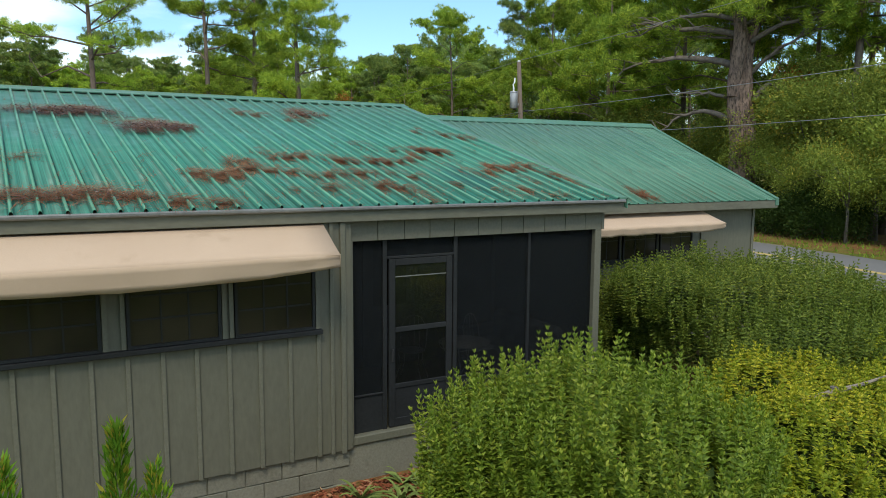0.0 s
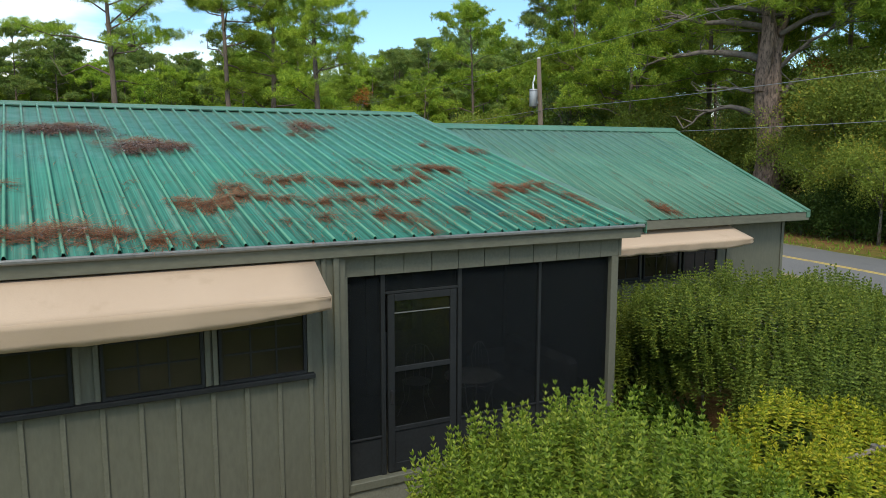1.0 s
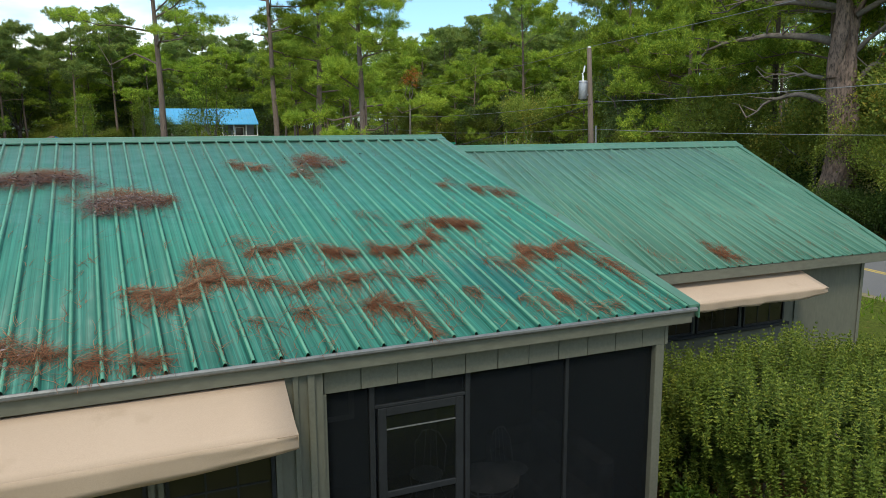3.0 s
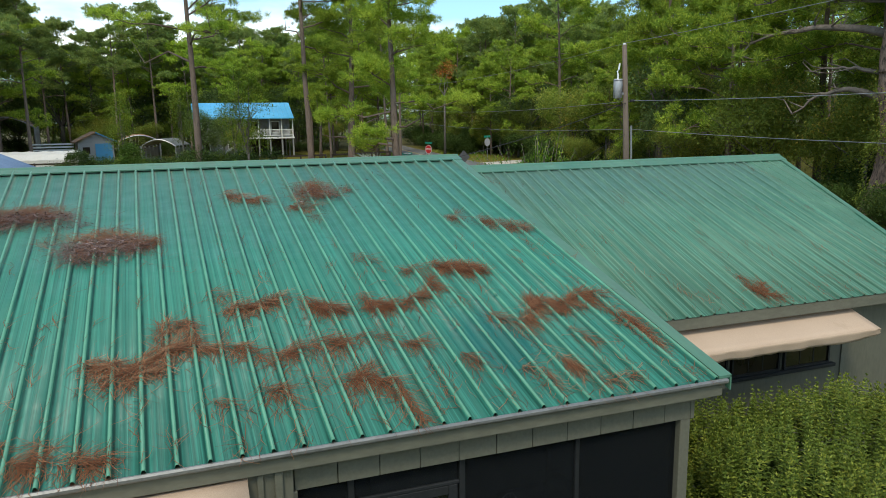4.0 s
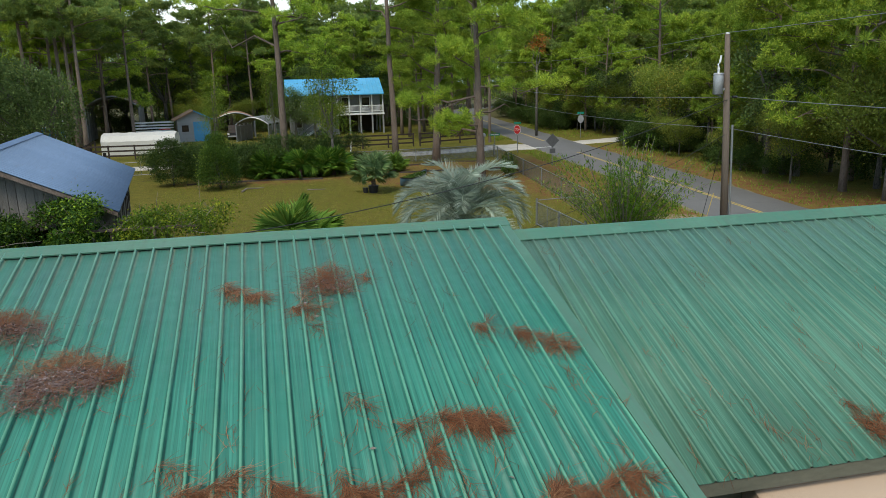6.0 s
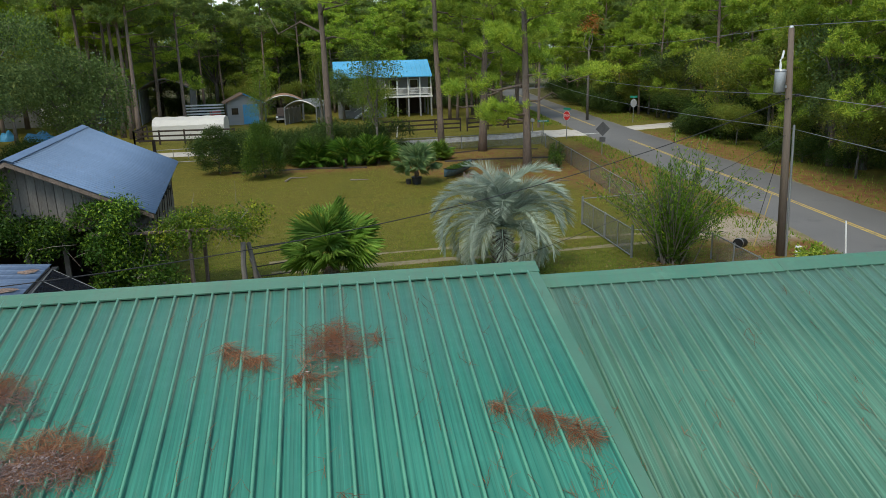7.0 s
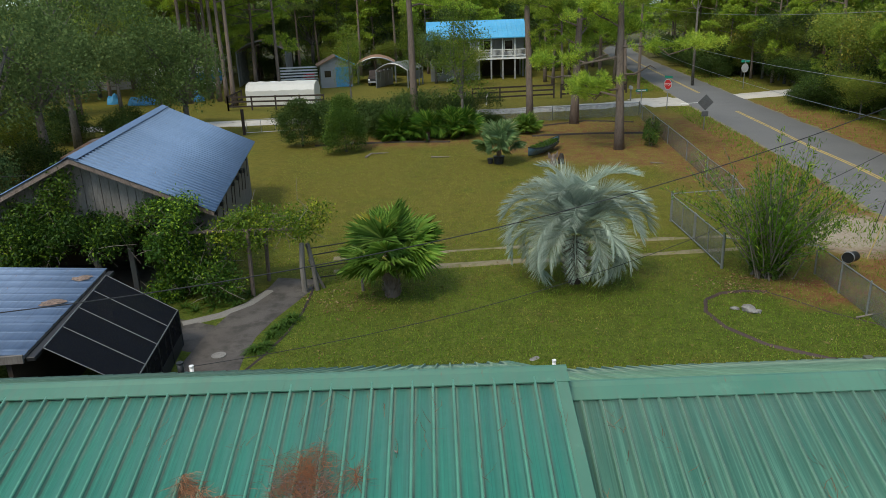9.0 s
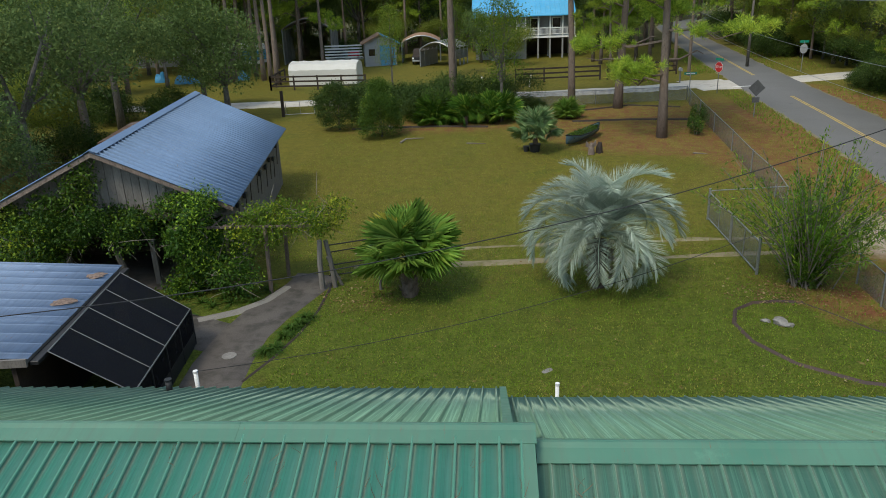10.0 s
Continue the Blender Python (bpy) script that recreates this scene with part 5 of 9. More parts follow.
ROPES = (
    (((2.66, 9.30), (2.82, 9.24), (3.10, 9.31), (3.40, 9.40), (3.62, 9.28), (3.90, 9.00)), 0.085, 1500),
    (((2.70, 9.60), (2.92, 9.52)), 0.07, 700),
    (((4.18, 9.36), (4.26, 9.06), (4.55, 9.00), (4.80, 9.14), (4.99, 9.38), (5.12, 9.66)), 0.055, 1150),
    (((4.72, 9.86), (5.00, 9.76), (5.36, 9.84), (5.66, 9.58)), 0.09, 1500),
    (((5.0, 9.45), (5.18, 9.12), (5.25, 8.95)), 0.06, 420),
    (((1.62, 8.47), (1.97, 8.42), (2.24, 8.55), (2.50, 8.68), (2.77, 8.55), (3.14, 8.32), (3.45, 8.42), (3.82, 8.42)), 0.085, 1450),
    (((1.66, 8.26), (1.95, 8.22), (2.25, 8.33)), 0.07, 800),
    (((2.18, 8.55), (2.24, 8.98), (2.34, 9.14), (2.46, 9.04), (2.50, 8.72)), 0.06, 900),
    (((3.40, 7.92), (3.64, 7.78), (3.88, 7.80), (4.09, 7.70), (4.11, 7.42), (4.16, 7.14)), 0.06, 1000),
    (((3.80, 7.80), (3.96, 7.97)), 0.05, 600),
    (((2.92, 7.75), (3.16, 7.83), (3.22, 7.55)), 0.055, 650),
    (((2.60, 7.75), (2.80, 7.62)), 0.07, 420),
    (((3.95, 8.48), (4.20, 8.42), (4.40, 8.30), (4.62, 8.14)), 0.06, 600),
    (((5.36, 8.54), (5.60, 8.42), (5.80, 8.50), (5.96, 8.77), (6.30, 8.73), (6.60, 8.82), (6.80, 8.78)), 0.075, 1400),
    (((6.58, 8.72), (6.74, 8.40), (6.80, 8.02), (6.78, 7.78)), 0.08, 1150),
    (((5.60, 8.02), (5.72, 7.74), (5.78, 7.48)), 0.05, 650),
    (((5.28, 7.62), (5.45, 7.55), (5.42, 7.34)), 0.05, 620),
    (((4.82, 8.02), (4.92, 7.80)), 0.05, 600),
    (((5.86, 7.30), (6.22, 7.26)), 0.05, 600),
    (((6.02, 8.15), (6.22, 7.86)), 0.05, 380),
    (((3.08, 12.66), (3.30, 12.50), (3.58, 12.28)), 0.085, 1500),
    (((3.88, 12.05), (4.05, 11.96), (4.32, 12.02)), 0.055, 900),
    (((4.04, 11.66), (4.20, 11.58)), 0.04, 420),
    (((5.90, 11.42), (6.02, 11.26), (6.10, 11.34)), 0.05, 800),
    (((6.30, 11.16), (6.52, 10.98), (6.80, 10.90)), 0.055, 1100),
    (((6.38, 10.90), (6.60, 10.80), (6.82, 10.76)), 0.055, 1000),
    (((4.36, 10.36), (4.46, 10.22), (4.56, 10.14)), 0.05, 500),
    (((1.25, 7.34), (1.60, 7.28), (1.96, 7.27)), 0.07, 1300),
    (((-0.30, 9.20), (0.06, 9.24)), 0.05, 700),
    (((1.90, 11.00), (2.12, 11.22), (2.20, 10.90)), 0.10, 700),
)
HEAPS = ((1.52, 11.00, 0.46, 0.40, 3600, 0.62), (0.46, 12.06, 0.70, 0.28, 3800, 0.62), (4.24, 12.56, 0.38, 0.40, 2200, 0.22), (6.22, 8.56, 0.20, 0.16, 700, 0.0), (5.46, 9.66, 0.20, 0.17, 700, 0.0),
         (0.35, 7.60, 0.62, 0.20, 2600, 0.12), (-0.65, 7.62, 0.62, 0.22, 2200, 0.12), (1.02, 7.50, 0.30, 0.12, 800, 0.0), (-1.60, 7.6, 0.60, 0.2, 1200, 0.1), (1.90, 8.34, 0.26, 0.14, 420, 0.0))
litter("roof_litter", "brown pine needles heaped and strewn on the green roof", ROPES, HEAPS, roof_a, SLOPE_A, nearest_rib, 0.042, (-3.0, 7.0, 7.08, 13.8), 51, 520)
litter("roof_litter", "brown pine needles caught on the lower roof", (
    (((10.08, 10.34), (10.12, 10.18)), 0.03, 500), (((10.10, 9.80), (10.42, 9.72)), 0.04, 800), (((7.14, 12.0), (7.20, 11.3), (7.22, 10.6), (7.24, 9.9)), 0.045, 520)),
    ((10.22, 9.93, 0.15, 0.17, 520, 0.0),), roof_b, SLOPE_B, wing_rib, 0.022, (7.12, 13.6, 9.6, 13.8), 52, 110)
fleck_b = bmesh.new()
rnd = np.random.default_rng(53)
for x, y in ((4.15, 11.75), (3.05, 9.35), (4.35, 12.1), (3.2, 9.33), (4.5, 9.5), (5.6, 8.95), (6.85, 8.5), (5.2, 12.9)):
    a = rnd.uniform(0, 3)
    v = [fleck_b.verts.new((x + r * math.cos(a + k), y + r * math.sin(a + k), roof_a(y) + 0.03 + 0.012 * (k % 2))) for k, r in ((0, 0.04), (1.3, 0.018), (3.1, 0.045), (4.6, 0.02))]
    fleck_b.faces.new(v)
leaf_litter = part("dead_leaf", fleck_b, TWIG)
tagged(leaf_litter, "a few pale dead leaves on the roof", "leaves", kind="stuff")

# ---------------------------------------------------------------- porch furniture, seen dimly through the screen


def wire_chair(at, turn):
    c = thing("wire_chair", "white wrought-wire bistro chair on the porch", "chair", at, turn, "porch chairs")
    ring = [(0.2 * math.cos(k * 0.5236), 0.2 * math.sin(k * 0.5236), 0.45) for k in range(13)]
    part("seat", tube(ring, 0.008, 5), WHITE, c)
    part("seat_plate", prism([(p[0] * 0.97, p[1] * 0.97) for p in ring[:12]], "z", 0.44, 0.452), WHITE, c)
    for sx in (-1, 1):
        for sy in (-1, 1):
            part("leg", tube([(0.15 * sx, 0.15 * sy, 0.45), (0.13 * sx, 0.13 * sy, 0.25), (0.21 * sx, 0.21 * sy, 0.0)], 0.008, 5), WHITE, c)
    part("backrest", tube([(-0.19, 0.12, 0.45), (-0.2, 0.18, 0.75), (-0.1, 0.2, 0.9), (0, 0.2, 0.93), (0.1, 0.2, 0.9), (0.2, 0.18, 0.75), (0.19, 0.12, 0.45)], 0.009, 5), WHITE, c)
    for x in (-0.09, 0, 0.09):
        part("back_wire", tube([(x, 0.17, 0.45), (x * 0.7, 0.2, 0.9)], 0.005, 4), WHITE, c)


def wire_table(at):
    c = thing("wire_table", "small round white wire table on the porch", "table", at)
    ring = [(0.36 * math.cos(k * 0.3927), 0.36 * math.sin(k * 0.3927), 0.72) for k in range(17)]
    part("tabletop", prism([(p[0], p[1]) for p in ring[:16]], "z", 0.712, 0.724), WHITE, c)
    part("apron", tube([(p[0] * 0.98, p[1] * 0.98, 0.66 + 0.03 * (k % 2)) for k, p in enumerate(ring)], 0.006, 4), WHITE, c)
    for k in range(4):
        a = 0.785 + k * 1.571
        part("leg", tube([(0.33 * math.cos(a), 0.33 * math.sin(a), 0.7), (0.2 * math.cos(a), 0.2 * math.sin(a), 0.35), (0.3 * math.cos(a), 0.3 * math.sin(a), 0.0)], 0.009, 5), WHITE, c)


wire_table((5.15, 8.05, 0.335))
wire_chair((5.75, 8.6, 0.335), 25)
wire_chair((4.75, 8.9, 0.335), -40)
sofa = thing("porch_couch", "pale slip-covered couch on the porch", "couch", (6.15, 8.5, 0.335), 0)
part("seat", box(-0.36, 0.3, -0.85, 0.75, 0.12, 0.44, bevel=0.06), PALEWALL, sofa)
part("backrest", box(0.22, 0.45, -0.85, 0.75, 0.2, 0.85, bevel=0.06), PALEWALL, sofa)
part("armrest", box(-0.36, 0.42, 0.75, 0.92, 0.1, 0.62, bevel=0.05), PALEWALL, sofa)


# ---------------------------------------------------------------- neighbour's barn
BARN_TURN = 8.1      # degrees, anticlockwise from +y
EDGING = surface("brown_plastic_edging", (0.035, 0.022, 0.018), (0.07, 0.042, 0.032), 1.2, 22, 0.7)
barn = thing("barn", "weathered board barn with slate-blue ribbed metal roof", "barn", (-5.89, 29.4, 0), BARN_TURN)
HALF, LONG, RZ, EZ = 4.15, 13.2, 4.80, 2.79


def ribbed_slope(owner, x_ridge, x_eave, z_ridge, z_eave, y0, y1, material, pitch=0.28, rib=0.03):
    """Metal sheets on a slope that falls along x, ribs running down it, laid side by side along y."""
    n = max(1, round((y1 - y0) / (pitch * 4)))
    w = (y1 - y0) / n
    run, fall = x_eave - x_ridge, z_eave - z_ridge
    prof = []
    for k in range(4):
        c = (k + 0.5) * w / 4
        prof += [(c - 0.030, 0), (c - 0.014, rib), (c + 0.014, rib), (c + 0.030, 0)]
    prof = [(0, 0)] + prof + [(w, 0)]
    m = len(prof)
    v = [(x_ridge, y, z_ridge + z) for y, z in prof] + [(x_eave, y, z_eave + z) for y, z in prof] + [(x_ridge, y, z_ridge + z - 0.01) for y, z in prof] + [(x_eave, y, z_eave + z - 0.01) for y, z in prof]
    f = []
    for k in range(m - 1):
        f += [(k, k + 1, m + k + 1, m + k), (2 * m + k + 1, 2 * m + k, 3 * m + k, 3 * m + k + 1), (m + k, m + k + 1, 3 * m + k + 1, 3 * m + k), (k + 1, k, 2 * m + k, 2 * m + k + 1)]
    me = from_arrays("roof_sheet", v, f)
    me.materials.append(material)
    for k in range(n):
        s = link_mesh("roof_sheet", me, material, owner)
        s.location = (0, y0 + k * w, 0.001 * (k % 2))


roof_r = part("roof", slab([(0, -0.55, RZ - 0.03), (HALF, -0.55, EZ - 0.03), (HALF, LONG, EZ - 0.03), (0, LONG, RZ - 0.03)], 0.06), OLDWOOD, barn)
ribbed_slope(roof_r, 0, HALF + 0.05, RZ, EZ - 0.02, -0.6, LONG + 0.05, BLUE_ROOF, 0.36, 0.05)
roof_l = part("roof", slab([(0, -0.55, RZ - 0.03), (0, LONG, RZ - 0.03), (-HALF - 1.6, LONG, EZ - 0.75), (-HALF - 1.6, -0.55, EZ - 0.75)], 0.06), OLDWOOD, barn)
ribbed_slope(roof_l, 0, -HALF - 1.65, RZ, EZ - 0.77, -0.6, LONG + 0.05, BLUE_ROOF)
part("ridge_cap", prism([(-0.24, RZ - 0.095), (-0.24, RZ - 0.085), (0, RZ + 0.055), (0.24, RZ - 0.055), (0.24, RZ - 0.07), (0, RZ + 0.03)], "y", -0.6, LONG + 0.05), BLUE_ROOF, barn)
gable = part("gable_wall", prism([(-HALF - 1.2, EZ - 0.75), (HALF - 0.45, EZ + 0.05), (HALF - 0.45, 2.5), (-HALF - 1.2, 1.9)], "y", 0.06, 0.10), OLDWOOD, barn)
for k in range(36):
    x = -HALF - 1.2 + k * 0.26
    zt = RZ - abs(x + 0.12) * (RZ - EZ) / HALF - 0.12
    lo = 2.25 if x > -4 else 1.2
    if zt > lo + 0.1:
        part("board", box(x + 0.006, x + 0.25, 0.0 + 0.012 * (k % 2), 0.055, lo + 0.05 * ((k * 7) % 3), zt), OLDWOOD, gable)
for x0, y0, x1, y1 in ((HALF - 0.5, 0.0, HALF - 0.38, LONG - 0.2), (-HALF - 1.2, LONG - 0.3, HALF - 0.4, LONG - 0.18), (-HALF - 1.3, 0.0, -HALF - 1.18, LONG - 0.2)):
    part("wall", box(x0, x1, y0, y1, 0, EZ if x0 > 0 else EZ - 0.85), OLDWOOD, barn)
part("inner_wall", box(-HALF - 1.2, HALF - 0.5, 3.5, 3.62, 0, EZ - 0.7), BLACKWOOD, barn)
for s, xe, ze in ((1, HALF, EZ), (-1, -HALF - 1.6, EZ - 0.78)):
    part("barge_board", prism([(0, RZ - 0.19), (xe, ze - 0.19), (xe, ze - 0.05), (0, RZ - 0.05)], "y", -0.57, -0.53), BARK, barn)
for x in (HALF - 0.45, 1.2, -1.6, -HALF):
    part("post", box(x - 0.08, x + 0.08, -0.05, 0.10, 0, 2.4 if x > -4 else 1.9), OLDWOOD, barn)
rnd = np.random.default_rng(61)
for k in range(9):
    y = 1.5 + k * 1.25 + rnd.uniform(-0.3, 0.3)
    t = thing("hanging_tool", "dark old tool hung on the barn's side wall", "tool", tuple(Matrix.Rotation(radians(BARN_TURN), 3, "Z") @ Vector((HALF - 0.30, y, rnd.uniform(1.0, 2.0))) + Vector((-5.89, 29.4, 0))), BARN_TURN, "tools on the barn wall")
    part("shaft", tube([(0.02, 0, -0.4), (0.05, 0.05, 0.5)], 0.02, 5), BLACKWOOD, t)
    part("head", box(-0.03, 0.1, -0.16, 0.16, 0.4, 0.6, bevel=0.03), BLACK, t)

# ---------------------------------------------------------------- neighbour's porch roof and screen cage
porch_n = thing("porch_roof", "low pale-blue ribbed metal porch roof with rust patches", "roof", (-3.77, 25.74, 0), 6.5)
deck = part("roof", slab([(0, -5.45, 2.16), (0, 0, 2.16), (-6.5, 0, 2.72), (-6.5, -5.45, 2.72)], 0.1), OLDWOOD, porch_n)
ribbed_slope(deck, -6.5, 0.04, 2.735, 2.175, -5.47, 0.04, PALE_ROOF, 0.42, 0.018)
part("fascia", box(-6.5, 0.03, -5.55, -5.49, 2.02, 2.2), OLDWOOD, porch_n)
# black strip added for the shade in the gap between roof and cage
part("gutter", box(0.045, 0.23, -5.45, 0.0, 2.01, 2.10, bevel=0.01), BLACK, porch_n)
part("wall", box(-6.4, -0.3, -0.4, -0.3, 0, 2.2), OLDWOOD, porch_n)
part("wall", box(-0.4, -0.3, -5.4, -0.4, 0, 2.1), BLACKWOOD, porch_n)
for x, y, r in ((-0.35, -0.85, 0.24), (-0.45, -2.6, 0.26), (-3.0, -1.2, 0.16), (-4.3, -0.5, 0.3)):
    b = bmesh.new()
    ring = [b.verts.new((x + r * 1.2 * (0.7 + 0.5 * rnd.random()) * math.cos(k * 0.4488), y + r * (0.6 + 0.5 * rnd.random()) * math.sin(k * 0.4488), 2.2 - x * 0.0862)) for k in range(14)]
    top = b.verts.new((x, y, 2.235 - x * 0.0862))
    for k in range(14):
        b.faces.new((ring[k], ring[(k + 1) % 14], top))
    tagged(part("straw_patch", b, REDBARK, porch_n), "brown pine straw caught on the roof", kind="stuff")

cage = thing("screen_cage", "black-screened pool cage with thin aluminium frame", "screen enclosure")
A0, A1, A2, A3 = (-3.52, 25.22, 2.16), (-1.67, 25.10, 1.10), (-1.20, 20.75, 1.10), (-2.94, 20.75, 2.12)


def bar(name, a, b, r, mat, owner):
    return part(name, tube([a, b], r, 6), mat, owner)


def lerp(a, b, t):
    return tuple(p + (q - p) * t for p, q in zip(a, b))


part("screen", slab([A0, A1, A2, A3], 0.006), POOL_SCREEN, cage)
for k in range(5):
    bar("roof_bar", lerp(A0, A3, k / 4), lerp(A1, A2, k / 4), 0.012, DRIP, cage)
for a, b in ((A0, A3), (A1, A2)):
    bar("edge_bar", a, b, 0.018, DRIP, cage)
for k in range(5):
    p = lerp(A1, A2, k / 4)
    bar("post", (p[0], p[1], 0), p, 0.03, DARK_METAL, cage)
part("side_screen", prism([A1[:2], A2[:2], (A2[0] - 0.006, A2[1]), (A1[0] - 0.006, A1[1])], "z", 0.0, A1[2] - 0.01), POOL_SCREEN, cage)
part("end_screen", prism([A1[:2], (A1[0], A1[1] - 0.006), (A0[0], A0[1] - 0.006), A0[:2]], "z", 0.0, A1[2]), POOL_SCREEN, cage)
part("kick_plate", prism([A1[:2], A2[:2], (A2[0] + 0.01, A2[1]), (A1[0] + 0.01, A1[1])], "z", 0.0, 0.4), DARK_METAL, cage)

# ---------------------------------------------------------------- path, bed, small pipes
strip("concrete_path", [(-0.3, 20.5), (-0.45, 22.6), (-0.55, 24.2), (-0.9, 25.6), (-0.35, 27.2), (0.35, 28.4), (0.65, 29.2), (0.7, 30.2)], 0.75, 0.035, CONCRETE, "old stained concrete garden path", "path", 0.03, 15)
strip("concrete_path", [(-0.9, 25.4), (-2.0, 25.9), (-3.2, 26.5), (-6.0, 27.6)], 0.8, 0.030, CONCRETE, "old stained concrete garden path", "path", 0.03, 16)
strip("barn_floor", [(-9.0, 31.2), (-3.2, 31.0)], 1.9, 0.03, CONCRETE, "dusty concrete floor before the barn", "floor", 0.03, 23)
kerb = [(-2.2, 26.6), (-1.2, 27.2), (-0.5, 28.0), (-0.1, 29.1)]
PALE_CONCRETE = surface("pale_concrete", (0.17, 0.155, 0.135), (0.25, 0.23, 0.20), 0.8, 30, 0.9, bump=0.3, stain=(0.14, 0.125, 0.105), stain_at=0.55)
strip("path_kerb", kerb, 0.11, 0.075, PALE_CONCRETE, "pale concrete kerb along the path", "kerb", 0.0, 17)
cover = thing("drain_cover", "round pale concrete cover set in the path", "drain cover", (-0.45, 24.35, 0.035))
part("lid", tube([(0, 0, 0), (0, 0, 0.02)], 0.2, 18), ROCK, cover)


def pvc(at, h, r=0.05):
    p = thing("standpipe", "short white plastic standpipe in the lawn", "pipe", at)
    part("pipe", tube([(0, 0, -0.05), (0, 0, h)], r, 12), WHITE, p, smooth=True)
    part("cap", tube([(0, 0, h - 0.03), (0, 0, h + 0.02)], r * 1.15, 12), WHITE, p)


pvc((-0.22, 21.75, 0), 1.05, 0.05)
pvc((7.93, 19.7, 0), 1.93, 0.038)
pvc((20.25, 27.0, 0), 0.85, 0.1)
for q, s in (((0.75, 25.5, 0), 71), ((0.85, 25.95, 0), 72), ((1.0, 26.3, 0), 73), ((1.12, 26.7, 0), 74), ((0.5, 24.55, 0), 75), ((0.68, 24.75, 0), 76)):
    strap_plant("border_grass", "clump of dark green border grass by the path", q, 120, 0.55, 0.013, VINE, s, 0.6)
strip("bed_edging", [(0.3, 23.0), (0.95, 24.2), (1.25, 25.6), (1.45, 27.4), (1.5, 28.9), (1.25, 30.4)], 0.010, 0.03, BLACKWOOD, "dark edging between path bed and lawn", "edging", 0.0, 18)


def hoop(pts, half, z, mat):
    strip("bed_edging", pts, half, z, mat, "dark brown plastic edging round a lawn bed", "edging", 0.0, 19)


hoop([(19.2, 22.4), (17.0, 22.15), (14.9, 22.6), (14.0, 23.5), (13.25, 25.2), (13.15, 26.6), (13.45, 27.4), (14.4, 27.95), (15.3, 27.9), (15.9, 27.6)], 0.010, 0.06, EDGING)
hoop([(15.9, 27.6), (16.4, 26.9), (17.0, 25.9), (18.2, 24.6), (19.6, 23.8)], 0.006, 0.018, EDGING)


def rock(at, size, seed, label="rough grey garden rock", mat=None):
    rnd = np.random.default_rng(seed)
    b = bmesh.new()
    bmesh.ops.create_icosphere(b, subdivisions=2, radius=1)
    for v in b.verts:
        v.co *= 1 + rnd.normal(0, 0.13)
        v.co = Vector((v.co.x * size[0], v.co.y * size[1], max(v.co.z, -0.4) * size[2] + size[2] * 0.4))
    r = part("rock", b, mat or ROCK)
    r.matrix_basis = pose(*at, 0, 0, seed * 37)
    tagged(r, label, "rock")


for q, z, s in (((14.75, 26.2, 0), (0.26, 0.17, 0.13), 3), ((14.4, 26.35, 0), (0.14, 0.1, 0.06), 4), ((14.95, 26.05, 0), (0.13, 0.1, 0.08), 5), ((8.05, 23.6, 0), (0.17, 0.09, 0.006), 6), ((6.4, 22.6, 0), (0.1, 0.07, 0.03), 7), ((-0.4, 57.6, 0), (0.3, 0.2, 0.12), 8)):
    rock(q, z, s)
rock((18.55, 24.0, 0), (0.34, 0.3, 0.3), 9, "pale sawn stump in the lawn bed", OLDWOOD)


def twig(pts, r, label="fallen grey branch on the lawn"):
    t = thing("fallen_branch", label, "branch")
    part("limb", tube(pts, [r * (1 - 0.7 * k / (len(pts) - 1)) for k in range(len(pts))], 6), TWIG, t)


twig([(1.0, 52.2, 0.05), (1.3, 52.9, 0.15), (1.9, 53.3, 0.08), (2.4, 53.2, 0.12)], 0.07)
twig([(5.2, 51.6, 0.04), (6.4, 51.4, 0.05)], 0.05)
twig([(17.9, 47.6, 0.04), (18.6, 47.3, 0.04)], 0.05)
twig([(17.5, 25.4, 0.03), (17.9, 25.3, 0.16), (18.4, 25.6, 0.06)], 0.03)
strip("bed_edging", [(-3.0, 57.2), (0.0, 57.5), (3.0, 57.6), (6.5, 57.0)], 0.045, 0.11, BLACKWOOD, "dark landscape timber edging of the tree bed", "edging", 0.0, 20)
strip("bed_edging", [(12.4, 58.2), (16.5, 58.4), (20.6, 57.8)], 0.045, 0.11, BLACKWOOD, "dark landscape timber edging of the tree bed", "edging", 0.0, 21)
strip("bed_edging", [(13.5, 62.7), (17.5, 64.6), (21.0, 63.2)], 0.04, 0.09, BLACKWOOD, "dark landscape timber edging of the tree bed", "edging", 0.0, 22)

# ---------------------------------------------------------------- fences
fence = thing("chain_link_fence", "sagging grey chain-link fence along the road side", "fence")
FL = [(18.6, 36.2), (19.1, 38.7), (19.5, 43.0), (20.1, 48.0), (20.7, 53.5), (21.3, 59.0), (21.9, 64.0), (22.3, 66.5)]
FL2 = [(22.3, 66.5), (15, 65.6), (8, 65.2), (0, 65.0), (-5.0, 64.8)]
FR = [(18.1, 29.0), (18.0, 27.3), (17.9, 25.6), (17.8, 23.4), (17.7, 21.0)]


def link_run(line, h, owner):
    for a, b in zip(line, line[1:]):
        part("mesh_panel", prism([a, b, (b[0] + 0.005, b[1] + 0.005), (a[0] + 0.005, a[1] + 0.005)], "z", 0.03, h), CHAIN, owner)
        bar("top_rail", (*a, h), (*b, h), 0.022, GREY_METAL, owner)
    for p in line:
        bar("post", (*p, 0), (*p, h + 0.06), 0.03, GREY_METAL, owner)


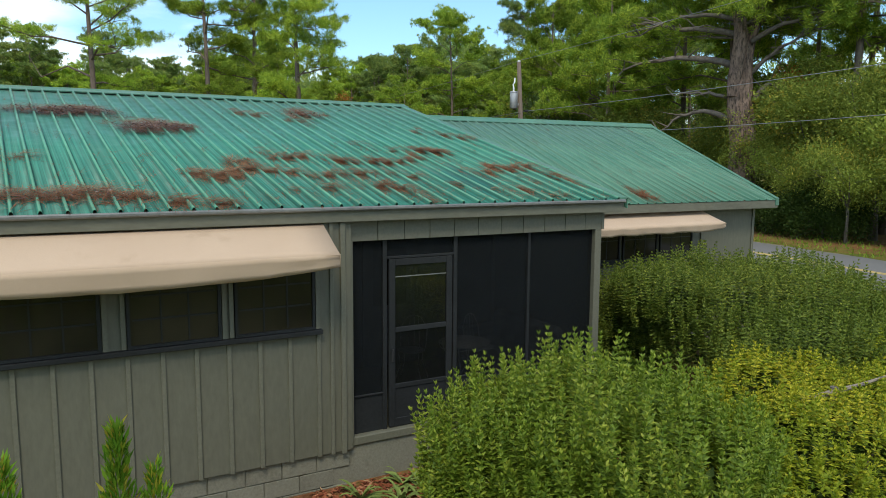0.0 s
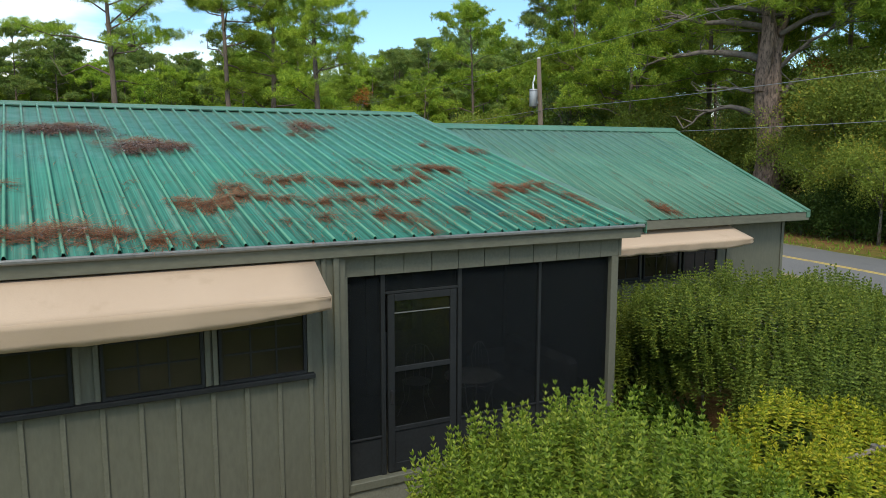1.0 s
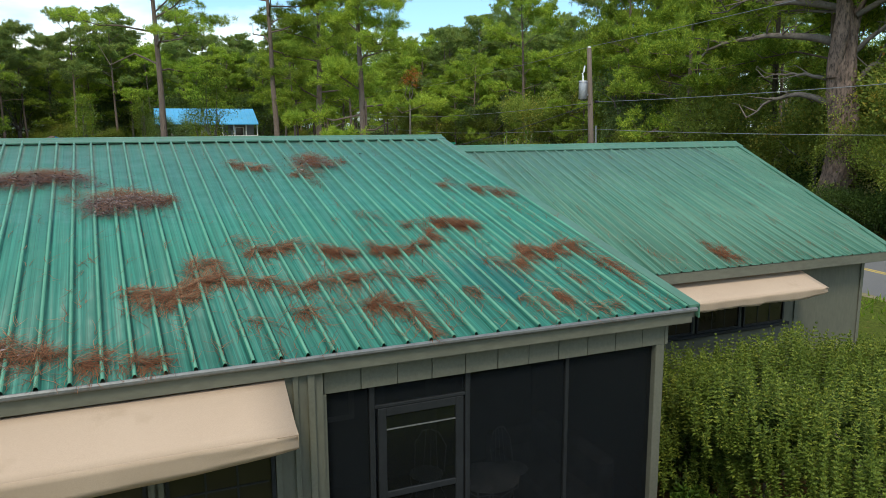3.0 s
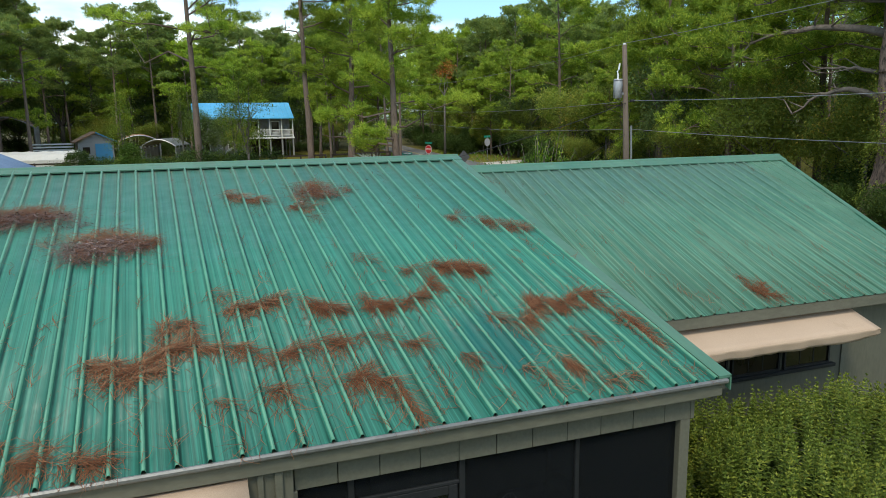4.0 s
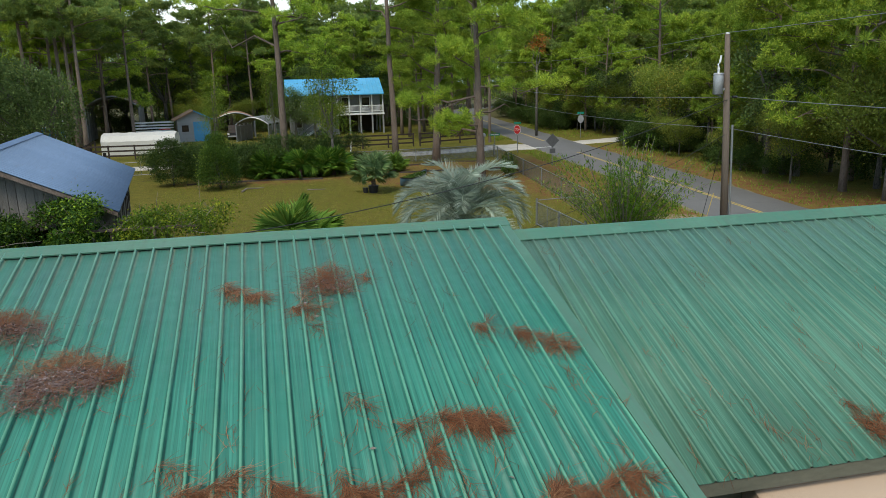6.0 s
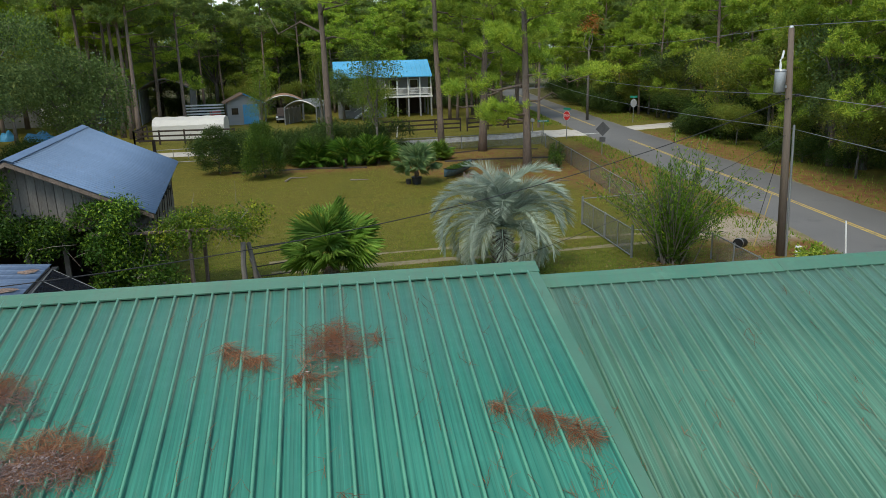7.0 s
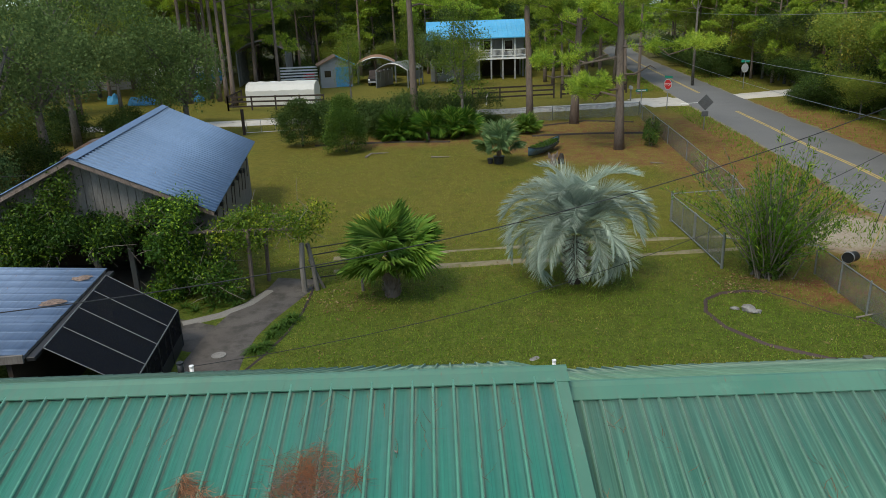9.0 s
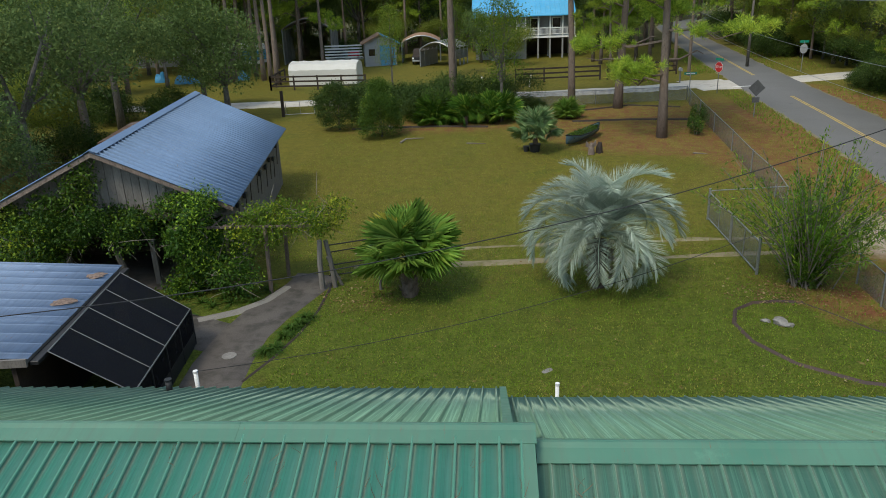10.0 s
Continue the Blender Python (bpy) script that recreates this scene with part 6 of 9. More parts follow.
link_run(FL, 1.15, fence)
link_run(FL2, 1.1, fence)
link_run(FR, 1.0, fence)
gate = thing("chain_link_gate", "grey pipe-framed chain-link double gate standing open", "gate")
for a, b in (((15.33, 29.9), (15.38, 32.8)), ((15.38, 32.9), (15.40, 35.7))):
    for z in (0.08, 1.12):
        bar("gate_rail", (*a, z), (*b, z), 0.026, GREY_METAL, gate)
    for p in (a, b):
        bar("gate_stile", (*p, 0.05), (*p, 1.16), 0.03, GREY_METAL, gate)
    m = ((a[0] + b[0]) / 2, (a[1] + b[1]) / 2)
    bar("gate_brace", (*m, 0.08), (*m, 1.12), 0.018, GREY_METAL, gate)
    part("mesh_panel", prism([a, b, (b[0] + 0.005, b[1]), (a[0] + 0.005, a[1])], "z", 0.09, 1.1), CHAIN, gate)
bar("gate_post", (15.33, 29.86, 0), (15.33, 29.86, 1.3), 0.05, GREY_METAL, gate)
bar("gate_post", (15.40, 35.75, 0), (15.40, 35.75, 1.3), 0.05, GREY_METAL, gate)
bar("gate_rail", (15.40, 35.75, 1.2), (18.6, 36.2, 1.2), 0.022, GREY_METAL, gate)
bar("gate_rail", (15.33, 29.9, 1.1), (18.1, 29.0, 1.0), 0.022, GREY_METAL, gate)

wire_f = thing("wire_fence", "weathered timber gatepost with black wires strung from it", "fence", (0, 0, 0))
part("gatepost", tube([(1.12, 28.95, -0.1), (1.10, 28.95, 0.9), (1.16, 28.95, 1.72)], (0.10, 0.09, 0.085), 8), OLDWOOD, wire_f)
part("gatepost", tube([(1.5, 29.15, -0.1), (1.42, 29.15, 0.9), (1.30, 29.15, 1.65)], (0.085, 0.08, 0.075), 8), OLDWOOD, wire_f)
part("brace", tube([(1.7, 29.3, 0.0), (1.32, 29.1, 1.1)], 0.05, 6), OLDWOOD, wire_f)
for z, s in ((1.45, 0.04), (1.2, 0.02), (0.75, 0.05), (0.4, 0.10)):
    part("wire", tube([(1.3, 29.2, z), (2.6, 29.9, z - s), (4.2, 30.7, z - s * 0.4)], 0.022, 5), BLACK, wire_f)
bar("post", (4.2, 30.7, 0), (4.2, 30.7, 1.3), 0.06, OLDWOOD, wire_f)
bar("post", (3.05, 28.9, 0), (3.05, 28.9, 0.75), 0.05, OLDWOOD, wire_f)


def board_fence(line, h, rails, label, mat):
    f = thing("board_fence", label, "fence")
    for a, b in zip(line, line[1:]):
        n = max(1, round(math.hypot(b[0] - a[0], b[1] - a[1]) / 2.4))
        for k in range(n + 1):
            p = lerp(a, b, k / n)
            part("post", box(p[0] - 0.07, p[0] + 0.07, p[1] - 0.07, p[1] + 0.07, 0, h + 0.08), mat, f)
        for r in range(rails):
            z = h * (0.3 + 0.68 * r / max(rails - 1, 1))
            d = Vector((b[0] - a[0], b[1] - a[1], 0)).normalized()
            w = Vector((-d.y, d.x, 0)) * 0.02
            q = prism([(a[0] + w.x, a[1] + w.y), (b[0] + w.x, b[1] + w.y), (b[0] - w.x, b[1] - w.y), (a[0] - w.x, a[1] - w.y)], "z", z - 0.08, z + 0.08)
            part("rail", q, mat, f)
    return f


board_fence([(9.2, 79.6), (17.5, 80.8)], 1.35, 3, "black-stained three-rail board fence", BLACKWOOD)
board_fence([(18.2, 80.6), (25.5, 83.4)], 1.35, 3, "black-stained three-rail board fence", BLACKWOOD)
board_fence([(-15.2, 79.6), (-5.5, 78.8)], 1.35, 3, "black-stained three-rail board fence", BLACKWOOD)
board_fence([(-15.6, 86.5), (-15.2, 79.6)], 1.35, 2, "black-stained board fence leading back", BLACKWOOD)
pg = thing("pipe_gate", "grey pipe gate beside a black post at the side road", "gate")
bar("post", (-9.6, 63.6, 0), (-9.6, 63.6, 2.0), 0.13, BLACKWOOD, pg)
for z in (0.15, 1.15):
    bar("rail", (-9.5, 63.7, z), (-5.0, 64.4, z), 0.025, GREY_METAL, pg)
for k in range(5):
    x = -9.4 + k * 1.1
    bar("upright", (x, 63.7 + 0.156 * k, 0.15), (x, 63.7 + 0.156 * k, 1.15), 0.02, GREY_METAL, pg)
for x, y in ((5.8, 74.6), (10.4, 74.9)):
    m = thing("marker_post", "leaning white marker post by the sand road", "post", (x, y + 2.2, 0))
    part("post", tube([(0, 0, 0), (0.12, 0, 1.1)], 0.07, 6), WHITE, m)

# ---------------------------------------------------------------- road signs
def sign_post(at, h, label, name="road_sign"):
    s = thing(name, label, "sign", at)
    part("post", box(-0.03, 0.03, -0.02, 0.02, -0.1, h), GREY_METAL, s)
    return s


def plate(owner, name, cx, cz, w, h, mat, y=-0.035, sides=4, turn=0.785):
    pts = [(cx + w / 2 * math.cos(turn + 6.28319 * k / sides) / math.cos(math.pi / sides) * (1 if sides != 4 else 1), cz + h / 2 * math.sin(turn + 6.28319 * k / sides) / math.cos(math.pi / sides)) for k in range(sides)]
    return part(name, prism(pts, "y", y - 0.006, y), mat, owner)


def word(owner, text, size, at, mat):
    c = bpy.data.curves.new("lettering", "FONT")
    c.body, c.size, c.align_x, c.align_y, c.extrude = text, size, "CENTER", "CENTER", 0.002
    ob = new("lettering", c)
    c.materials.append(mat)
    ob.parent = owner
    ob.matrix_basis = pose(*at, 90, 0, 0)
    return ob


stop = sign_post((25.55, 69.6, 0), 2.6, "red octagonal stop sign on a steel post")
stop.rotation_euler = (0, 0, radians(-62))
face = plate(stop, "plate", 0, 2.15, 0.78, 0.78, RED, -0.035, 8, 0.3927)
plate(stop, "rim", 0, 2.15, 0.84, 0.84, WHITE, -0.028, 8, 0.3927)
word(stop, "STOP", 0.27, (0, -0.046, 2.15), WHITE)
part("street_blade", box(-0.45, 0.45, -0.012, 0.012, 2.68, 2.86), SIGN_GREEN, stop, "green street name blade")
street = sign_post((22.9, 68.2, 0), 1.95, "street name sign on a short post")
part("street_blade", box(-0.5, 0.5, -0.012, 0.012, 1.78, 1.97), SIGN_GREEN, street, "green street name blade")
part("text_bar", box(-0.36, 0.36, -0.018, -0.012, 1.84, 1.91), WHITE, street)
diamond = sign_post((24.75, 58.3, 0), 2.4, "back of a diamond-shaped warning sign, bare grey metal")
plate(diamond, "plate", 0, 1.98, 0.80, 0.80, SIGNBACK, -0.03, 4, 0.0)
part("lower_plate", box(-0.24, 0.24, -0.05, -0.03, 1.0, 1.36), SIGNBACK, diamond)
far_sign = sign_post((37.6, 83.0, 0), 2.9, "round-backed sign with a green blade across the road")
plate(far_sign, "plate", 0, 2.15, 0.72, 0.9, ALU, -0.035, 10, 0.0)
part("street_blade", box(-0.42, 0.42, -0.012, 0.012, 2.72, 2.95), SIGN_GREEN, far_sign)
box_post = thing("mailbox", "pale post box by the sand road", "mailbox", (24.2, 76.6, 0))
part("post", box(-0.06, 0.06, -0.06, 0.06, 0, 1.1), OLDWOOD, box_post)
part("box", prism([(-0.13, 1.1), (0.13, 1.1), (0.13, 1.3), (0.07, 1.4), (-0.07, 1.4), (-0.13, 1.3)], "y", -0.3, 0.3), PALEWALL, box_post)

# ---------------------------------------------------------------- utility pole and wires
POLE = (20.75, 28.9)
pole = thing("utility_pole", "brown timber utility pole with a grey transformer can", "utility pole", (POLE[0], POLE[1], 0))
TOP = 8.27
part("pole", tube([(0.06, -0.05, -0.2), (-0.08, 0.0, 4.2), (-0.24, 0.1, TOP)], (0.155, 0.13, 0.095), 12), POLEWOOD, pole, smooth=True)
part("pole_cap", tube([(-0.24, 0.1, TOP), (-0.24, 0.1, TOP + 0.07)], 0.07, 10), WHITE, pole)
can = part("transformer", tube([(-0.54, 0.06, 6.05), (-0.53, 0.06, 6.07), (-0.53, 0.06, 6.76), (-0.53, 0.06, 6.80)], (0.165, 0.19, 0.19, 0.17), 18), ALU, pole, "pale grey transformer can", True)
part("lid", tube([(-0.53, 0.06, 6.80), (-0.53, 0.06, 6.86)], (0.205, 0.17), 18), ALU, can)
part("bushing", tube([(-0.57, 0.03, 6.86), (-0.57, 0.03, 7.0), (-0.59, 0.03, 7.15)], (0.035, 0.045, 0.02), 8), WHITE, can)
part("fuse", tube([(-0.58, 0.08, 7.15), (-0.50, 0.08, 7.25), (-0.46, 0.08, 7.5)], (0.045, 0.04, 0.035), 7), WHITE, pole)
part("bracket", box(-0.40, -0.15, 0.02, 0.10, 6.2, 6.3), GREY_METAL, pole)
part("conduit", tube([(0.2, -0.18, 0), (0.06, -0.14, 4.9)], 0.045, 8), GREY_METAL, pole, "grey cable conduit")
part("insulator", tube([(0.0, -0.12, 5.95), (0.18, -0.12, 5.95)], 0.05, 8), BLACK, pole)


def span(name, label, a, b, sag, r, metal=None, n=16):
    pts = [Vector(lerp(a, b, k / n)) - Vector((0, 0, sag * 4 * (k / n) * (1 - k / n))) for k in range(n + 1)]
    t = thing(name, label, "cable")
    part("wire", tube(pts, r, 5), metal or BLACK, t)


PN, PS = (26.3, 81.7), (13.0, -18.0)
for z, r, dx in ((TOP + 0.06, 0.009, -0.24), (5.95, 0.011, 0.16), (4.75, 0.010, 0.1)):
    span("power_line", "overhead line strung between utility poles", (POLE[0] + dx, POLE[1], z), (PN[0], PN[1], z + 0.4), 0.5, r, GREY_METAL)
    span("power_line", "overhead line strung between utility poles", (POLE[0] + dx, POLE[1], z), (PS[0], PS[1], z + 0.9), 0.45, r, GREY_METAL)
span("service_cable", "thick black service cable across the yard", (POLE[0], POLE[1], 5.9), (-4.1, 20.7, 2.95), 0.92, 0.014)
span("service_cable", "thin dark cable slung low over the lawn", (POLE[0], POLE[1], 4.6), (-0.2, 21.75, 1.05), 1.05, 0.009)
span("guy_wire", "thin guy wire of the utility pole", (POLE[0] + 0.1, POLE[1], 5.6), (22.3, 33.0, 0.0), 0.0, 0.012)
guard = thing("guy_guard", "thin yellow plastic guy-wire guard", "guy guard")
part("tube", tube([(22.6, 32.5, 1.6), (21.7, 31.5, 0.8), (20.6, 30.3, 0.0)], 0.018, 6), YELLOW, guard)
pole_n = thing("utility_pole", "distant brown timber utility pole", "utility pole", (PN[0], PN[1], 0))
part("pole", tube([(0, 0, -0.2), (0, 0, 9.2)], (0.17, 0.11), 10), POLEWOOD, pole_n)
marker = thing("marker_stake", "leaning white roadside stake", "post", (22.6, 27.6, 0))
part("stake", tube([(0, 0, 0), (-0.1, 0.1, 1.5)], 0.03, 6), WHITE, marker)
culvert = thing("drain_pipe", "black corrugated pipe end by the fence", "pipe", (19.3, 29.1, 0.55))
part("pipe", tube([(-0.15, -0.1, 0), (0.3, 0.3, -0.1)], 0.17, 16, cap=False), BLACK, culvert)
part("rim", tube([(-0.17, -0.12, 0), (-0.13, -0.08, 0)], (0.18, 0.18), 16), BLACK, culvert)
part("collar", tube([(-0.19, -0.14, 0.0), (-0.11, -0.06, 0)], (0.195, 0.195), 16, cap=False), ALU, culvert)

# ---------------------------------------------------------------- yard ornaments
canoe = thing("canoe_planter", "old dark blue canoe planted with green weeds", "planter", (12.35, 51.8, 0), 58)
b = bmesh.new()
rows = []
for k in range(13):
    u = k / 12 * 2 - 1
    w, keel, gun = 0.48 * (1 - abs(u) ** 2.6) + 0.015, 0.06 + 0.16 * abs(u) ** 3, 0.52 + 0.22 * abs(u) ** 2.5
    rows.append([b.verts.new((2.35 * u, w * s, keel + (gun - keel) * abs(s) ** 1.6)) for s in (-1, -0.75, -0.4, 0, 0.4, 0.75, 1)])
for p, q in zip(rows, rows[1:]):
    for k in range(6):
        b.faces.new((p[k], p[k + 1], q[k + 1], q[k]))
CANOE = surface("faded_blue_hull", (0.05, 0.10, 0.13), (0.09, 0.16, 0.19), 1.5, 20, 0.5, stain=(0.16, 0.18, 0.17), stain_at=0.56)
hull = part("hull", b, CANOE, canoe, smooth=True)
s = hull.modifiers.new("thick", "SOLIDIFY")
s.thickness = 0.03
for s in (-1, 1):
    part("gunwale", tube([(2.35 * u, s * (0.48 * (1 - abs(u) ** 2.6) + 0.015), 0.53 + 0.22 * abs(u) ** 2.5) for u in (-1, -0.8, -0.5, 0, 0.5, 0.8, 1)], 0.03, 6), DARK_METAL, canoe)
rnd = np.random.default_rng(66)
n = 900
u = rnd.uniform(-0.85, 0.85, n)
p = np.stack([2.3 * u, rnd.uniform(-0.4, 0.4, n) * (1 - np.abs(u) ** 2.6), 0.42 + rnd.random(n) * 0.2], 1)
tagged(link_mesh("weed_growth", from_arrays("weed_growth", *leaves(p, rnd.normal(0, 0.6, (n, 3)) + (0, 0, 0.8), 0.14, 0.06, 0.2, rnd)), VINE, canoe), kind="stuff")


def yard_statue(at, turn, label):
    b = bmesh.new()
    tube([(0, 0, 0), (0, 0, 0.3), (0, 0, 0.42), (0, 0, 0.58), (0, 0, 0.68)], (0.2, 0.17, 0.12, 0.11, 0.03), 10, b)
    for s in (-1, 1):
        prism([(0.05 * s, 0.3), (0.34 * s, 0.48), (0.30 * s, 0.8), (0.1 * s, 0.55)], "y", 0.03, 0.07, b)
    o = part("yard_statue", b, BARK)
    o.matrix_basis = pose(*at, 0, 0, turn)
    tagged(o, label, "statue")


yard_statue((12.35, 48.0, 0), 20, "small weathered winged garden figure on the lawn")
b = bmesh.new()
tube([(0, 0, 0), (0, 0, 0.35), (0.02, 0, 0.62)], (0.2, 0.18, 0.1), 9, b)
o = part("yard_statue", b, BLACKWOOD)
o.matrix_basis = pose(12.85, 48.3, 0)
tagged(o, "dark stump-like garden figure on the lawn", "statue")


# ---------------------------------------------------------------- far buildings
def gable_roof(owner, x0, x1, y0, y1, z_e, z_r, over, mat):
    """A roof with its ridge along x and ribbed sheets on both slopes."""
    ym = (y0 + y1) / 2
    for y_e in (y0 - over, y1 + over):
        r = part("roof", slab([(x0 - over, ym, z_r), (x1 + over, ym, z_r), (x1 + over, y_e, z_e), (x0 - over, y_e, z_e)], 0.12), mat, owner)
        n = int((x1 - x0 + 2 * over) / 0.6)
        q = bmesh.new()
        for k in range(n + 1):
            x = x0 - over + (x1 - x0 + 2 * over) * k / n
            s = -1 if y_e < ym else 1
            a, c = Vector((x, ym, z_r + 0.005)), Vector((x, y_e, z_e + 0.005))
            tube([a, c], 0.022, 4, q)
        tagged(part("seam", q, mat, r), kind="stuff")


def sash(owner, x, y, z, w, h):
    o = part("window", box(x, x + w, y - 0.05, y - 0.01, z, z + h), WHITE, owner)
    part("pane", box(x + 0.09, x + w - 0.09, y - 0.06, y - 0.048, z + 0.09, z + h - 0.09), GLASS, o)


h2 = thing("stilt_house", "pale grey two-storey stilt house with sky-blue metal roof", "house", (0, 0, 0))
part("wall", box(4.9, 11.2, 104.0, 112.0, 0.0, 5.4), PALEWALL, h2, "pale grey lap siding")
part("wall", box(11.2, 17.4, 106.2, 112.0, 2.75, 5.5), PALEWALL, h2)
part("deck", box(11.2, 17.7, 103.8, 112.0, 2.55, 2.75), WHITE, h2)
gable_roof(h2, 5.0, 17.1, 103.8, 112.0, 5.35, 7.45, 0.5, SKYBLUE_ROOF)
for x in (11.3, 12.9, 14.4, 16.0, 17.5):
    part("stilt", box(x - 0.10, x + 0.10, 103.9, 104.1, 0, 2.55), PALEWALL, h2)
    part("porch_post", box(x - 0.07, x + 0.07, 103.9, 104.05, 2.75, 5.45), WHITE, h2)
for y in (107.0, 110.5):
    for x in (11.4, 14.4, 17.4):
        part("stilt", box(x - 0.10, x + 0.10, y - 0.10, y + 0.10, 0, 2.55), PALEWALL, h2)
for z in (2.95, 3.72):
    part("rail", box(11.3, 17.6, 103.92, 104.0, z, z + 0.09), WHITE, h2)
for k in range(42):
    x = 11.4 + k * 0.148
    part("baluster", box(x, x + 0.04, 103.94, 103.98, 2.95, 3.75), WHITE, h2)
part("stair_stringer", prism([(6.9, 0.0), (7.3, 0.0), (11.5, 2.75), (11.1, 2.75)], "y", 102.9, 103.05), WHITE, h2)
part("stair_stringer", prism([(6.9, 0.0), (7.3, 0.0), (11.5, 2.75), (11.1, 2.75)], "y", 103.8, 103.95), WHITE, h2)
part("stair_rail", prism([(6.9, 0.9), (7.0, 0.9), (11.3, 3.7), (11.2, 3.7)], "y", 102.9, 103.0), WHITE, h2)
for k in range(13):
    part("tread", box(7.05 + k * 0.325, 7.35 + k * 0.325, 103.05, 103.8, 0.19 + k * 0.2, 0.23 + k * 0.2), WHITE, h2)
for x, z in ((5.5, 3.5), (7.3, 3.5), (9.3, 3.5), (5.6, 1.0), (8.8, 1.0)):
    sash(h2, x, 104.0, z, 0.9, 1.35)
for x in (12.0, 14.8):
    sash(h2, x, 106.2, 3.3, 1.2, 1.6)
part("under_wall", box(11.6, 17.2, 109.9, 110.0, 0, 2.5), BLACKWOOD, h2)

shed = thing("shed", "grey board shed with blue door and small gable roof", "shed", (-7.0, 100.5, 0), 12)
part("wall", box(-2.0, 2.0, 0, 3.5, 0, 2.8), PALEWALL, shed)
for s in (-1, 1):
    part("roof", prism([(0, 3.8), (2.4 * s, 2.65), (2.4 * s, 2.77), (0, 3.95)], "y", -0.4, 3.8), BLUEDOOR if s > 0 else RUST, shed)
part("gable", prism([(-2.0, 2.8), (2.0, 2.8), (0, 3.8)], "y", 0.0, 0.1), PALEWALL, shed)
part("door", box(-0.1, 1.8, -0.06, 0.0, 0.05, 2.5), BLUEDOOR, shed, "wide sky-blue shed door")
part("window", box(-1.5, -0.7, -0.04, 0.0, 1.3, 2.1), GLASS, shed)


def arch_shelter(at, turn, w, ln, h, leg, label, roof_mat, frame_mat):
    """An open shelter: arched ribs on legs, a curved sheet roof."""
    t = thing("carport", label, "carport", at, turn)
    arc = [(-w / 2, leg)] + [(-w / 2 + w * k / 8, leg + (h - leg) * math.sin(math.pi * (0.12 + 0.76 * k / 8)) - (h - leg) * 0.37 + 0.3) for k in range(9)] + [(w / 2, leg)]
    top = arc[1:-1]
    part("roof", prism(top + [(x, z - 0.08) for x, z in reversed(top)], "y", 0, ln), roof_mat, t)
    for k in range(5):
        y = ln * k / 4
        part("rib", tube([(-w / 2, y, 0)] + [(x, y, z - 0.1) for x, z in top] + [(w / 2, y, 0)], 0.09, 6), frame_mat, t)
    for s in (-1, 1):
        part("side_sheet", box(s * w / 2 - 0.03, s * w / 2 + 0.03, 0, ln, 0.8 if s > 0 else 0.0, leg), GREY_METAL, t)
    return t


arch_shelter((-17.6, 106.0, 0), 6, 6.4, 9.0, 6.4, 4.3, "tall open metal carport with rusting arched roof", RUST, GREY_METAL)
arch_shelter((-2.2, 104.0, 0), 4, 5.0, 6.0, 3.6, 2.3, "low metal carport with rust-brown roof", RUST, GREY_METAL)
arch_shelter((0.2, 97.0, 0), -20, 4.2, 5.0, 3.2, 1.9, "low tin lean-to beside the carport", GREY_METAL, GREY_METAL)

tent = thing("tarp_shelter", "long white tarpaulin shelter on a low frame", "tent", (-10.6, 84.6, 0), -2)
sec = [(-3.4, 0), (-3.4, 1.75), (-3.25, 2.1)]
b = bmesh.new()
rnd = np.random.default_rng(68)
prev = None
for k in range(12):
    x = -3.6 + 7.2 * k / 11
    row = [b.verts.new((x, y, z - 0.05 * (k % 2) * (z > 1) + rnd.normal(0, 0.012))) for y, z in ((-1.6, 0), (-1.6, 1.55), (-1.2, 2.1), (0, 2.35), (1.2, 2.1), (1.6, 1.55), (1.6, 0))]
    if prev:
        for i in range(6):
            b.faces.new((prev[i], prev[i + 1], row[i + 1], row[i]))
    else:
        b.faces.new(row)
    prev = row
b.faces.new(prev[::-1])
part("cover", b, TENTCLOTH, tent)


def pickup(at, turn, paint, label):
    """A pickup truck: body with bed, cab with glazing, wheels."""
    t = thing("pickup_truck", label, "truck", at, turn)
    part("body", prism([(-2.6, 0.5), (2.6, 0.5), (2.65, 0.95), (2.5, 1.05), (1.2, 1.1), (-2.6, 1.1)], "y", -0.95, 0.95), paint, t)
    part("cab", prism([(-0.9, 1.1), (1.3, 1.1), (0.75, 1.78), (-0.75, 1.8)], "y", -0.85, 0.85), paint, t)
    part("window", prism([(-0.78, 1.15), (1.12, 1.15), (0.68, 1.68), (-0.68, 1.7)], "y", -0.87, 0.87), GLASS, t)
    part("grille", box(2.6, 2.68, -0.7, 0.7, 0.62, 0.95), BLACK, t)
    part("bumper", box(2.62, 2.78, -0.92, 0.92, 0.42, 0.6, bevel=0.02), ALU, t)
    for s in (-1, 1):
        part("headlight", box(2.6, 2.69, s * 0.82 - 0.12, s * 0.82 + 0.12, 0.72, 0.92), WHITE, t)
        for x in (-1.65, 1.7):
            w = part("wheel", tube([(x, s * 0.97, 0.38), (x, s * 0.75, 0.38)], 0.38, 14), BLACK, t)
            part("rim", tube([(x, s * 0.98, 0.38), (x, s * 0.96, 0.38)], 0.2, 10), ALU, w)


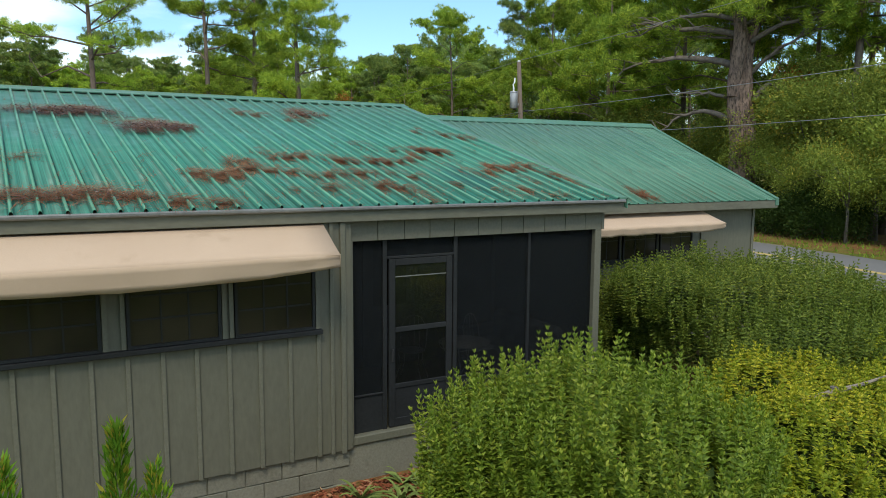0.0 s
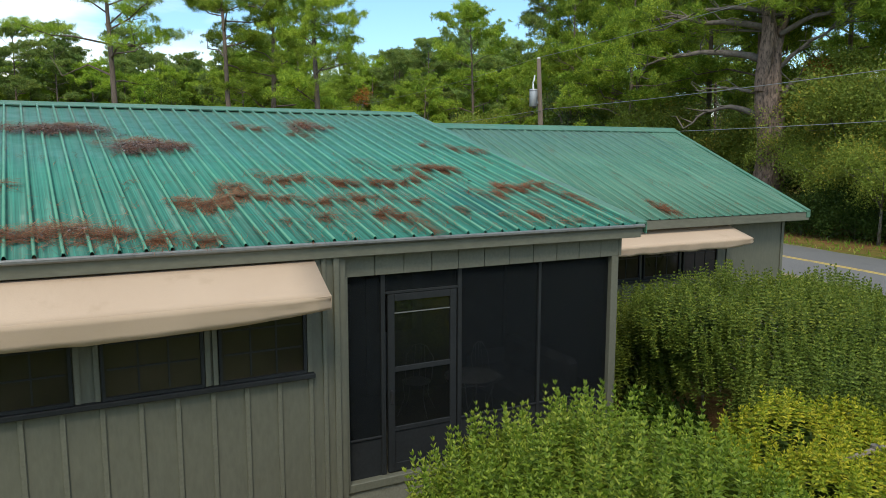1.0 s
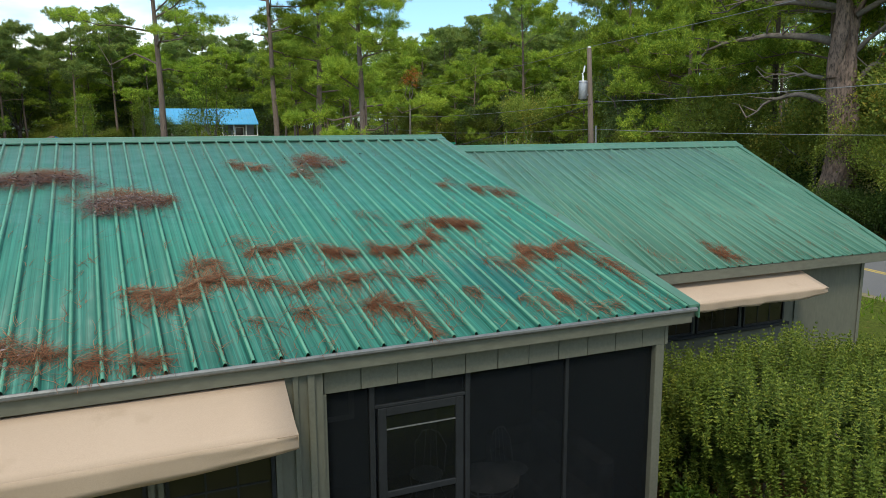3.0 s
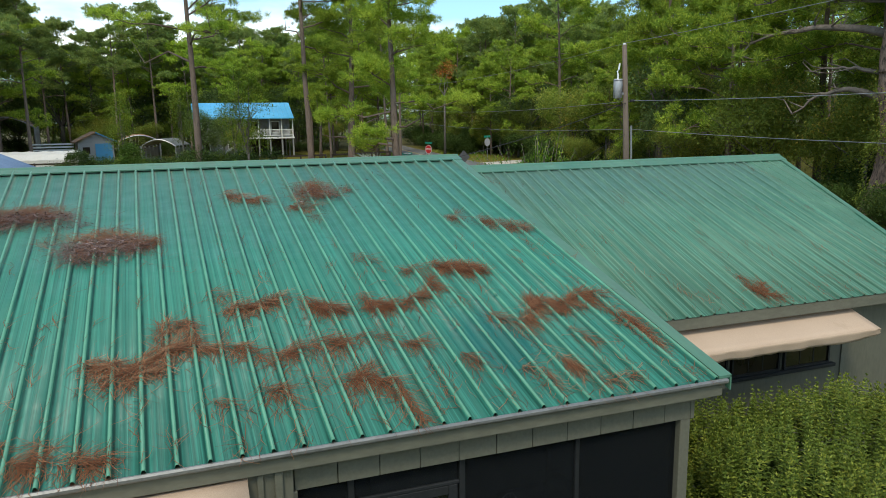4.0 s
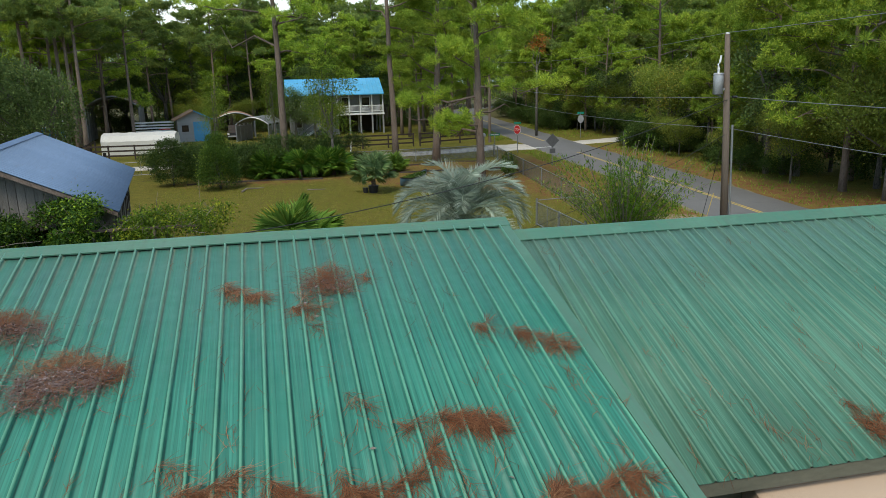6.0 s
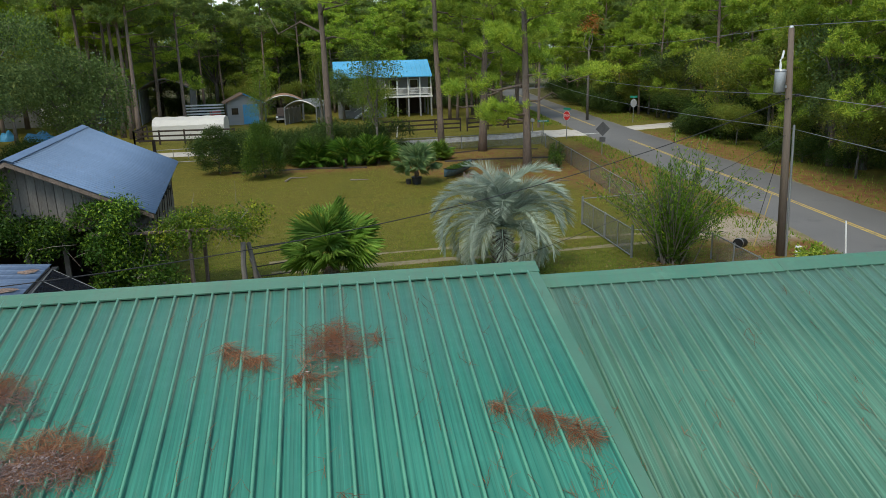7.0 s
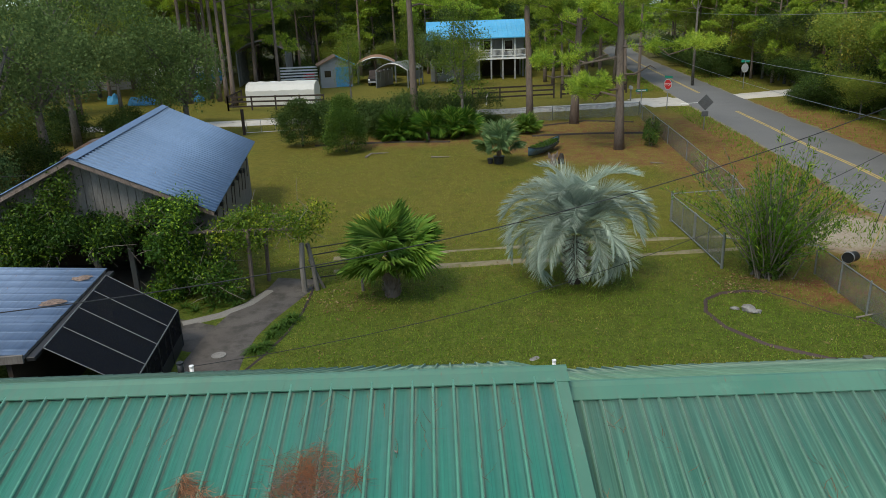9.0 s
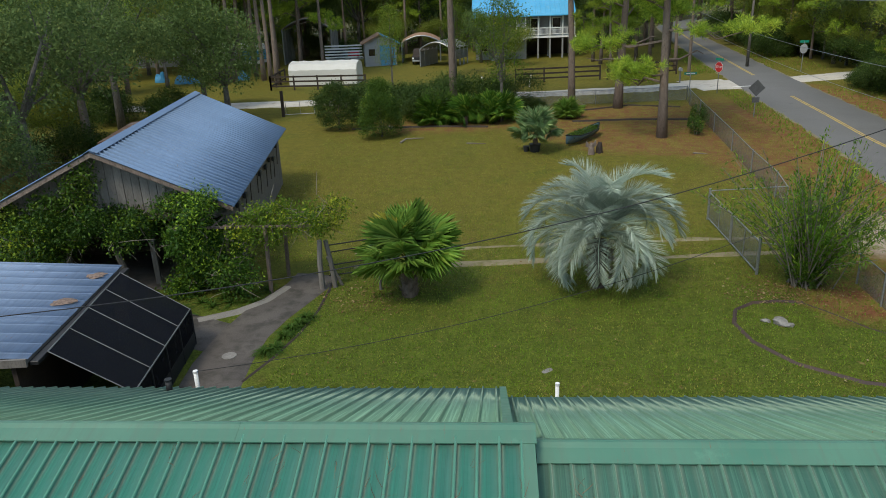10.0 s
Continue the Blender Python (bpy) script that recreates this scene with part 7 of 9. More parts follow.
pickup((-2.2, 103.0, 0), -88, BLACKWOOD, "dark pickup truck parked under a carport")
trailer = thing("equipment_trailer", "white slat-sided trailer loaded with clutter", "trailer", (-12.2, 103.5, 0), 5)
part("bed", box(-2.4, 2.4, -1, 1, 0.7, 0.85), GREY_METAL, trailer)
for k in range(5):
    part("slat", box(-2.4, 2.4, -1.02, -0.97, 0.95 + k * 0.36, 1.13 + k * 0.36), WHITE, trailer)
for x in (-2.3, -0.8, 0.8, 2.3):
    part("stake", box(x - 0.05, x + 0.05, -0.98, -0.9, 0.8, 2.6), DARK_METAL, trailer)
for x in (-0.8, 0.8):
    part("wheel", tube([(x, -1.05, 0.4), (x, -0.85, 0.4)], 0.4, 12), BLACK, trailer)
part("load", box(-2.0, 0.2, -0.7, 0.8, 0.85, 1.9, bevel=0.1), DARK_METAL, trailer)
part("load", box(0.5, 1.9, -0.6, 0.7, 0.85, 1.6, bevel=0.1), RED, trailer)

white_shed = thing("neighbour_house", "pale house with white gable behind oak trees", "house", (-38.0, 108.0, 0), 12)
part("wall", box(-4, 4, 0, 8, 0, 3.0), PALEWALL, white_shed)
part("gable", prism([(-4, 3.0), (4, 3.0), (0, 5.0)], "y", 0.0, 0.15), PALEWALL, white_shed)
for s in (-1, 1):
    part("roof", prism([(0, 5.0), (4.4 * s, 2.85), (4.4 * s, 3.0), (0, 5.2)], "y", -0.4, 8.4), GREY_METAL, white_shed)
sash(white_shed, -2.2, 0.0, 1.0, 1.0, 1.3)
camper = thing("camper_trailer", "white camper with blue tarpaulin draped on it", "camper", (-27.5, 104.0, 0), -6)
part("body", prism([(-4.5, 0.6), (4.5, 0.6), (4.7, 1.6), (4.3, 3.0), (-4.3, 3.1), (-4.7, 1.8)], "y", -1.2, 1.2), WHITE, camper)
part("tarp", box(1.5, 4.75, -1.3, 1.3, 1.0, 2.3, bevel=0.15), BLUEDOOR, camper)
part("window", box(-2.5, -1.0, -1.23, -1.19, 1.8, 2.5), GLASS, camper)
for x in (-0.7, 0.6):
    part("wheel", tube([(x, -1.25, 0.4), (x, -1.0, 0.4)], 0.4, 12), BLACK, camper)
for x, y, w in ((-27, 88, 3.4), (-21.8, 90, 2.2), (-31, 90, 1.6)):
    tp = thing("tarp_heap", "heap under a bright blue tarpaulin", "tarp", (x, y, 0))
    b = bmesh.new()
    bmesh.ops.create_icosphere(b, subdivisions=3, radius=1)
    rnd = np.random.default_rng(int(w * 10))
    for v in b.verts:
        v.co = Vector((v.co.x * w / 2, v.co.y * 0.9, max(v.co.z, 0) * (1.0 + 0.25 * math.sin(v.co.x * 7)) + rnd.normal(0, 0.02)))
    part("cover", b, BLUEDOOR, tp)
low = thing("old_shack", "rusty-roofed low shack behind the barn", "shack", (-11.2, 44.0, 0), 10)
part("wall", box(-2, 2, 0, 5, 0, 2.2), OLDWOOD, low)
part("roof", slab([(-2.5, -0.5, 2.3), (2.5, -0.5, 3.0), (2.5, 5.5, 3.0), (-2.5, 5.5, 2.3)], 0.08), RUST, low)


# ---------------------------------------------------------------- trees
def needles(base, way, length, width):
    """Pine needles: one thin blade each."""
    base, way = np.asarray(base, float), unit(np.asarray(way, float))
    n = len(base)
    length, width = np.broadcast_to(length, n)[:, None], np.broadcast_to(width, n)[:, None]
    side = unit(np.cross(way, rng.normal(size=(n, 3)))) * width / 2
    v = np.stack([base - side, base + side, base + way * length], 1).reshape(-1, 3)
    return v, np.arange(n * 3).reshape(-1, 3)


def puff_blades(centres, radii, n, rnd, needle, width, flat=0.72):
    """Rounded needle puffs: blades over the outside of flattened balls, pointing out and up, their flats turned to the sky."""
    c, R = np.repeat(np.asarray(centres, float), n, 0), np.repeat(np.asarray(radii, float), n)[:, None]
    m = len(c)
    d = unit(rnd.normal(size=(m, 3)))
    d[:, 2] = np.where(d[:, 2] < -0.4, -d[:, 2], d[:, 2])
    p = c + d * R * (1, 1, flat) * (0.40 + 0.60 * rnd.random((m, 1)) ** 0.6)
    way = unit(d * 0.9 + rnd.normal(0, 0.5, (m, 3)) + (0, 0, 0.25))
    side = unit(np.cross(way, (0, 0, 1.0)) + rnd.normal(0, 0.55, (m, 3))) * width / 2
    L = (needle * rnd.uniform(0.7, 1.25, m))[:, None]
    v = np.stack([p - side, p + side, p + way * L], 1).reshape(-1, 3)
    return v, np.arange(m * 3).reshape(-1, 3)


def tufts(centres, radii, n, rnd, width):
    """Needle tufts: blades bristling from each middle, a little upwards."""
    c, R = np.repeat(np.asarray(centres, float), n, 0), np.repeat(np.asarray(radii, float), n)[:, None]
    m = len(c)
    d = unit(rnd.normal(size=(m, 3)) + (0, 0, 0.35))
    p = c + d * R * (0.05 + 0.5 * rnd.random((m, 1)))
    way = unit(d + rnd.normal(0, 0.30, (m, 3)) + (0, 0, 0.25))
    side = unit(np.cross(way, rnd.normal(size=(m, 3)))) * width / 2
    v = np.stack([p - side, p + side, p + way * R * rnd.uniform(0.45, 0.85, (m, 1))], 1).reshape(-1, 3)
    return v, np.arange(m * 3).reshape(-1, 3)


def pine(seed, H, r0, low, spread, branches=16, clumps=6, blades=46, width=0.03, lean=0.02, mat=None, name="pine_tree", label="tall slender pine with clumped needles", bark=None, puff=1.0):
    """A pine at the origin: bent tapering trunk, crooked limbs, flat layers of needle tufts on their outer halves, gaps between."""
    rnd = np.random.default_rng(seed)
    t = thing(name, label, "tree")
    bend = rnd.normal(0, lean, 2)
    zs = np.linspace(0, 1, 9)
    wob = np.cumsum(rnd.normal(0, 0.010, (9, 2)), 0) * H * 0.25
    trunk = [(bend[0] * H * z + w[0] * z, bend[1] * H * z + w[1] * z, H * z - 0.2 * (z == 0)) for z, w in zip(zs, wob)]
    rad = [float(r0 * (1.25 if z == 0 else 1 - 0.80 * z ** 1.1)) for z in zs]
    part("trunk", tube(trunk, rad, 9), bark or BARK, t, smooth=True)
    b = bmesh.new()
    centres, radii = [trunk[-1]], [0.5 * puff]
    for k in range(branches):
        u = (k + rnd.random()) / branches
        z = low + (0.985 - low) * u ** 0.85
        i = min(int(z * 8), 7)
        p0 = Vector(lerp(trunk[i], trunk[i + 1], z * 8 - i))
        a = k * 2.4 + rnd.normal(0, 0.6)
        L = spread * (0.40 + 0.60 * math.sin(math.pi * (0.25 + 0.68 * u))) * rnd.uniform(0.5, 1.15)
        el = rnd.uniform(-0.18, 0.35) + 0.75 * u * u
        d = Vector((math.cos(a) * math.cos(el), math.sin(a) * math.cos(el), math.sin(el)))
        side = Vector((-math.sin(a), math.cos(a), 0))
        q0 = Vector(rnd.normal(0, 0.09, 3)) * L
        p1 = p0 + d * L * 0.4 + q0 * 0.7 + Vector((0, 0, 0.05 * L))
        p2 = p0 + d * L * 0.75 - q0 * 0.5 + Vector((0, 0, 0.04 * L))
        p3 = p0 + d * L + q0 + Vector((0, 0, 0.13 * L))
        rb = float(max(0.024, r0 * 0.30 * (1 - 0.6 * u)))
        tube([p0, p1, p2, p3], (rb, rb * 0.8, rb * 0.55, rb * 0.2), 5, b, False)
        if u < 0.14 and rnd.random() < 0.4:
            continue
        for c in range(clumps):
            s = 1.0 if c == 0 else rnd.uniform(0.42, 1.0)
            q = p1.lerp(p2, (s - 0.4) / 0.35) if s < 0.75 else p2.lerp(p3, (s - 0.75) / 0.25)
            off = (side * rnd.normal(0, 0.30) + d * rnd.normal(0.08, 0.10)) * (0.0 if c == 0 else L ** 0.75) + Vector((0, 0, rnd.uniform(-0.05, 0.40)))
            e = q + off
            tube([q, q + off * 0.5 + Vector(rnd.normal(0, 0.05, 3)), e], (rb * 0.42, rb * 0.28, rb * 0.12), 4, b, False)
            for m in range(9):
                centres.append(tuple(e + Vector((rnd.normal(0, 0.38), rnd.normal(0, 0.38), rnd.normal(0.06, 0.15))) * puff)), radii.append(rnd.uniform(0.25, 0.46) * puff)
    tagged(part("branch", b, bark or BARK, t), kind="stuff")
    tagged(link_mesh("needle_crown", from_arrays("needle_crown", *tufts(centres, radii, blades, rnd, width)), mat or PINE, t), kind="stuff")
    return t


def broadleaf(seed, H, r0, lobes, count, per, leaf, mat, name="broadleaf_tree", label="broadleaf tree with a rounded uneven crown", lean=(0, 0), bark=None, jitter=0.30, limbs=9):
    """A broadleaf tree: forked trunk, limbs to each lobe of the crown, leaves in small sprays over the lobes."""
    rnd = np.random.default_rng(seed)
    t = thing(name, label, "tree")
    fork = Vector((lean[0] * 0.5, lean[1] * 0.5, min(l[2] for l in lobes) * 0.75))
    part("trunk", tube([(0, 0, -0.15), (fork.x * 0.35, fork.y * 0.35, fork.z * 0.5), tuple(fork)], (r0 * 1.2, r0 * 0.9, r0 * 0.72), 9), bark or OAKBARK, t, smooth=True)
    b = bmesh.new()
    for k in range(limbs):
        q = lobes[k % len(lobes)]
        tip = Vector((q[0], q[1], q[2])) + Vector(rnd.normal(0, 0.3, 3)) * q[3]
        mid = fork.lerp(tip, 0.5) + Vector(rnd.normal(0, 0.12, 3)) * H * 0.2
        tube([fork, mid, tip], (r0 * 0.5, r0 * 0.3, r0 * 0.07), 6, b, False)
        for _ in range(2):
            end = tip + Vector(rnd.normal(0, 0.6, 3)) * q[3]
            tube([mid.lerp(tip, 0.5), end], (r0 * 0.15, r0 * 0.03), 4, b, False)
    tagged(part("branch", b, bark or OAKBARK, t), kind="stuff")
    p, w = shell(lobes, count, rnd, -0.6, 0.45)
    n = len(p)
    base = np.repeat(p, per, 0) + rnd.normal(0, jitter, (n * per, 3))
    way = np.repeat(w, per, 0) * 0.6 + rnd.normal(0, 0.8, (n * per, 3)) + (0, 0, -0.1)
    ls = leaf * rnd.uniform(0.6, 1.3, n * per)
    tagged(link_mesh("leaf_crown", from_arrays("leaf_crown", *leaves(base, way, ls, ls * 0.55, 0.18, rnd)), mat, t), kind="stuff")
    return t


def crown_lobes(rnd, n, r, z0, z1, size):
    return [(rnd.normal(0, r * 0.5), rnd.normal(0, r * 0.5), rnd.uniform(z0, z1), size * rnd.uniform(0.7, 1.2), size * rnd.uniform(0.7, 1.2), size * rnd.uniform(0.5, 0.85)) for _ in range(n)]


def place(ob, x, y, turn=0.0, size=1.0, z=0.0):
    ob.matrix_basis = pose(x, y, z, 0, 0, turn) @ Matrix.Scale(size, 4)
    return ob


def again(ob, x, y, turn=0.0, size=1.0, label=""):
    o = copy_thing(ob, pose(x, y, 0, 0, 0, turn))
    o.scale = (size, size, size * (0.92 + 0.16 * ((x * 7.3 + y * 3.1) % 1.0)))
    if label:
        o["label"] = label
    return o


# the pines of the yard, one by one
place(pine(101, 20.5, 0.30, 0.42, 6.0, 19, 8, 70, 0.030, label="tall pine with a bare brown trunk in the palmetto bed"), 4.0, 61.5)
place(pine(102, 22.0, 0.27, 0.46, 5.0, 19, 8, 70, 0.030, label="tall slim pine behind the planted canoe"), 12.7, 61.6, 40)
place(pine(103, 17.5, 0.33, 0.15, 4.4, 25, 8, 70, 0.030, label="sturdy pine with low limbs on the mulched bed"), 16.4, 63.6, 80)
place(pine(104, 18.0, 0.29, 0.15, 4.4, 25, 8, 70, 0.030, lean=0.03, label="leaning pine with low hanging limbs in pine straw"), 17.2, 52.2, 130)

# kinds that repeat in the woods
rnd = np.random.default_rng(200)
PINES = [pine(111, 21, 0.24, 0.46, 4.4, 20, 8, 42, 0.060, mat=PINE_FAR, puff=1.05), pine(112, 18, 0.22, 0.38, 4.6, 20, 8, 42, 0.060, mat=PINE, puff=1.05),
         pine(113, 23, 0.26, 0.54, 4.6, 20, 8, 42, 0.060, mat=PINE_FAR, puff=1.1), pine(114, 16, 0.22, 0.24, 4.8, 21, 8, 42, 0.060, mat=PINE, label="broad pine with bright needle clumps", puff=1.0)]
OAKS = [broadleaf(121, 9, 0.26, crown_lobes(rnd, 11, 3.0, 3.6, 8.0, 1.8), 950, 14, 0.20, OAK, "oak_tree", "dark-leaved live oak with a dense crown", jitter=0.34),
        broadleaf(122, 11, 0.30, crown_lobes(rnd, 13, 3.2, 4.0, 10.0, 1.9), 1050, 14, 0.20, OAK, "oak_tree", "dark-leaved live oak with a dense crown", jitter=0.36),
        broadleaf(123, 10, 0.22, crown_lobes(rnd, 10, 2.6, 3.4, 9.4, 1.7), 1300, 15, 0.15, UNDER, "broadleaf_tree", "light green broadleaf tree at the wood's edge", jitter=0.36)]
BUSHES = [broadleaf(131, 3, 0.07, crown_lobes(rnd, 7, 1.7, 0.7, 2.2, 0.95), 760, 14, 0.11, BEDLEAF, "undergrowth_bush", "green undergrowth bush at the wood's edge", jitter=0.22, limbs=6),
          broadleaf(132, 2.4, 0.06, crown_lobes(rnd, 6, 1.6, 0.5, 1.7, 0.85), 760, 15, 0.105, BEDLEAF, "undergrowth_bush", "dark undergrowth bush at the wood's edge", jitter=0.22, limbs=6),
          broadleaf(133, 4.5, 0.08, crown_lobes(rnd, 8, 1.6, 1.2, 4.0, 1.0), 900, 15, 0.11, UNDER, "undergrowth_bush", "tall leafy undergrowth bush", jitter=0.26, limbs=7)]
for k, (o, x, y) in enumerate(((PINES[0], -17.2, 86.6), (PINES[1], 40.5, 70.0), (PINES[2], -18.6, 88.6), (PINES[3], 47.0, 60.0), (OAKS[0], -13.2, 61.5), (OAKS[1], -16.0, 41.0), (OAKS[2], -34.0, 76.5), (BUSHES[0], 1.6, 60.4), (BUSHES[1], 36.0, 50.0), (BUSHES[2], 37.4, 33.4))):
    place(o, x, y, k * 47, 1.0)
again(PINES[2], -15.8, 84.0, 70, 0.95), again(PINES[0], -20.5, 92.0, 150, 1.0), again(PINES[2], -24, 97, 30, 1.05), again(PINES[0], -13.0, 94.0, 200, 0.9), again(PINES[2], -21.5, 87.5, 250, 1.0)
again(OAKS[1], -18.0, 50.0, 90, 1.0), again(OAKS[0], -14.0, 34.5, 160, 0.72), again(OAKS[0], -17.5, 68.0, 200, 0.95), again(OAKS[1], -21.0, 60.0, 20, 1.0), again(OAKS[2], -19.5, 37.0, 60, 0.95), again(OAKS[0], -24.0, 44.0, 100, 1.0)
again(OAKS[0], -27.0, 66.0, 70, 0.85), again(OAKS[1], -33.0, 69.0, 170, 0.8), again(BUSHES[1], -24.0, 64.0, 20, 1.5), again(BUSHES[1], -29.5, 63.0, 90, 1.6), again(BUSHES[1], -35.0, 64.0, 200, 1.7), again(BUSHES[1], -19.5, 63.5, 140, 1.2), again(BUSHES[1], -4.0, 62.6, 30, 1.2), again(BUSHES[1], -2.6, 63.2, 130, 1.15), again(BUSHES[0], -1.2, 64.6, 200, 0.95), again(BUSHES[0], 5.4, 63.6, 250, 1.25), again(BUSHES[1], 2.2, 64.0, 40, 1.4), again(BUSHES[0], 7.3, 62.8, 10, 1.05), again(BUSHES[1], 0.9, 62.0, 10, 1.2), again(BUSHES[1], 9.8, 62.6, 100, 0.5), again(BUSHES[1], 8.6, 61.8, 60, 0.75)

mound = broadleaf(142, 3.4, 0.07, [(0.0, 0.0, 0.9, 1.35, 1.3, 0.9), (0.5, 0.2, 1.7, 1.1, 1.1, 0.9), (-0.6, -0.1, 1.6, 1.0, 1.0, 0.9), (-0.1, 0.1, 2.5, 0.8, 0.8, 0.8), (1.0, -0.2, 0.8, 0.8, 0.9, 0.8)], 1500, 12, 0.10, BEDLEAF, "garden_bush", "dense dark green rounded bush on the lawn's edge", jitter=0.10, limbs=6)
place(mound, -3.9, 57.4, 20, 1.0)
weeper = broadleaf(143, 3.8, 0.07, [(0.0, 0.0, 0.9, 1.2, 1.2, 1.0), (0.6, 0.2, 1.8, 1.0, 1.0, 1.0), (-0.7, -0.1, 1.9, 1.0, 1.0, 1.1), (0.0, 0.1, 3.0, 0.7, 0.7, 0.7), (1.0, -0.2, 0.9, 0.7, 0.8, 0.9), (-1.1, 0.2, 0.9, 0.7, 0.8, 0.9)], 1700, 12, 0.10, VINE, "garden_bush", "tall leafy mid-green bush with drooping sprays", jitter=0.13, limbs=6)
place(weeper, -0.5, 54.6, 70, 1.0)
slim = broadleaf(141, 9, 0.12, [(0.3, 0, 3.6, 1.3, 1.3, 0.9), (-0.6, 0.2, 5.2, 1.4, 1.2, 0.9), (0.8, -0.3, 6.6, 1.2, 1.2, 0.9), (0, 0, 8.2, 1.0, 1.0, 0.9), (-1.1, 0, 6.9, 0.9, 0.9, 0.7)], 520, 9, 0.15, BROAD, "slim_oak", "slim open-crowned oak with thinning olive leaves", jitter=0.3)
place(slim, 7.5, 59.4, 20, 1.0)
again(slim, -2.4, 75.5, 120, 0.85), again(slim, 8.2, 84.0, 200, 0.9), again(slim, 3.0, 88.0, 300, 0.95), again(BUSHES[2], 9.6, 96.0, 10, 0.9)

# woods: across the road, behind the far houses, on the other side of the barn
def road_x(y):
    pts = np.array(ROAD_LINE)
    return float(np.interp(y, pts[:, 1], pts[:, 0]))


wood = np.random.default_rng(300)


def scatter(n, xs, ys, kinds, gap, ok, sizes=(0.8, 1.15)):
    got = []
    for _ in range(n * 12):
        x, y = wood.uniform(*xs), wood.uniform(*ys)
        if not ok(x, y) or any((x - a) ** 2 + (y - c) ** 2 < gap * gap for a, c in got):
            continue
        got.append((x, y))
        again(kinds[wood.integers(0, len(kinds))], x, y, wood.uniform(0, 360), wood.uniform(*sizes))
        if len(got) >= n:
            break


def across(lo, hi):
    return lambda x, y: road_x(y) + lo < x < road_x(y) + hi and not (72 < y < 84 and x < road_x(y) + 26)


BUSH = BUSHES
scatter(52, (25, 75), (14, 120), BUSH[1:] + BUSH, 1.6, across(6.4, 9.0), (0.5, 1.1))
scatter(38, (28, 80), (14, 125), BUSH[2:] + BUSH[1:], 1.8, across(8.0, 13.0), (1.2, 1.9))
again(PINES[3], 35.5, 39.5, 60, 0.95), again(PINES[3], 36.6, 48.0, 160, 0.9)
scatter(17, (28, 85), (50, 120), PINES[3:] + PINES[3:] + PINES[1:2], 4.2, across(7.5, 13), (0.55, 0.80))
scatter(15, (28, 85), (10, 125), OAKS[2:], 4.4, across(10, 18), (0.6, 0.95))
scatter(18, (30, 95), (46, 150), PINES[1:2] * 2 + PINES[3:] + PINES[2:3], 3.2, across(9.5, 28), (0.74, 0.96))
scatter(5, (36, 70), (6, 42), PINES[:3], 5.0, across(12, 30), (0.9, 1.15))
scatter(12, (32, 110), (40, 160), OAKS + PINES[1:2], 4.2, across(22, 44), (0.9, 1.2))
scatter(24, (-70, 40), (116, 128), OAKS, 3.6, lambda x, y: abs(x - road_x(y)) > 6, (0.85, 1.2))
scatter(22, (-80, -18), (115, 150), PINES + PINES[3:], 3.2, lambda x, y: abs(x - road_x(y)) > 6.5, (0.9, 1.2))
scatter(10, (-36, -16), (97, 114), PINES, 2.6, lambda x, y: True, (1.0, 1.2))
again(OAKS[0], 8.0, 99.5, 40, 0.60), again(OAKS[0], 5.6, 101.0, 200, 0.66)
scatter(9, (-3, 22), (116, 140), PINES[:2], 3.0, lambda x, y: abs(x - road_x(y)) > 6.5, (0.76, 0.90))
scatter(17, (-18, -3), (115, 150), PINES[1:2] + PINES, 3.0, lambda x, y: True, (0.74, 0.90))
scatter(46, (-3, 46), (112, 150), PINES[1:2] + PINES + PINES[3:], 3.2, lambda x, y: abs(x - road_x(y)) > 6.0, (0.78, 0.94))
scatter(34, (36, 80), (100, 140), PINES[:3] + PINES[1:2], 2.9, across(7, 34), (0.80, 0.94))
scatter(20, (38, 80), (84, 112), PINES[:2] + PINES[3:], 3.4, lambda x, y: x > 46 + (y - 84) * -0.2, (0.78, 0.92))
scatter(22, (38, 84), (86, 126), OAKS, 3.0, across(9, 30), (0.60, 0.95))
scatter(26, (36, 66), (97, 136), BUSH[:2], 1.7, across(5.2, 9.5), (0.8, 1.5))
scatter(16, (43.5, 60), (76, 86), BUSH[:2], 1.8, lambda x, y: True, (0.7, 1.2))
scatter(14, (37.5, 52), (62, 76), BUSH[:2], 1.8, across(6.5, 12), (0.7, 1.2))
scatter(16, (24, 84), (174, 190), PINES, 3.6, lambda x, y: y > 178 + 0.25 * (x - 46), (0.9, 1.1))
scatter(18, (-75, 30), (138, 165), OAKS, 5.0, lambda x, y: abs(x - road_x(y)) > 7, (1.0, 1.4))
scatter(16, (-60, -22), (30, 112), OAKS, 4.5, lambda x, y: x < -23 - 0.08 * (y - 30), (0.85, 1.15))
scatter(20, (-70, -23), (34, 118), PINES, 4.0, lambda x, y: x < -24 - 0.05 * (y - 30), (0.85, 1.1))
scatter(7, (6, 27), (86, 102), PINES[:2], 5.0, lambda x, y: x > 18.5, (0.72, 0.92))
scatter(14, (-34, 26), (113, 117), BUSH, 2.0, lambda x, y: abs(x - road_x(y)) > 6, (0.8, 1.4))
scatter(12, (-26, -12), (30, 60), BUSH, 2.2, lambda x, y: x < -13.5, (0.8, 1.3))
for k, (x, y) in enumerate(((14.6, 92), (18.5, 97), (21, 90.5), (24.5, 96))):
    again(PINES[k % 2], x + 4.5, y + 6, k * 80, 0.86)

# unseen trees added behind the camera, to be mirrored in the panes
scatter(14, (-26, 12), (-40, -13), OAKS + PINES[1:2], 4.5, lambda x, y: x < road_x(y) - 6, (0.8, 1.1))

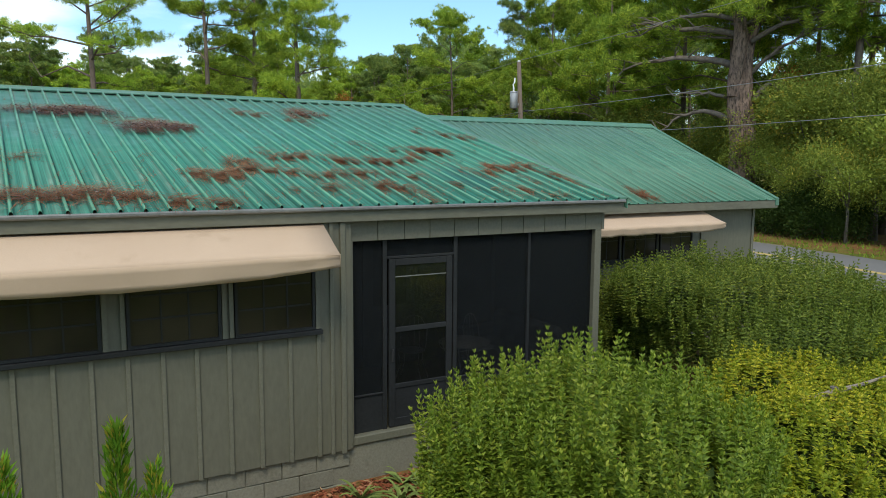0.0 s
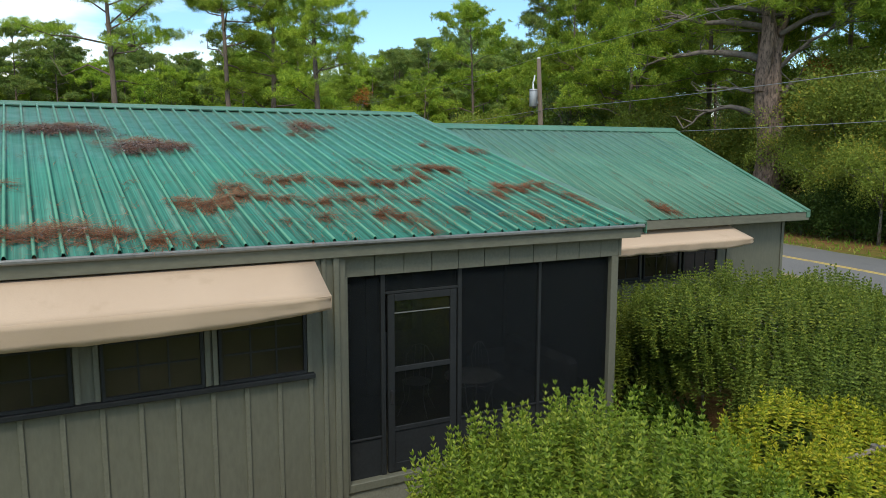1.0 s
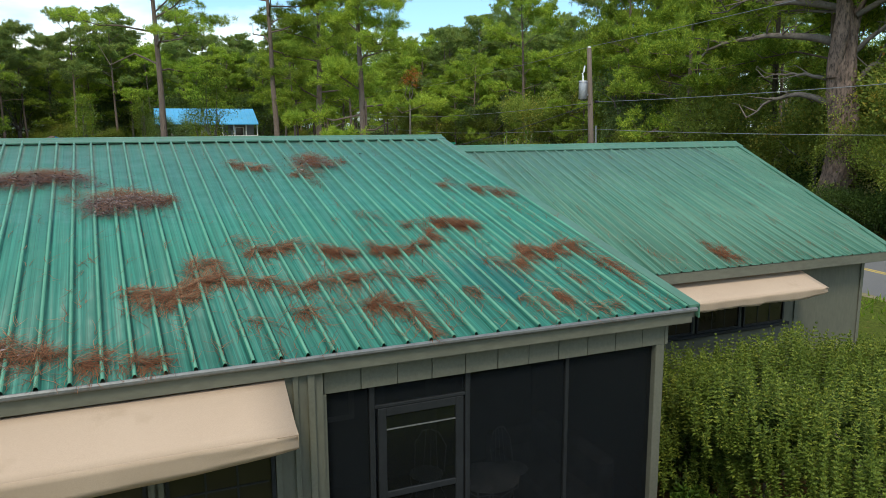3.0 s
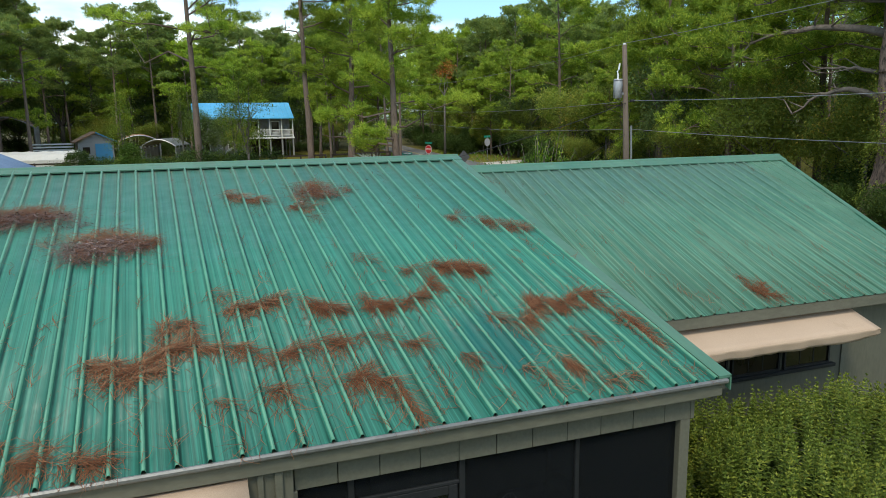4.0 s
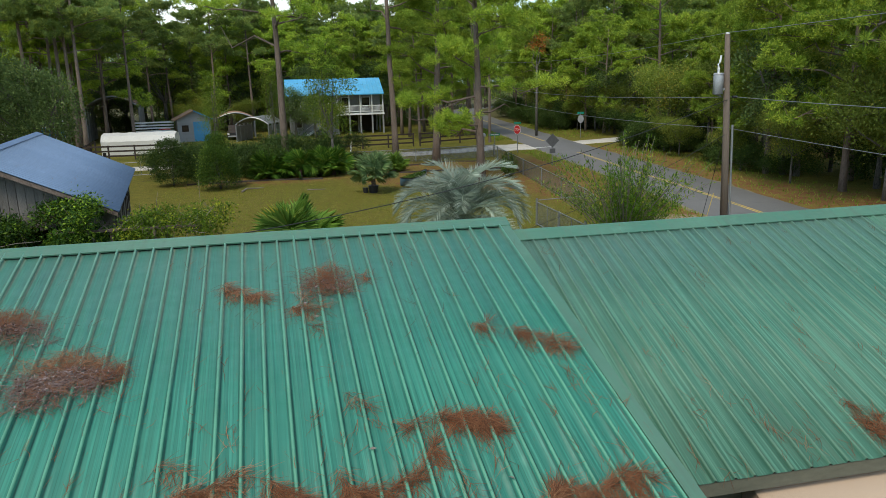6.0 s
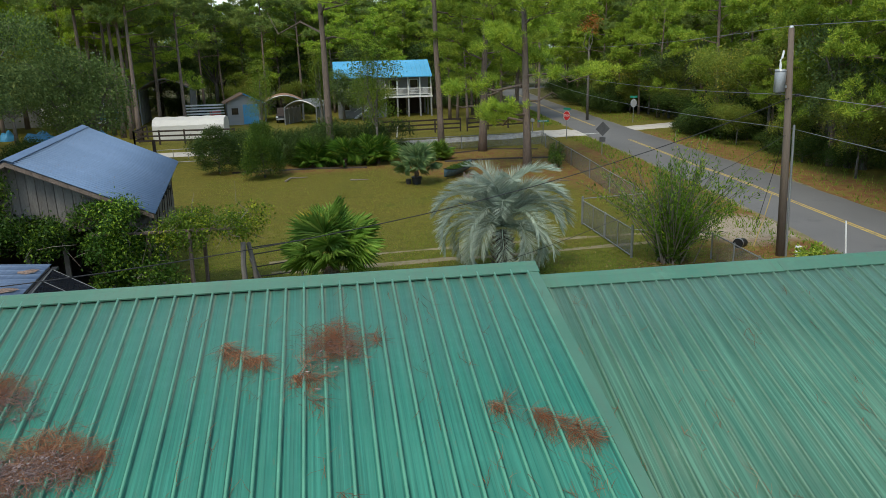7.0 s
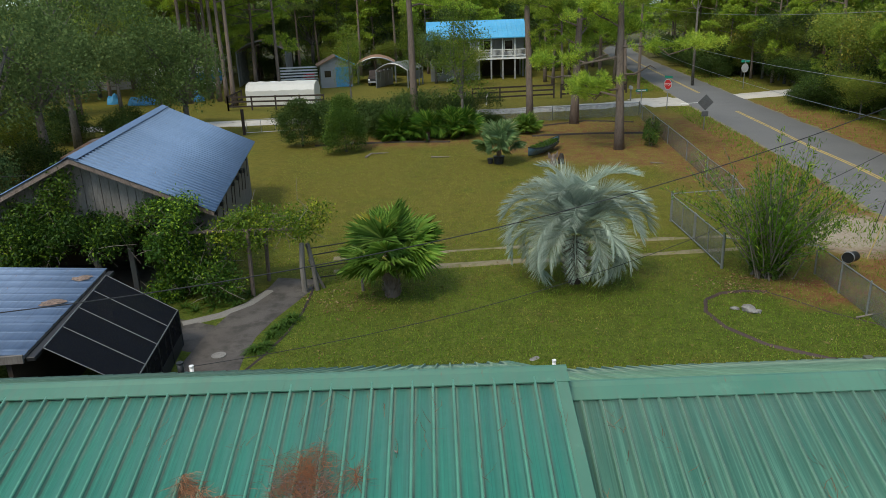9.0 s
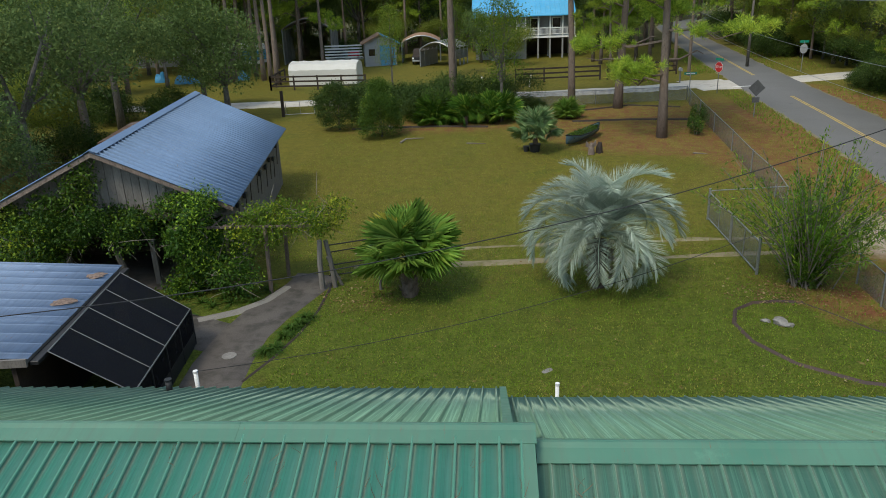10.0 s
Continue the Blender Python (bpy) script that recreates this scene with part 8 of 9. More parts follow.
# the great pine across the road: a burly forked trunk wrapped in creeper, long crooked limbs
big = thing("great_pine", "massive old pine with long bare crooked limbs", "tree", (34.6, 27.6, 0))
lr = np.random.default_rng(154)
ACROSS, AWAY = Vector((0.63, -0.78, 0)), Vector((0.78, 0.63, 0))


def burly(path, radii, n, rnd, bm):
    """A thick uneven trunk: lobed, knotted rings along a path."""
    ring = []
    for k, (p, r) in enumerate(zip(path, radii)):
        row = []
        for m in range(n):
            a = 6.28319 * m / n
            q = r * (1 + 0.10 * math.sin(3 * a + k * 0.35) + 0.06 * math.sin(7 * a - k * 0.8) + rnd.normal(0, 0.035))
            row.append(bm.verts.new(Vector(p) + Vector((math.cos(a) * q, math.sin(a) * q, 0))))
        ring.append(row)
    for u, w in zip(ring, ring[1:]):
        for m in range(n):
            bm.faces.new((u[m], u[(m + 1) % n], w[(m + 1) % n], w[m]))
    return bm


b = bmesh.new()
stem_z = np.linspace(-0.2, 9.4, 30)
burly([ACROSS * (0.25 * math.sin(z * 0.45)) + Vector((0, 0, z)) for z in stem_z], [0.80 + 0.45 * math.exp(-max(z, 0) * 1.1) - 0.020 * z - 0.34 * max(0.0, (z - 7.0) / 2.4) ** 2 for z in stem_z], 20, lr, b)
part("trunk", b, REDBARK, big)
leaders = []
for side, lean_, top, r in ((-0.20, -0.9, 20.0, 0.40), (0.24, 1.5, 21.0, 0.46), (0.05, 0.3, 17.5, 0.30)):
    path = [ACROSS * (side + lean_ * ((z - 8.6) / 11) + 0.22 * math.sin(z * 0.9 + side * 9)) + AWAY * (0.3 * math.sin(z * 0.6 + side * 5) + side) + Vector((0, 0, z)) for z in np.linspace(7.2, top, 14)]
    b = bmesh.new()
    burly(path, [float(r * (1 - 0.78 * k / 13)) for k in range(14)], 11, lr, b)
    part("leader", b, REDBARK, big)
    leaders.append(path)
bl, centres, radii = bmesh.new(), [], []


def crooked(start, end, arch, r, rnd, leafy, twigs=2):
    """A crooked limb from start to end with bent side twigs, needle tufts on the leafy outer part."""
    start, end = Vector(start), Vector(end)
    length, pts = (end - start).length, []
    for k in range(11):
        u = k / 10
        p = start.lerp(end, u) + Vector((0, 0, arch * 4 * u * (1 - u)))
        pts.append(p + Vector(rnd.normal(0, 0.030 * length ** 0.7, 3)) * (0.2 + u) * (k > 0))
    tube(pts, [r * (1 - 0.84 * k / 10) for k in range(11)], 7, bl, False)
    d = (end - start).normalized()
    for k in range(3, 11):
        for _ in range(twigs):
            w = d * rnd.uniform(0.1, 0.9) + Vector(rnd.normal(0, 0.65, 3))
            w.z = abs(w.z) * 0.8 - 0.15
            e = pts[k] + w * rnd.uniform(0.6, 1.5)
            tube([pts[k], pts[k].lerp(e, 0.5) + Vector(rnd.normal(0, 0.14, 3)), e], (r * 0.26, r * 0.16, 0.010), 5, bl, False)
            if k / 10 > leafy:
                for _ in range(6):
                    centres.append(tuple(e + Vector((rnd.normal(0, 0.42), rnd.normal(0, 0.42), rnd.normal(0.05, 0.16))))), radii.append(rnd.uniform(0.28, 0.48))


# long bare limbs: foot height, reach across, tip height, arch, thickness, where the needles begin
for z, reach, tip, arch, r, leafy in ((5.9, -4.3, 5.3, 0.75, 0.19, 1.1), (7.1, -3.5, 7.5, 0.15, 0.13, 1.1), (8.9, -6.8, 8.4, 0.75, 0.22, 0.75), (10.6, -7.4, 11.2, 0.2, 0.19, 0.62), (11.4, -6.0, 10.4, 0.7, 0.15, 0.55),
                                      (12.4, -7.2, 13.2, 0.3, 0.16, 0.5), (6.4, 2.2, 7.5, 0.85, 0.19, 1.1), (8.4, 3.4, 10.4, 0.3, 0.14, 0.8), (10.2, 5.6, 11.4, 0.5, 0.16, 0.6), (12.0, 5.2, 12.6, 0.4, 0.14, 0.5)):
    crooked(ACROSS * (0.4 if reach > 0 else -0.4) + Vector((0, 0, z)), ACROSS * reach + AWAY * lr.uniform(-1.6, 0.6) + Vector((0, 0, tip)), arch, r, lr, leafy, 1 if leafy > 1 else 2)
for path in leaders:
    for k in range(4, 14):
        for _ in range(2):
            a, reach = lr.uniform(0, 6.283), lr.uniform(2.6, 5.6) * (1 - 0.03 * k)
            crooked(path[k], path[k] + Vector((math.cos(a) * reach, math.sin(a) * reach, lr.uniform(-0.2, 1.6))), 0.25, 0.11 * (1 - 0.04 * k), lr, 0.5)
tagged(part("bare_limb", bl, LIMBBARK, big, smooth=True), kind="stuff")
tagged(link_mesh("needle_crown", from_arrays("needle_crown", *tufts(centres, radii, 48, lr, 0.042)), PINE, big), kind="stuff")
n = 5200
cz, ca = 7.5 * lr.random(n) ** 1.3, lr.uniform(0, 6.283, n)
cr = 0.86 + 0.40 * np.exp(-cz) - 0.02 * cz + np.abs(lr.normal(0, 0.13, n))
creep = np.stack([cr * np.cos(ca), cr * np.sin(ca), cz], 1)
keep = np.sin(ca * 2 + cz * 1.4) + np.sin(cz * 3 - ca) > -0.3
tagged(link_mesh("creeper", from_arrays("creeper", *leaves(creep[keep], np.stack([np.cos(ca), np.sin(ca), -0.3 + 0 * ca], 1)[keep] + lr.normal(0, 0.6, (keep.sum(), 3)), 0.13, 0.07, 0.2, lr)), UNDER, big), kind="stuff")
for x, y, z, k in ((32.2, 20.6, 1.15, 1), (33.4, 17.6, 1.25, 2), (34.6, 22.4, 1.7, 2), (33.2, 24.4, 1.0, 1), (36.4, 19.4, 1.9, 2), (35.4, 15.6, 1.5, 2), (38.0, 22.6, 1.8, 2), (37.2, 26.0, 1.5, 2), (40.2, 18.0, 2.0, 2), (31.8, 23.0, 0.8, 0), (36.6, 30.4, 1.5, 2), (33.4, 29.6, 0.9, 1)):
    again(BUSHES[k], x, y, x * 50, z)
again(PINES[1], 38.5, 31.0, 10, 1.1), again(PINES[0], 37.0, 20.5, 99, 1.05), again(OAKS[2], 33.5, 19.0, 33, 0.8), again(OAKS[2], 37.0, 24.5, 200, 0.7), again(PINES[3], 41.5, 38.0, 10, 1.15), again(PINES[3], 39.0, 43.0, 200, 1.05), again(OAKS[2], 38.0, 38.5, 100, 0.8), again(OAKS[1], 37.5, 46.0, 10, 0.7)
again(OAKS[2], 44.5, 19.0, 170, 1.0), again(OAKS[2], 42.0, 28.5, 20, 0.8), again(PINES[1], 43.0, 24.5, 70, 1.1), again(PINES[3], 46.5, 31.0, 10, 1.2), again(PINES[1], 41.0, 14.5, 200, 1.1), again(PINES[3], 53.0, 33.0, 30, 1.1)
again(BUSHES[2], 31.6, 17.0, 5, 0.9), again(BUSHES[0], 31.0, 14.0, 50, 1.0), again(BUSHES[2], 33.0, 22.5, 130, 0.9)
lean_oak = broadleaf(152, 9, 0.24, crown_lobes(np.random.default_rng(5), 8, 2.2, 5.0, 8.0, 1.6), 360, 9, 0.23, OAK, "oak_tree", "oak with a pale leaning trunk across the road", (-2.6, -1.0))
place(lean_oak, 37.2, 47.0, 0)
red_tree = broadleaf(153, 12, 0.15, [(0, 0, 10.5, 0.9, 0.9, 0.6), (0.5, 0.3, 11.3, 0.7, 0.7, 0.5)], 60, 7, 0.24, RED_LEAF, "turning_tree", "slender tree with a rust-orange crown", jitter=0.25, limbs=3)
place(red_tree, 34.0, 88.0)
again(red_tree, 36.4, 25.4, 80, 0.74, "slender tree with yellow and orange turning leaves")

# far woods, too dense to tell apart
fw = np.random.default_rng(310)
n = 2300
ang = fw.uniform(-1.35, 1.45, n)
dist = 168 - 62 * np.clip((np.abs(ang - 0.05) - 0.35) / 0.5, 0, 1) + fw.uniform(-12, 22, n)
p = np.stack([np.sin(ang) * dist, np.cos(ang) * dist, 1.0 + fw.random(n) ** 0.75 * (16.5 + 2.5 * np.sin(ang * 23) + 2.0 * np.sin(ang * 61))], 1)
p[:, 2] *= np.where(np.arctan2(p[:, 0], p[:, 1]) > 0.72, 0.75, 1.0)
p = p[np.abs(p[:, 0] - np.interp(p[:, 1], [q[1] for q in ROAD_LINE], [q[0] for q in ROAD_LINE])) > np.where(p[:, 1] > 172, -1, 6.5)]
p = np.concatenate([p, np.stack([fw.uniform(22, 90, 170), fw.uniform(196, 206, 170), 0.6 + 15 * fw.random(170)], 1), np.stack([fw.uniform(-70, 30, 260), fw.uniform(126, 140, 260), 0.6 + 9 * fw.random(260)], 1)])
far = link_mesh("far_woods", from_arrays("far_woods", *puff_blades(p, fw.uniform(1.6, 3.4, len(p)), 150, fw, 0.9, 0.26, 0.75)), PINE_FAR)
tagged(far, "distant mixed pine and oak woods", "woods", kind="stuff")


# ---------------------------------------------------------------- palms
def fan_leaf_mesh(seed, petiole, blade, segs, droop, wide=2.5):
    """One fan leaf: stalk, then folded segments spread from its end."""
    rnd = np.random.default_rng(seed)
    base, way, ln = [], [], []
    end = Vector((petiole, 0, -0.06 * petiole))
    for k in range(segs):
        a = -wide + 2 * wide * k / (segs - 1)
        L = blade * (1 - 0.22 * abs(a) / wide) * rnd.uniform(0.92, 1.05)
        base.append(tuple(end)), way.append((math.cos(a), math.sin(a), 0.14 - droop * abs(a) / wide + rnd.normal(0, 0.05))), ln.append(L)
    ln = np.array(ln)
    v, f = leaves(base, way, ln, ln * 0.115, 0.16, rnd, 0.52)
    tips = np.arange(len(v)).reshape(-1, 4)[:, 2]
    v[tips, 2] -= ln * 0.30
    b = bmesh.new()
    tube([(0, 0, 0), (petiole * 0.5, 0, 0.03), tuple(end)], (0.018, 0.014, 0.01), 4, b)
    tv = np.array([x.co for x in b.verts])
    b.verts.index_update()
    tf = []
    for fc in b.faces:
        ids = [x.index for x in fc.verts]
        tf += [(ids[0], ids[i], ids[i + 1]) for i in range(1, len(ids) - 1)]
    b.free()
    return from_arrays("frond", *joined([(v, f), (tv, np.array(tf))]))


YELLOWFAN = foliage("yellowed_fan_leaf", (0.42, 0.38, 0.06), (0.58, 0.50, 0.09), None, 0.5, 0.4)


def fan_palm(at, trunk_h, trunk_r, n, petiole, blade, seed, label, name="fan_palm", mat=None):
    rnd = np.random.default_rng(seed)
    t = thing(name, label, "palm", at)
    body = part("trunk", tube([(0, 0, -0.05), (0.02, 0, trunk_h * 0.5), (0, 0.02, trunk_h)], (trunk_r * 0.9, trunk_r, trunk_r * 0.8), 12), BARK, t)
    bs, w, ln = [], [], []
    for k in range(150):
        a, z = rnd.uniform(0, 6.283), trunk_h * rnd.random()
        bs.append((trunk_r * 0.9 * math.cos(a), trunk_r * 0.9 * math.sin(a), z)), w.append((math.cos(a) * 0.8, math.sin(a) * 0.8, 1.0)), ln.append(0.2)
    tagged(link_mesh("old_leaf_base", from_arrays("old_leaf_base", *leaves(bs, w, np.array(ln) * min(1, trunk_r / 0.15), 0.06, 0.2, rnd)), BARK, body), kind="stuff")
    kinds = [fan_leaf_mesh(seed + k, petiole, blade, 34, 0.25 + 0.1 * k) for k in range(3)]
    for k in range(n):
        u = k / n
        o = link_mesh("frond", kinds[k % 3], mat or FANLEAF, t)
        if name == "fan_palm" and k == 4:
            o.data = kinds[0].copy()
            o.data.materials.clear()
            o.data.materials.append(YELLOWFAN)
            o["label"] = "yellowed fan leaf"
        o.matrix_basis = pose(0, 0, trunk_h, 0, 0, k * 137.5 + rnd.normal(0, 8)) @ pose(0, 0, 0, rnd.normal(0, 38), -(88 - 88 * u ** 1.0 + rnd.normal(0, 6)), 0) @ Matrix.Scale(rnd.uniform(0.85, 1.1), 4)
    return t


fan_palm((4.04, 28.4, 0), 1.15, 0.25, 34, 1.0, 0.98, 401, "green fan palm with a short shaggy trunk on the lawn")
BLUEGREEN = foliage("bluish_palm_leaf", (0.17, 0.29, 0.11), (0.28, 0.40, 0.18), (0.38, 0.44, 0.20), 0.45, 0.3, 0.9)
fan_palm((9.25, 49.0, 0.42), 0.55, 0.10, 24, 0.95, 0.85, 411, "young fan palm in a black pot", "potted_palm", BLUEGREEN)
pot = thing("plant_pot", "pair of black plastic nursery pots", "pot", (9.25, 49.0, 0))
part("pot", tube([(0, 0, 0), (0, 0, 0.44), (0, 0, 0.46)], (0.26, 0.33, 0.35), 14), BLACK, pot)
part("pot", tube([(-0.5, 0.1, 0), (-0.5, 0.1, 0.3), (-0.5, 0.1, 0.32)], (0.14, 0.18, 0.19), 12), BLACK, pot)
fan_palm((12.2, 59.6, 0), 0.25, 0.10, 18, 0.6, 0.8, 431, "low dark palmetto by the pine", "palmetto")

PALMETTO = foliage("palmetto_leaf", (0.065, 0.165, 0.02), (0.14, 0.28, 0.034), (0.26, 0.36, 0.055), 0.4, 0.25, 0.9)
rnd = np.random.default_rng(440)
for k in range(12):
    x, y = 4.6 + rnd.uniform(-3.0, 3.0), 59.4 + rnd.normal(0, 0.9)
    fan_palm((x, y, 0), 0.3 + 0.3 * rnd.random(), 0.08, 18, 0.95, 0.95, 441 + k, "saw palmetto clump in the pine bed", "saw_palmetto", PALMETTO)


def feather_frond(seed, L, arch, pairs=46, leaflet=0.52):
    """One arching feather frond with stiff leaflets raised in a V."""
    rnd = np.random.default_rng(seed)
    rib, x, z = [], 0.0, 0.0
    for k in range(13):
        rib.append((x, 0.0, z))
        el = 0.25 - arch * (k / 12) ** 1.7
        x += L / 12 * math.cos(el)
        z += L / 12 * math.sin(el)
    base, way, ln = [], [], []
    for k in range(pairs):
        u = 0.16 + 0.84 * k / (pairs - 1)
        i = min(int(u * 12), 11)
        p = lerp(rib[i], rib[i + 1], u * 12 - i)
        d = Vector(rib[i + 1]) - Vector(rib[i])
        d.normalize()
        n = Vector((-d.z, 0, d.x))
        for s in (-1, 1):
            g = d * (0.60 + 0.6 * u) + Vector((0, s, 0)) * (1.0 - 0.3 * u) + n * 0.40 - Vector((0, 0, 0.18)) + Vector(rnd.normal(0, 0.07, 3))
            base.append(p), way.append(tuple(g)), ln.append(leaflet * (0.55 + 0.6 * math.sin(math.pi * (0.15 + 0.8 * u))) * rnd.uniform(0.9, 1.05))
    ln = np.array(ln)
    v, f = leaves(base, way, ln, 0.0155, 0.2, rnd)
    b = bmesh.new()
    tube(rib, [0.03 * (1 - 0.85 * k / 12) for k in range(13)], 5, b)
    b.verts.index_update()
    tv = np.array([q.co for q in b.verts])
    tf = []
    for fc in b.faces:
        ids = [q.index for q in fc.verts]
        tf += [(ids[0], ids[i], ids[i + 1]) for i in range(1, len(ids) - 1)]
    b.free()
    return from_arrays("frond", *joined([(v, f), (tv, np.array(tf))]))


pindo = thing("pindo_palm", "silvery blue pindo palm with arching feather fronds", "palm", (10.1, 29.0, 0))
part("trunk", tube([(0, 0, -0.1), (0, 0, 0.6), (0, 0, 1.35), (0, 0, 1.6)], (0.22, 0.19, 0.25, 0.16), 14), BLACKWOOD, pindo)
bs, w = [], []
for k in range(120):
    a, z = k * 2.4, 0.25 + 1.2 * k / 120
    bs.append((0.26 * math.cos(a), 0.26 * math.sin(a), z)), w.append((math.cos(a) * 0.9, math.sin(a) * 0.9, 0.8))
tagged(link_mesh("old_leaf_base", from_arrays("old_leaf_base", *leaves(bs, w, 0.32, 0.08, 0.2)), TWIG, pindo), kind="stuff")
FRONDS = [feather_frond(451 + k, (2.75, 2.85, 2.65)[k], (2.0, 2.5, 2.9)[k], 150, 0.70) for k in range(3)]
rnd = np.random.default_rng(455)
for k in range(54):
    u = (k + 0.5) / 54
    el = 88 - 96 * u + rnd.normal(0, 7)
    o = link_mesh("frond", FRONDS[0 if u < 0.30 else (1 if u < 0.72 else 2)], BLUEPALM, pindo)
    o.matrix_basis = pose(0, 0, 1.76, 0, 0, k * 137.5 + rnd.normal(0, 7)) @ pose(0, 0, 0, rnd.normal(0, 9), -(el - 14), 0) @ Matrix.Scale(rnd.uniform(0.92, 1.10) * (1.0 - 0.16 * max(0, u - 0.6) / 0.4), 4)

# ---------------------------------------------------------------- yard shrubs and vines
AIRY_LEAF = foliage("narrow_green_leaves", (0.06, 0.14, 0.015), (0.13, 0.25, 0.024), (0.30, 0.40, 0.035), 0.5, 0.42, 0.85)
airy = thing("willowy_shrub", "tall airy shrub of arching stems and narrow leaves", "shrub", (16.5, 29.0, 0))
airy.scale = (1.2, 1.2, 1.12)
rnd = np.random.default_rng(461)
b = bmesh.new()
base, way = [], []
for k in range(130):
    a, el, L = rnd.uniform(0, 6.283), rnd.uniform(0.84, 1.5), rnd.uniform(1.9, 4.5)
    d = Vector((math.cos(a) * math.cos(el), math.sin(a) * math.cos(el), math.sin(el)))
    f = Vector((rnd.normal(0, 0.18), rnd.normal(0, 0.18), -0.03))
    m = f + d * L * 0.5 + Vector((0, 0, 0.1))
    e = f + d * L + Vector((d.x * 0.5, d.y * 0.5, -0.1 * L * rnd.random()))
    tube([f, m, e], (0.022, 0.016, 0.006), 4, b, False)
    for j in range(130 if k % 3 else 34):
        u = 0.12 + 0.88 * rnd.random() ** (0.9 if L > 3.3 else 0.65)
        q = f.lerp(m, u * 2) if u < 0.5 else m.lerp(e, u * 2 - 1)
        base.append(q + Vector(rnd.normal(0, 0.07, 3))), way.append(d * 0.7 + Vector(rnd.normal(0, 0.6, 3)))
part("stem", b, TWIG, airy)
tagged(link_mesh("foliage", from_arrays("foliage", *leaves(base, way, rnd.uniform(0.10, 0.19, len(base)), 0.034, 0.15, rnd)), AIRY_LEAF, airy), kind="stuff")
shrub("shrub", "dense leafy base shoots of the airy shrub", [(16.5, 28.9, 0.4, 0.5, 0.5, 0.55), (16.6, 29.1, 1.0, 0.55, 0.5, 0.8)], 170, VINE, 462, 0.13, (0.2, 0.4), 700, 6, 4)
shrub("shrub", "broad-leaved young shrub in the fence corner", [(18.95, 24.9, 0.45, 0.35, 0.3, 0.35), (19.1, 24.8, 0.95, 0.4, 0.35, 0.35), (19.35, 25.2, 0.5, 0.3, 0.3, 0.4)], 42, HEDGE, 463, 0.20, (0.2, 0.35), 60, 4, 5)
shrub("shrub", "weedy climbing growth on the chain-link fence", [(20.2, 55.2, 0.6, 0.5, 1.2, 0.7), (19.4, 53.0, 0.4, 0.4, 1.0, 0.5)], 90, VINE, 464, 0.12, (0.2, 0.4), 300, 5, 4)


def vine_mass(name, label, lobes, count, mat, seed, leaf=0.13, twigs=40, category="vine"):
    rnd = np.random.default_rng(seed)
    t = thing(name, label, category)
    b = bmesh.new()
    for k in range(twigs):
        q = lobes[k % len(lobes)]
        p = Vector((q[0], q[1], q[2])) + Vector(rnd.normal(0, 0.5, 3) * q[3:])
        e = p + Vector(rnd.normal(0, 0.42, 3))
        tube([p, p.lerp(e, 0.5) + Vector(rnd.normal(0, 0.12, 3)), e], (0.013, 0.009, 0.004), 4, b, False)
    part("twig", b, TWIG, t)
    p, w = shell(lobes, count, rnd, -0.7, 0.5)
    n = len(p)
    base = np.repeat(p, 7, 0) + rnd.normal(0, 0.14, (n * 7, 3))
    way = np.repeat(w, 7, 0) * 0.5 + rnd.normal(0, 0.8, (n * 7, 3)) + (0, 0, -0.2)
    ls = leaf * rnd.uniform(0.6, 1.3, n * 7)
    tagged(link_mesh("foliage", from_arrays("foliage", *leaves(base, way, ls, ls * 0.5, 0.18, rnd)), mat, t), kind="stuff")
    return t


arbor = thing("arbor", "weathered timber arbor overgrown with vines", "arbor")
for x, y in ((-0.55, 28.75), (-0.35, 30.2), (-1.9, 28.9), (-1.7, 30.3), (-3.4, 29.0)):
    part("post", tube([(x, y, 0), (x + 0.05, y, 2.3)], 0.07, 7), BARK, arbor)
for y in (28.8, 30.2):
    part("beam", box(-3.6, 1.1, y - 0.035, y + 0.035, 2.22, 2.30), BARK, arbor)
for k in range(7):
    x = -3.4 + k * 0.6
    part("slat", box(x, x + 0.04, 28.6, 30.4, 2.30, 2.34), BARK, arbor)
def loose(rnd, n, x, y, z, sx, sy, sz, r):
    """Small uneven lobes strewn about a middle."""
    return [(x + rnd.uniform(-sx, sx), y + rnd.uniform(-sy, sy), z + rnd.uniform(-sz, sz), r * rnd.uniform(0.6, 1.3), r * rnd.uniform(0.6, 1.2), r * rnd.uniform(0.45, 0.9)) for _ in range(n)]


vr = np.random.default_rng(470)
# darker copy of the vine leaves: the thicket's dense shade put into the colour
VINE_DARK = foliage("shaded_vine_leaves", (0.022, 0.060, 0.010), (0.062, 0.135, 0.016), (0.22, 0.34, 0.03), 0.5, 0.3, 0.92)
VINE_YELLOW = foliage("yellowing_vine_leaves", (0.06, 0.115, 0.012), (0.14, 0.23, 0.02), (0.34, 0.38, 0.03), 0.55, 0.4, 0.85)
vine_mass("wisteria_vine", "yellow-green vine with bare grey twigs on the arbor", loose(vr, 18, -0.2, 29.4, 2.2, 1.7, 0.9, 0.4, 0.42), 1000, VINE_YELLOW, 471, 0.11, 60)
vine_mass("climbing_vine", "bright green vine climbing over the barn corner", loose(vr, 13, -2.9, 28.9, 1.6, 0.9, 0.5, 1.4, 0.55) + loose(vr, 3, -3.5, 29.2, 2.9, 0.5, 0.3, 0.25, 0.3), 2100, VINE_DARK, 472, 0.12, 60)
vine_mass("climbing_vine", "leafy dark vine hanging beside the arbor", loose(vr, 9, -1.9, 28.7, 1.3, 0.7, 0.6, 0.8, 0.45), 800, VINE_DARK, 475, 0.11, 60)
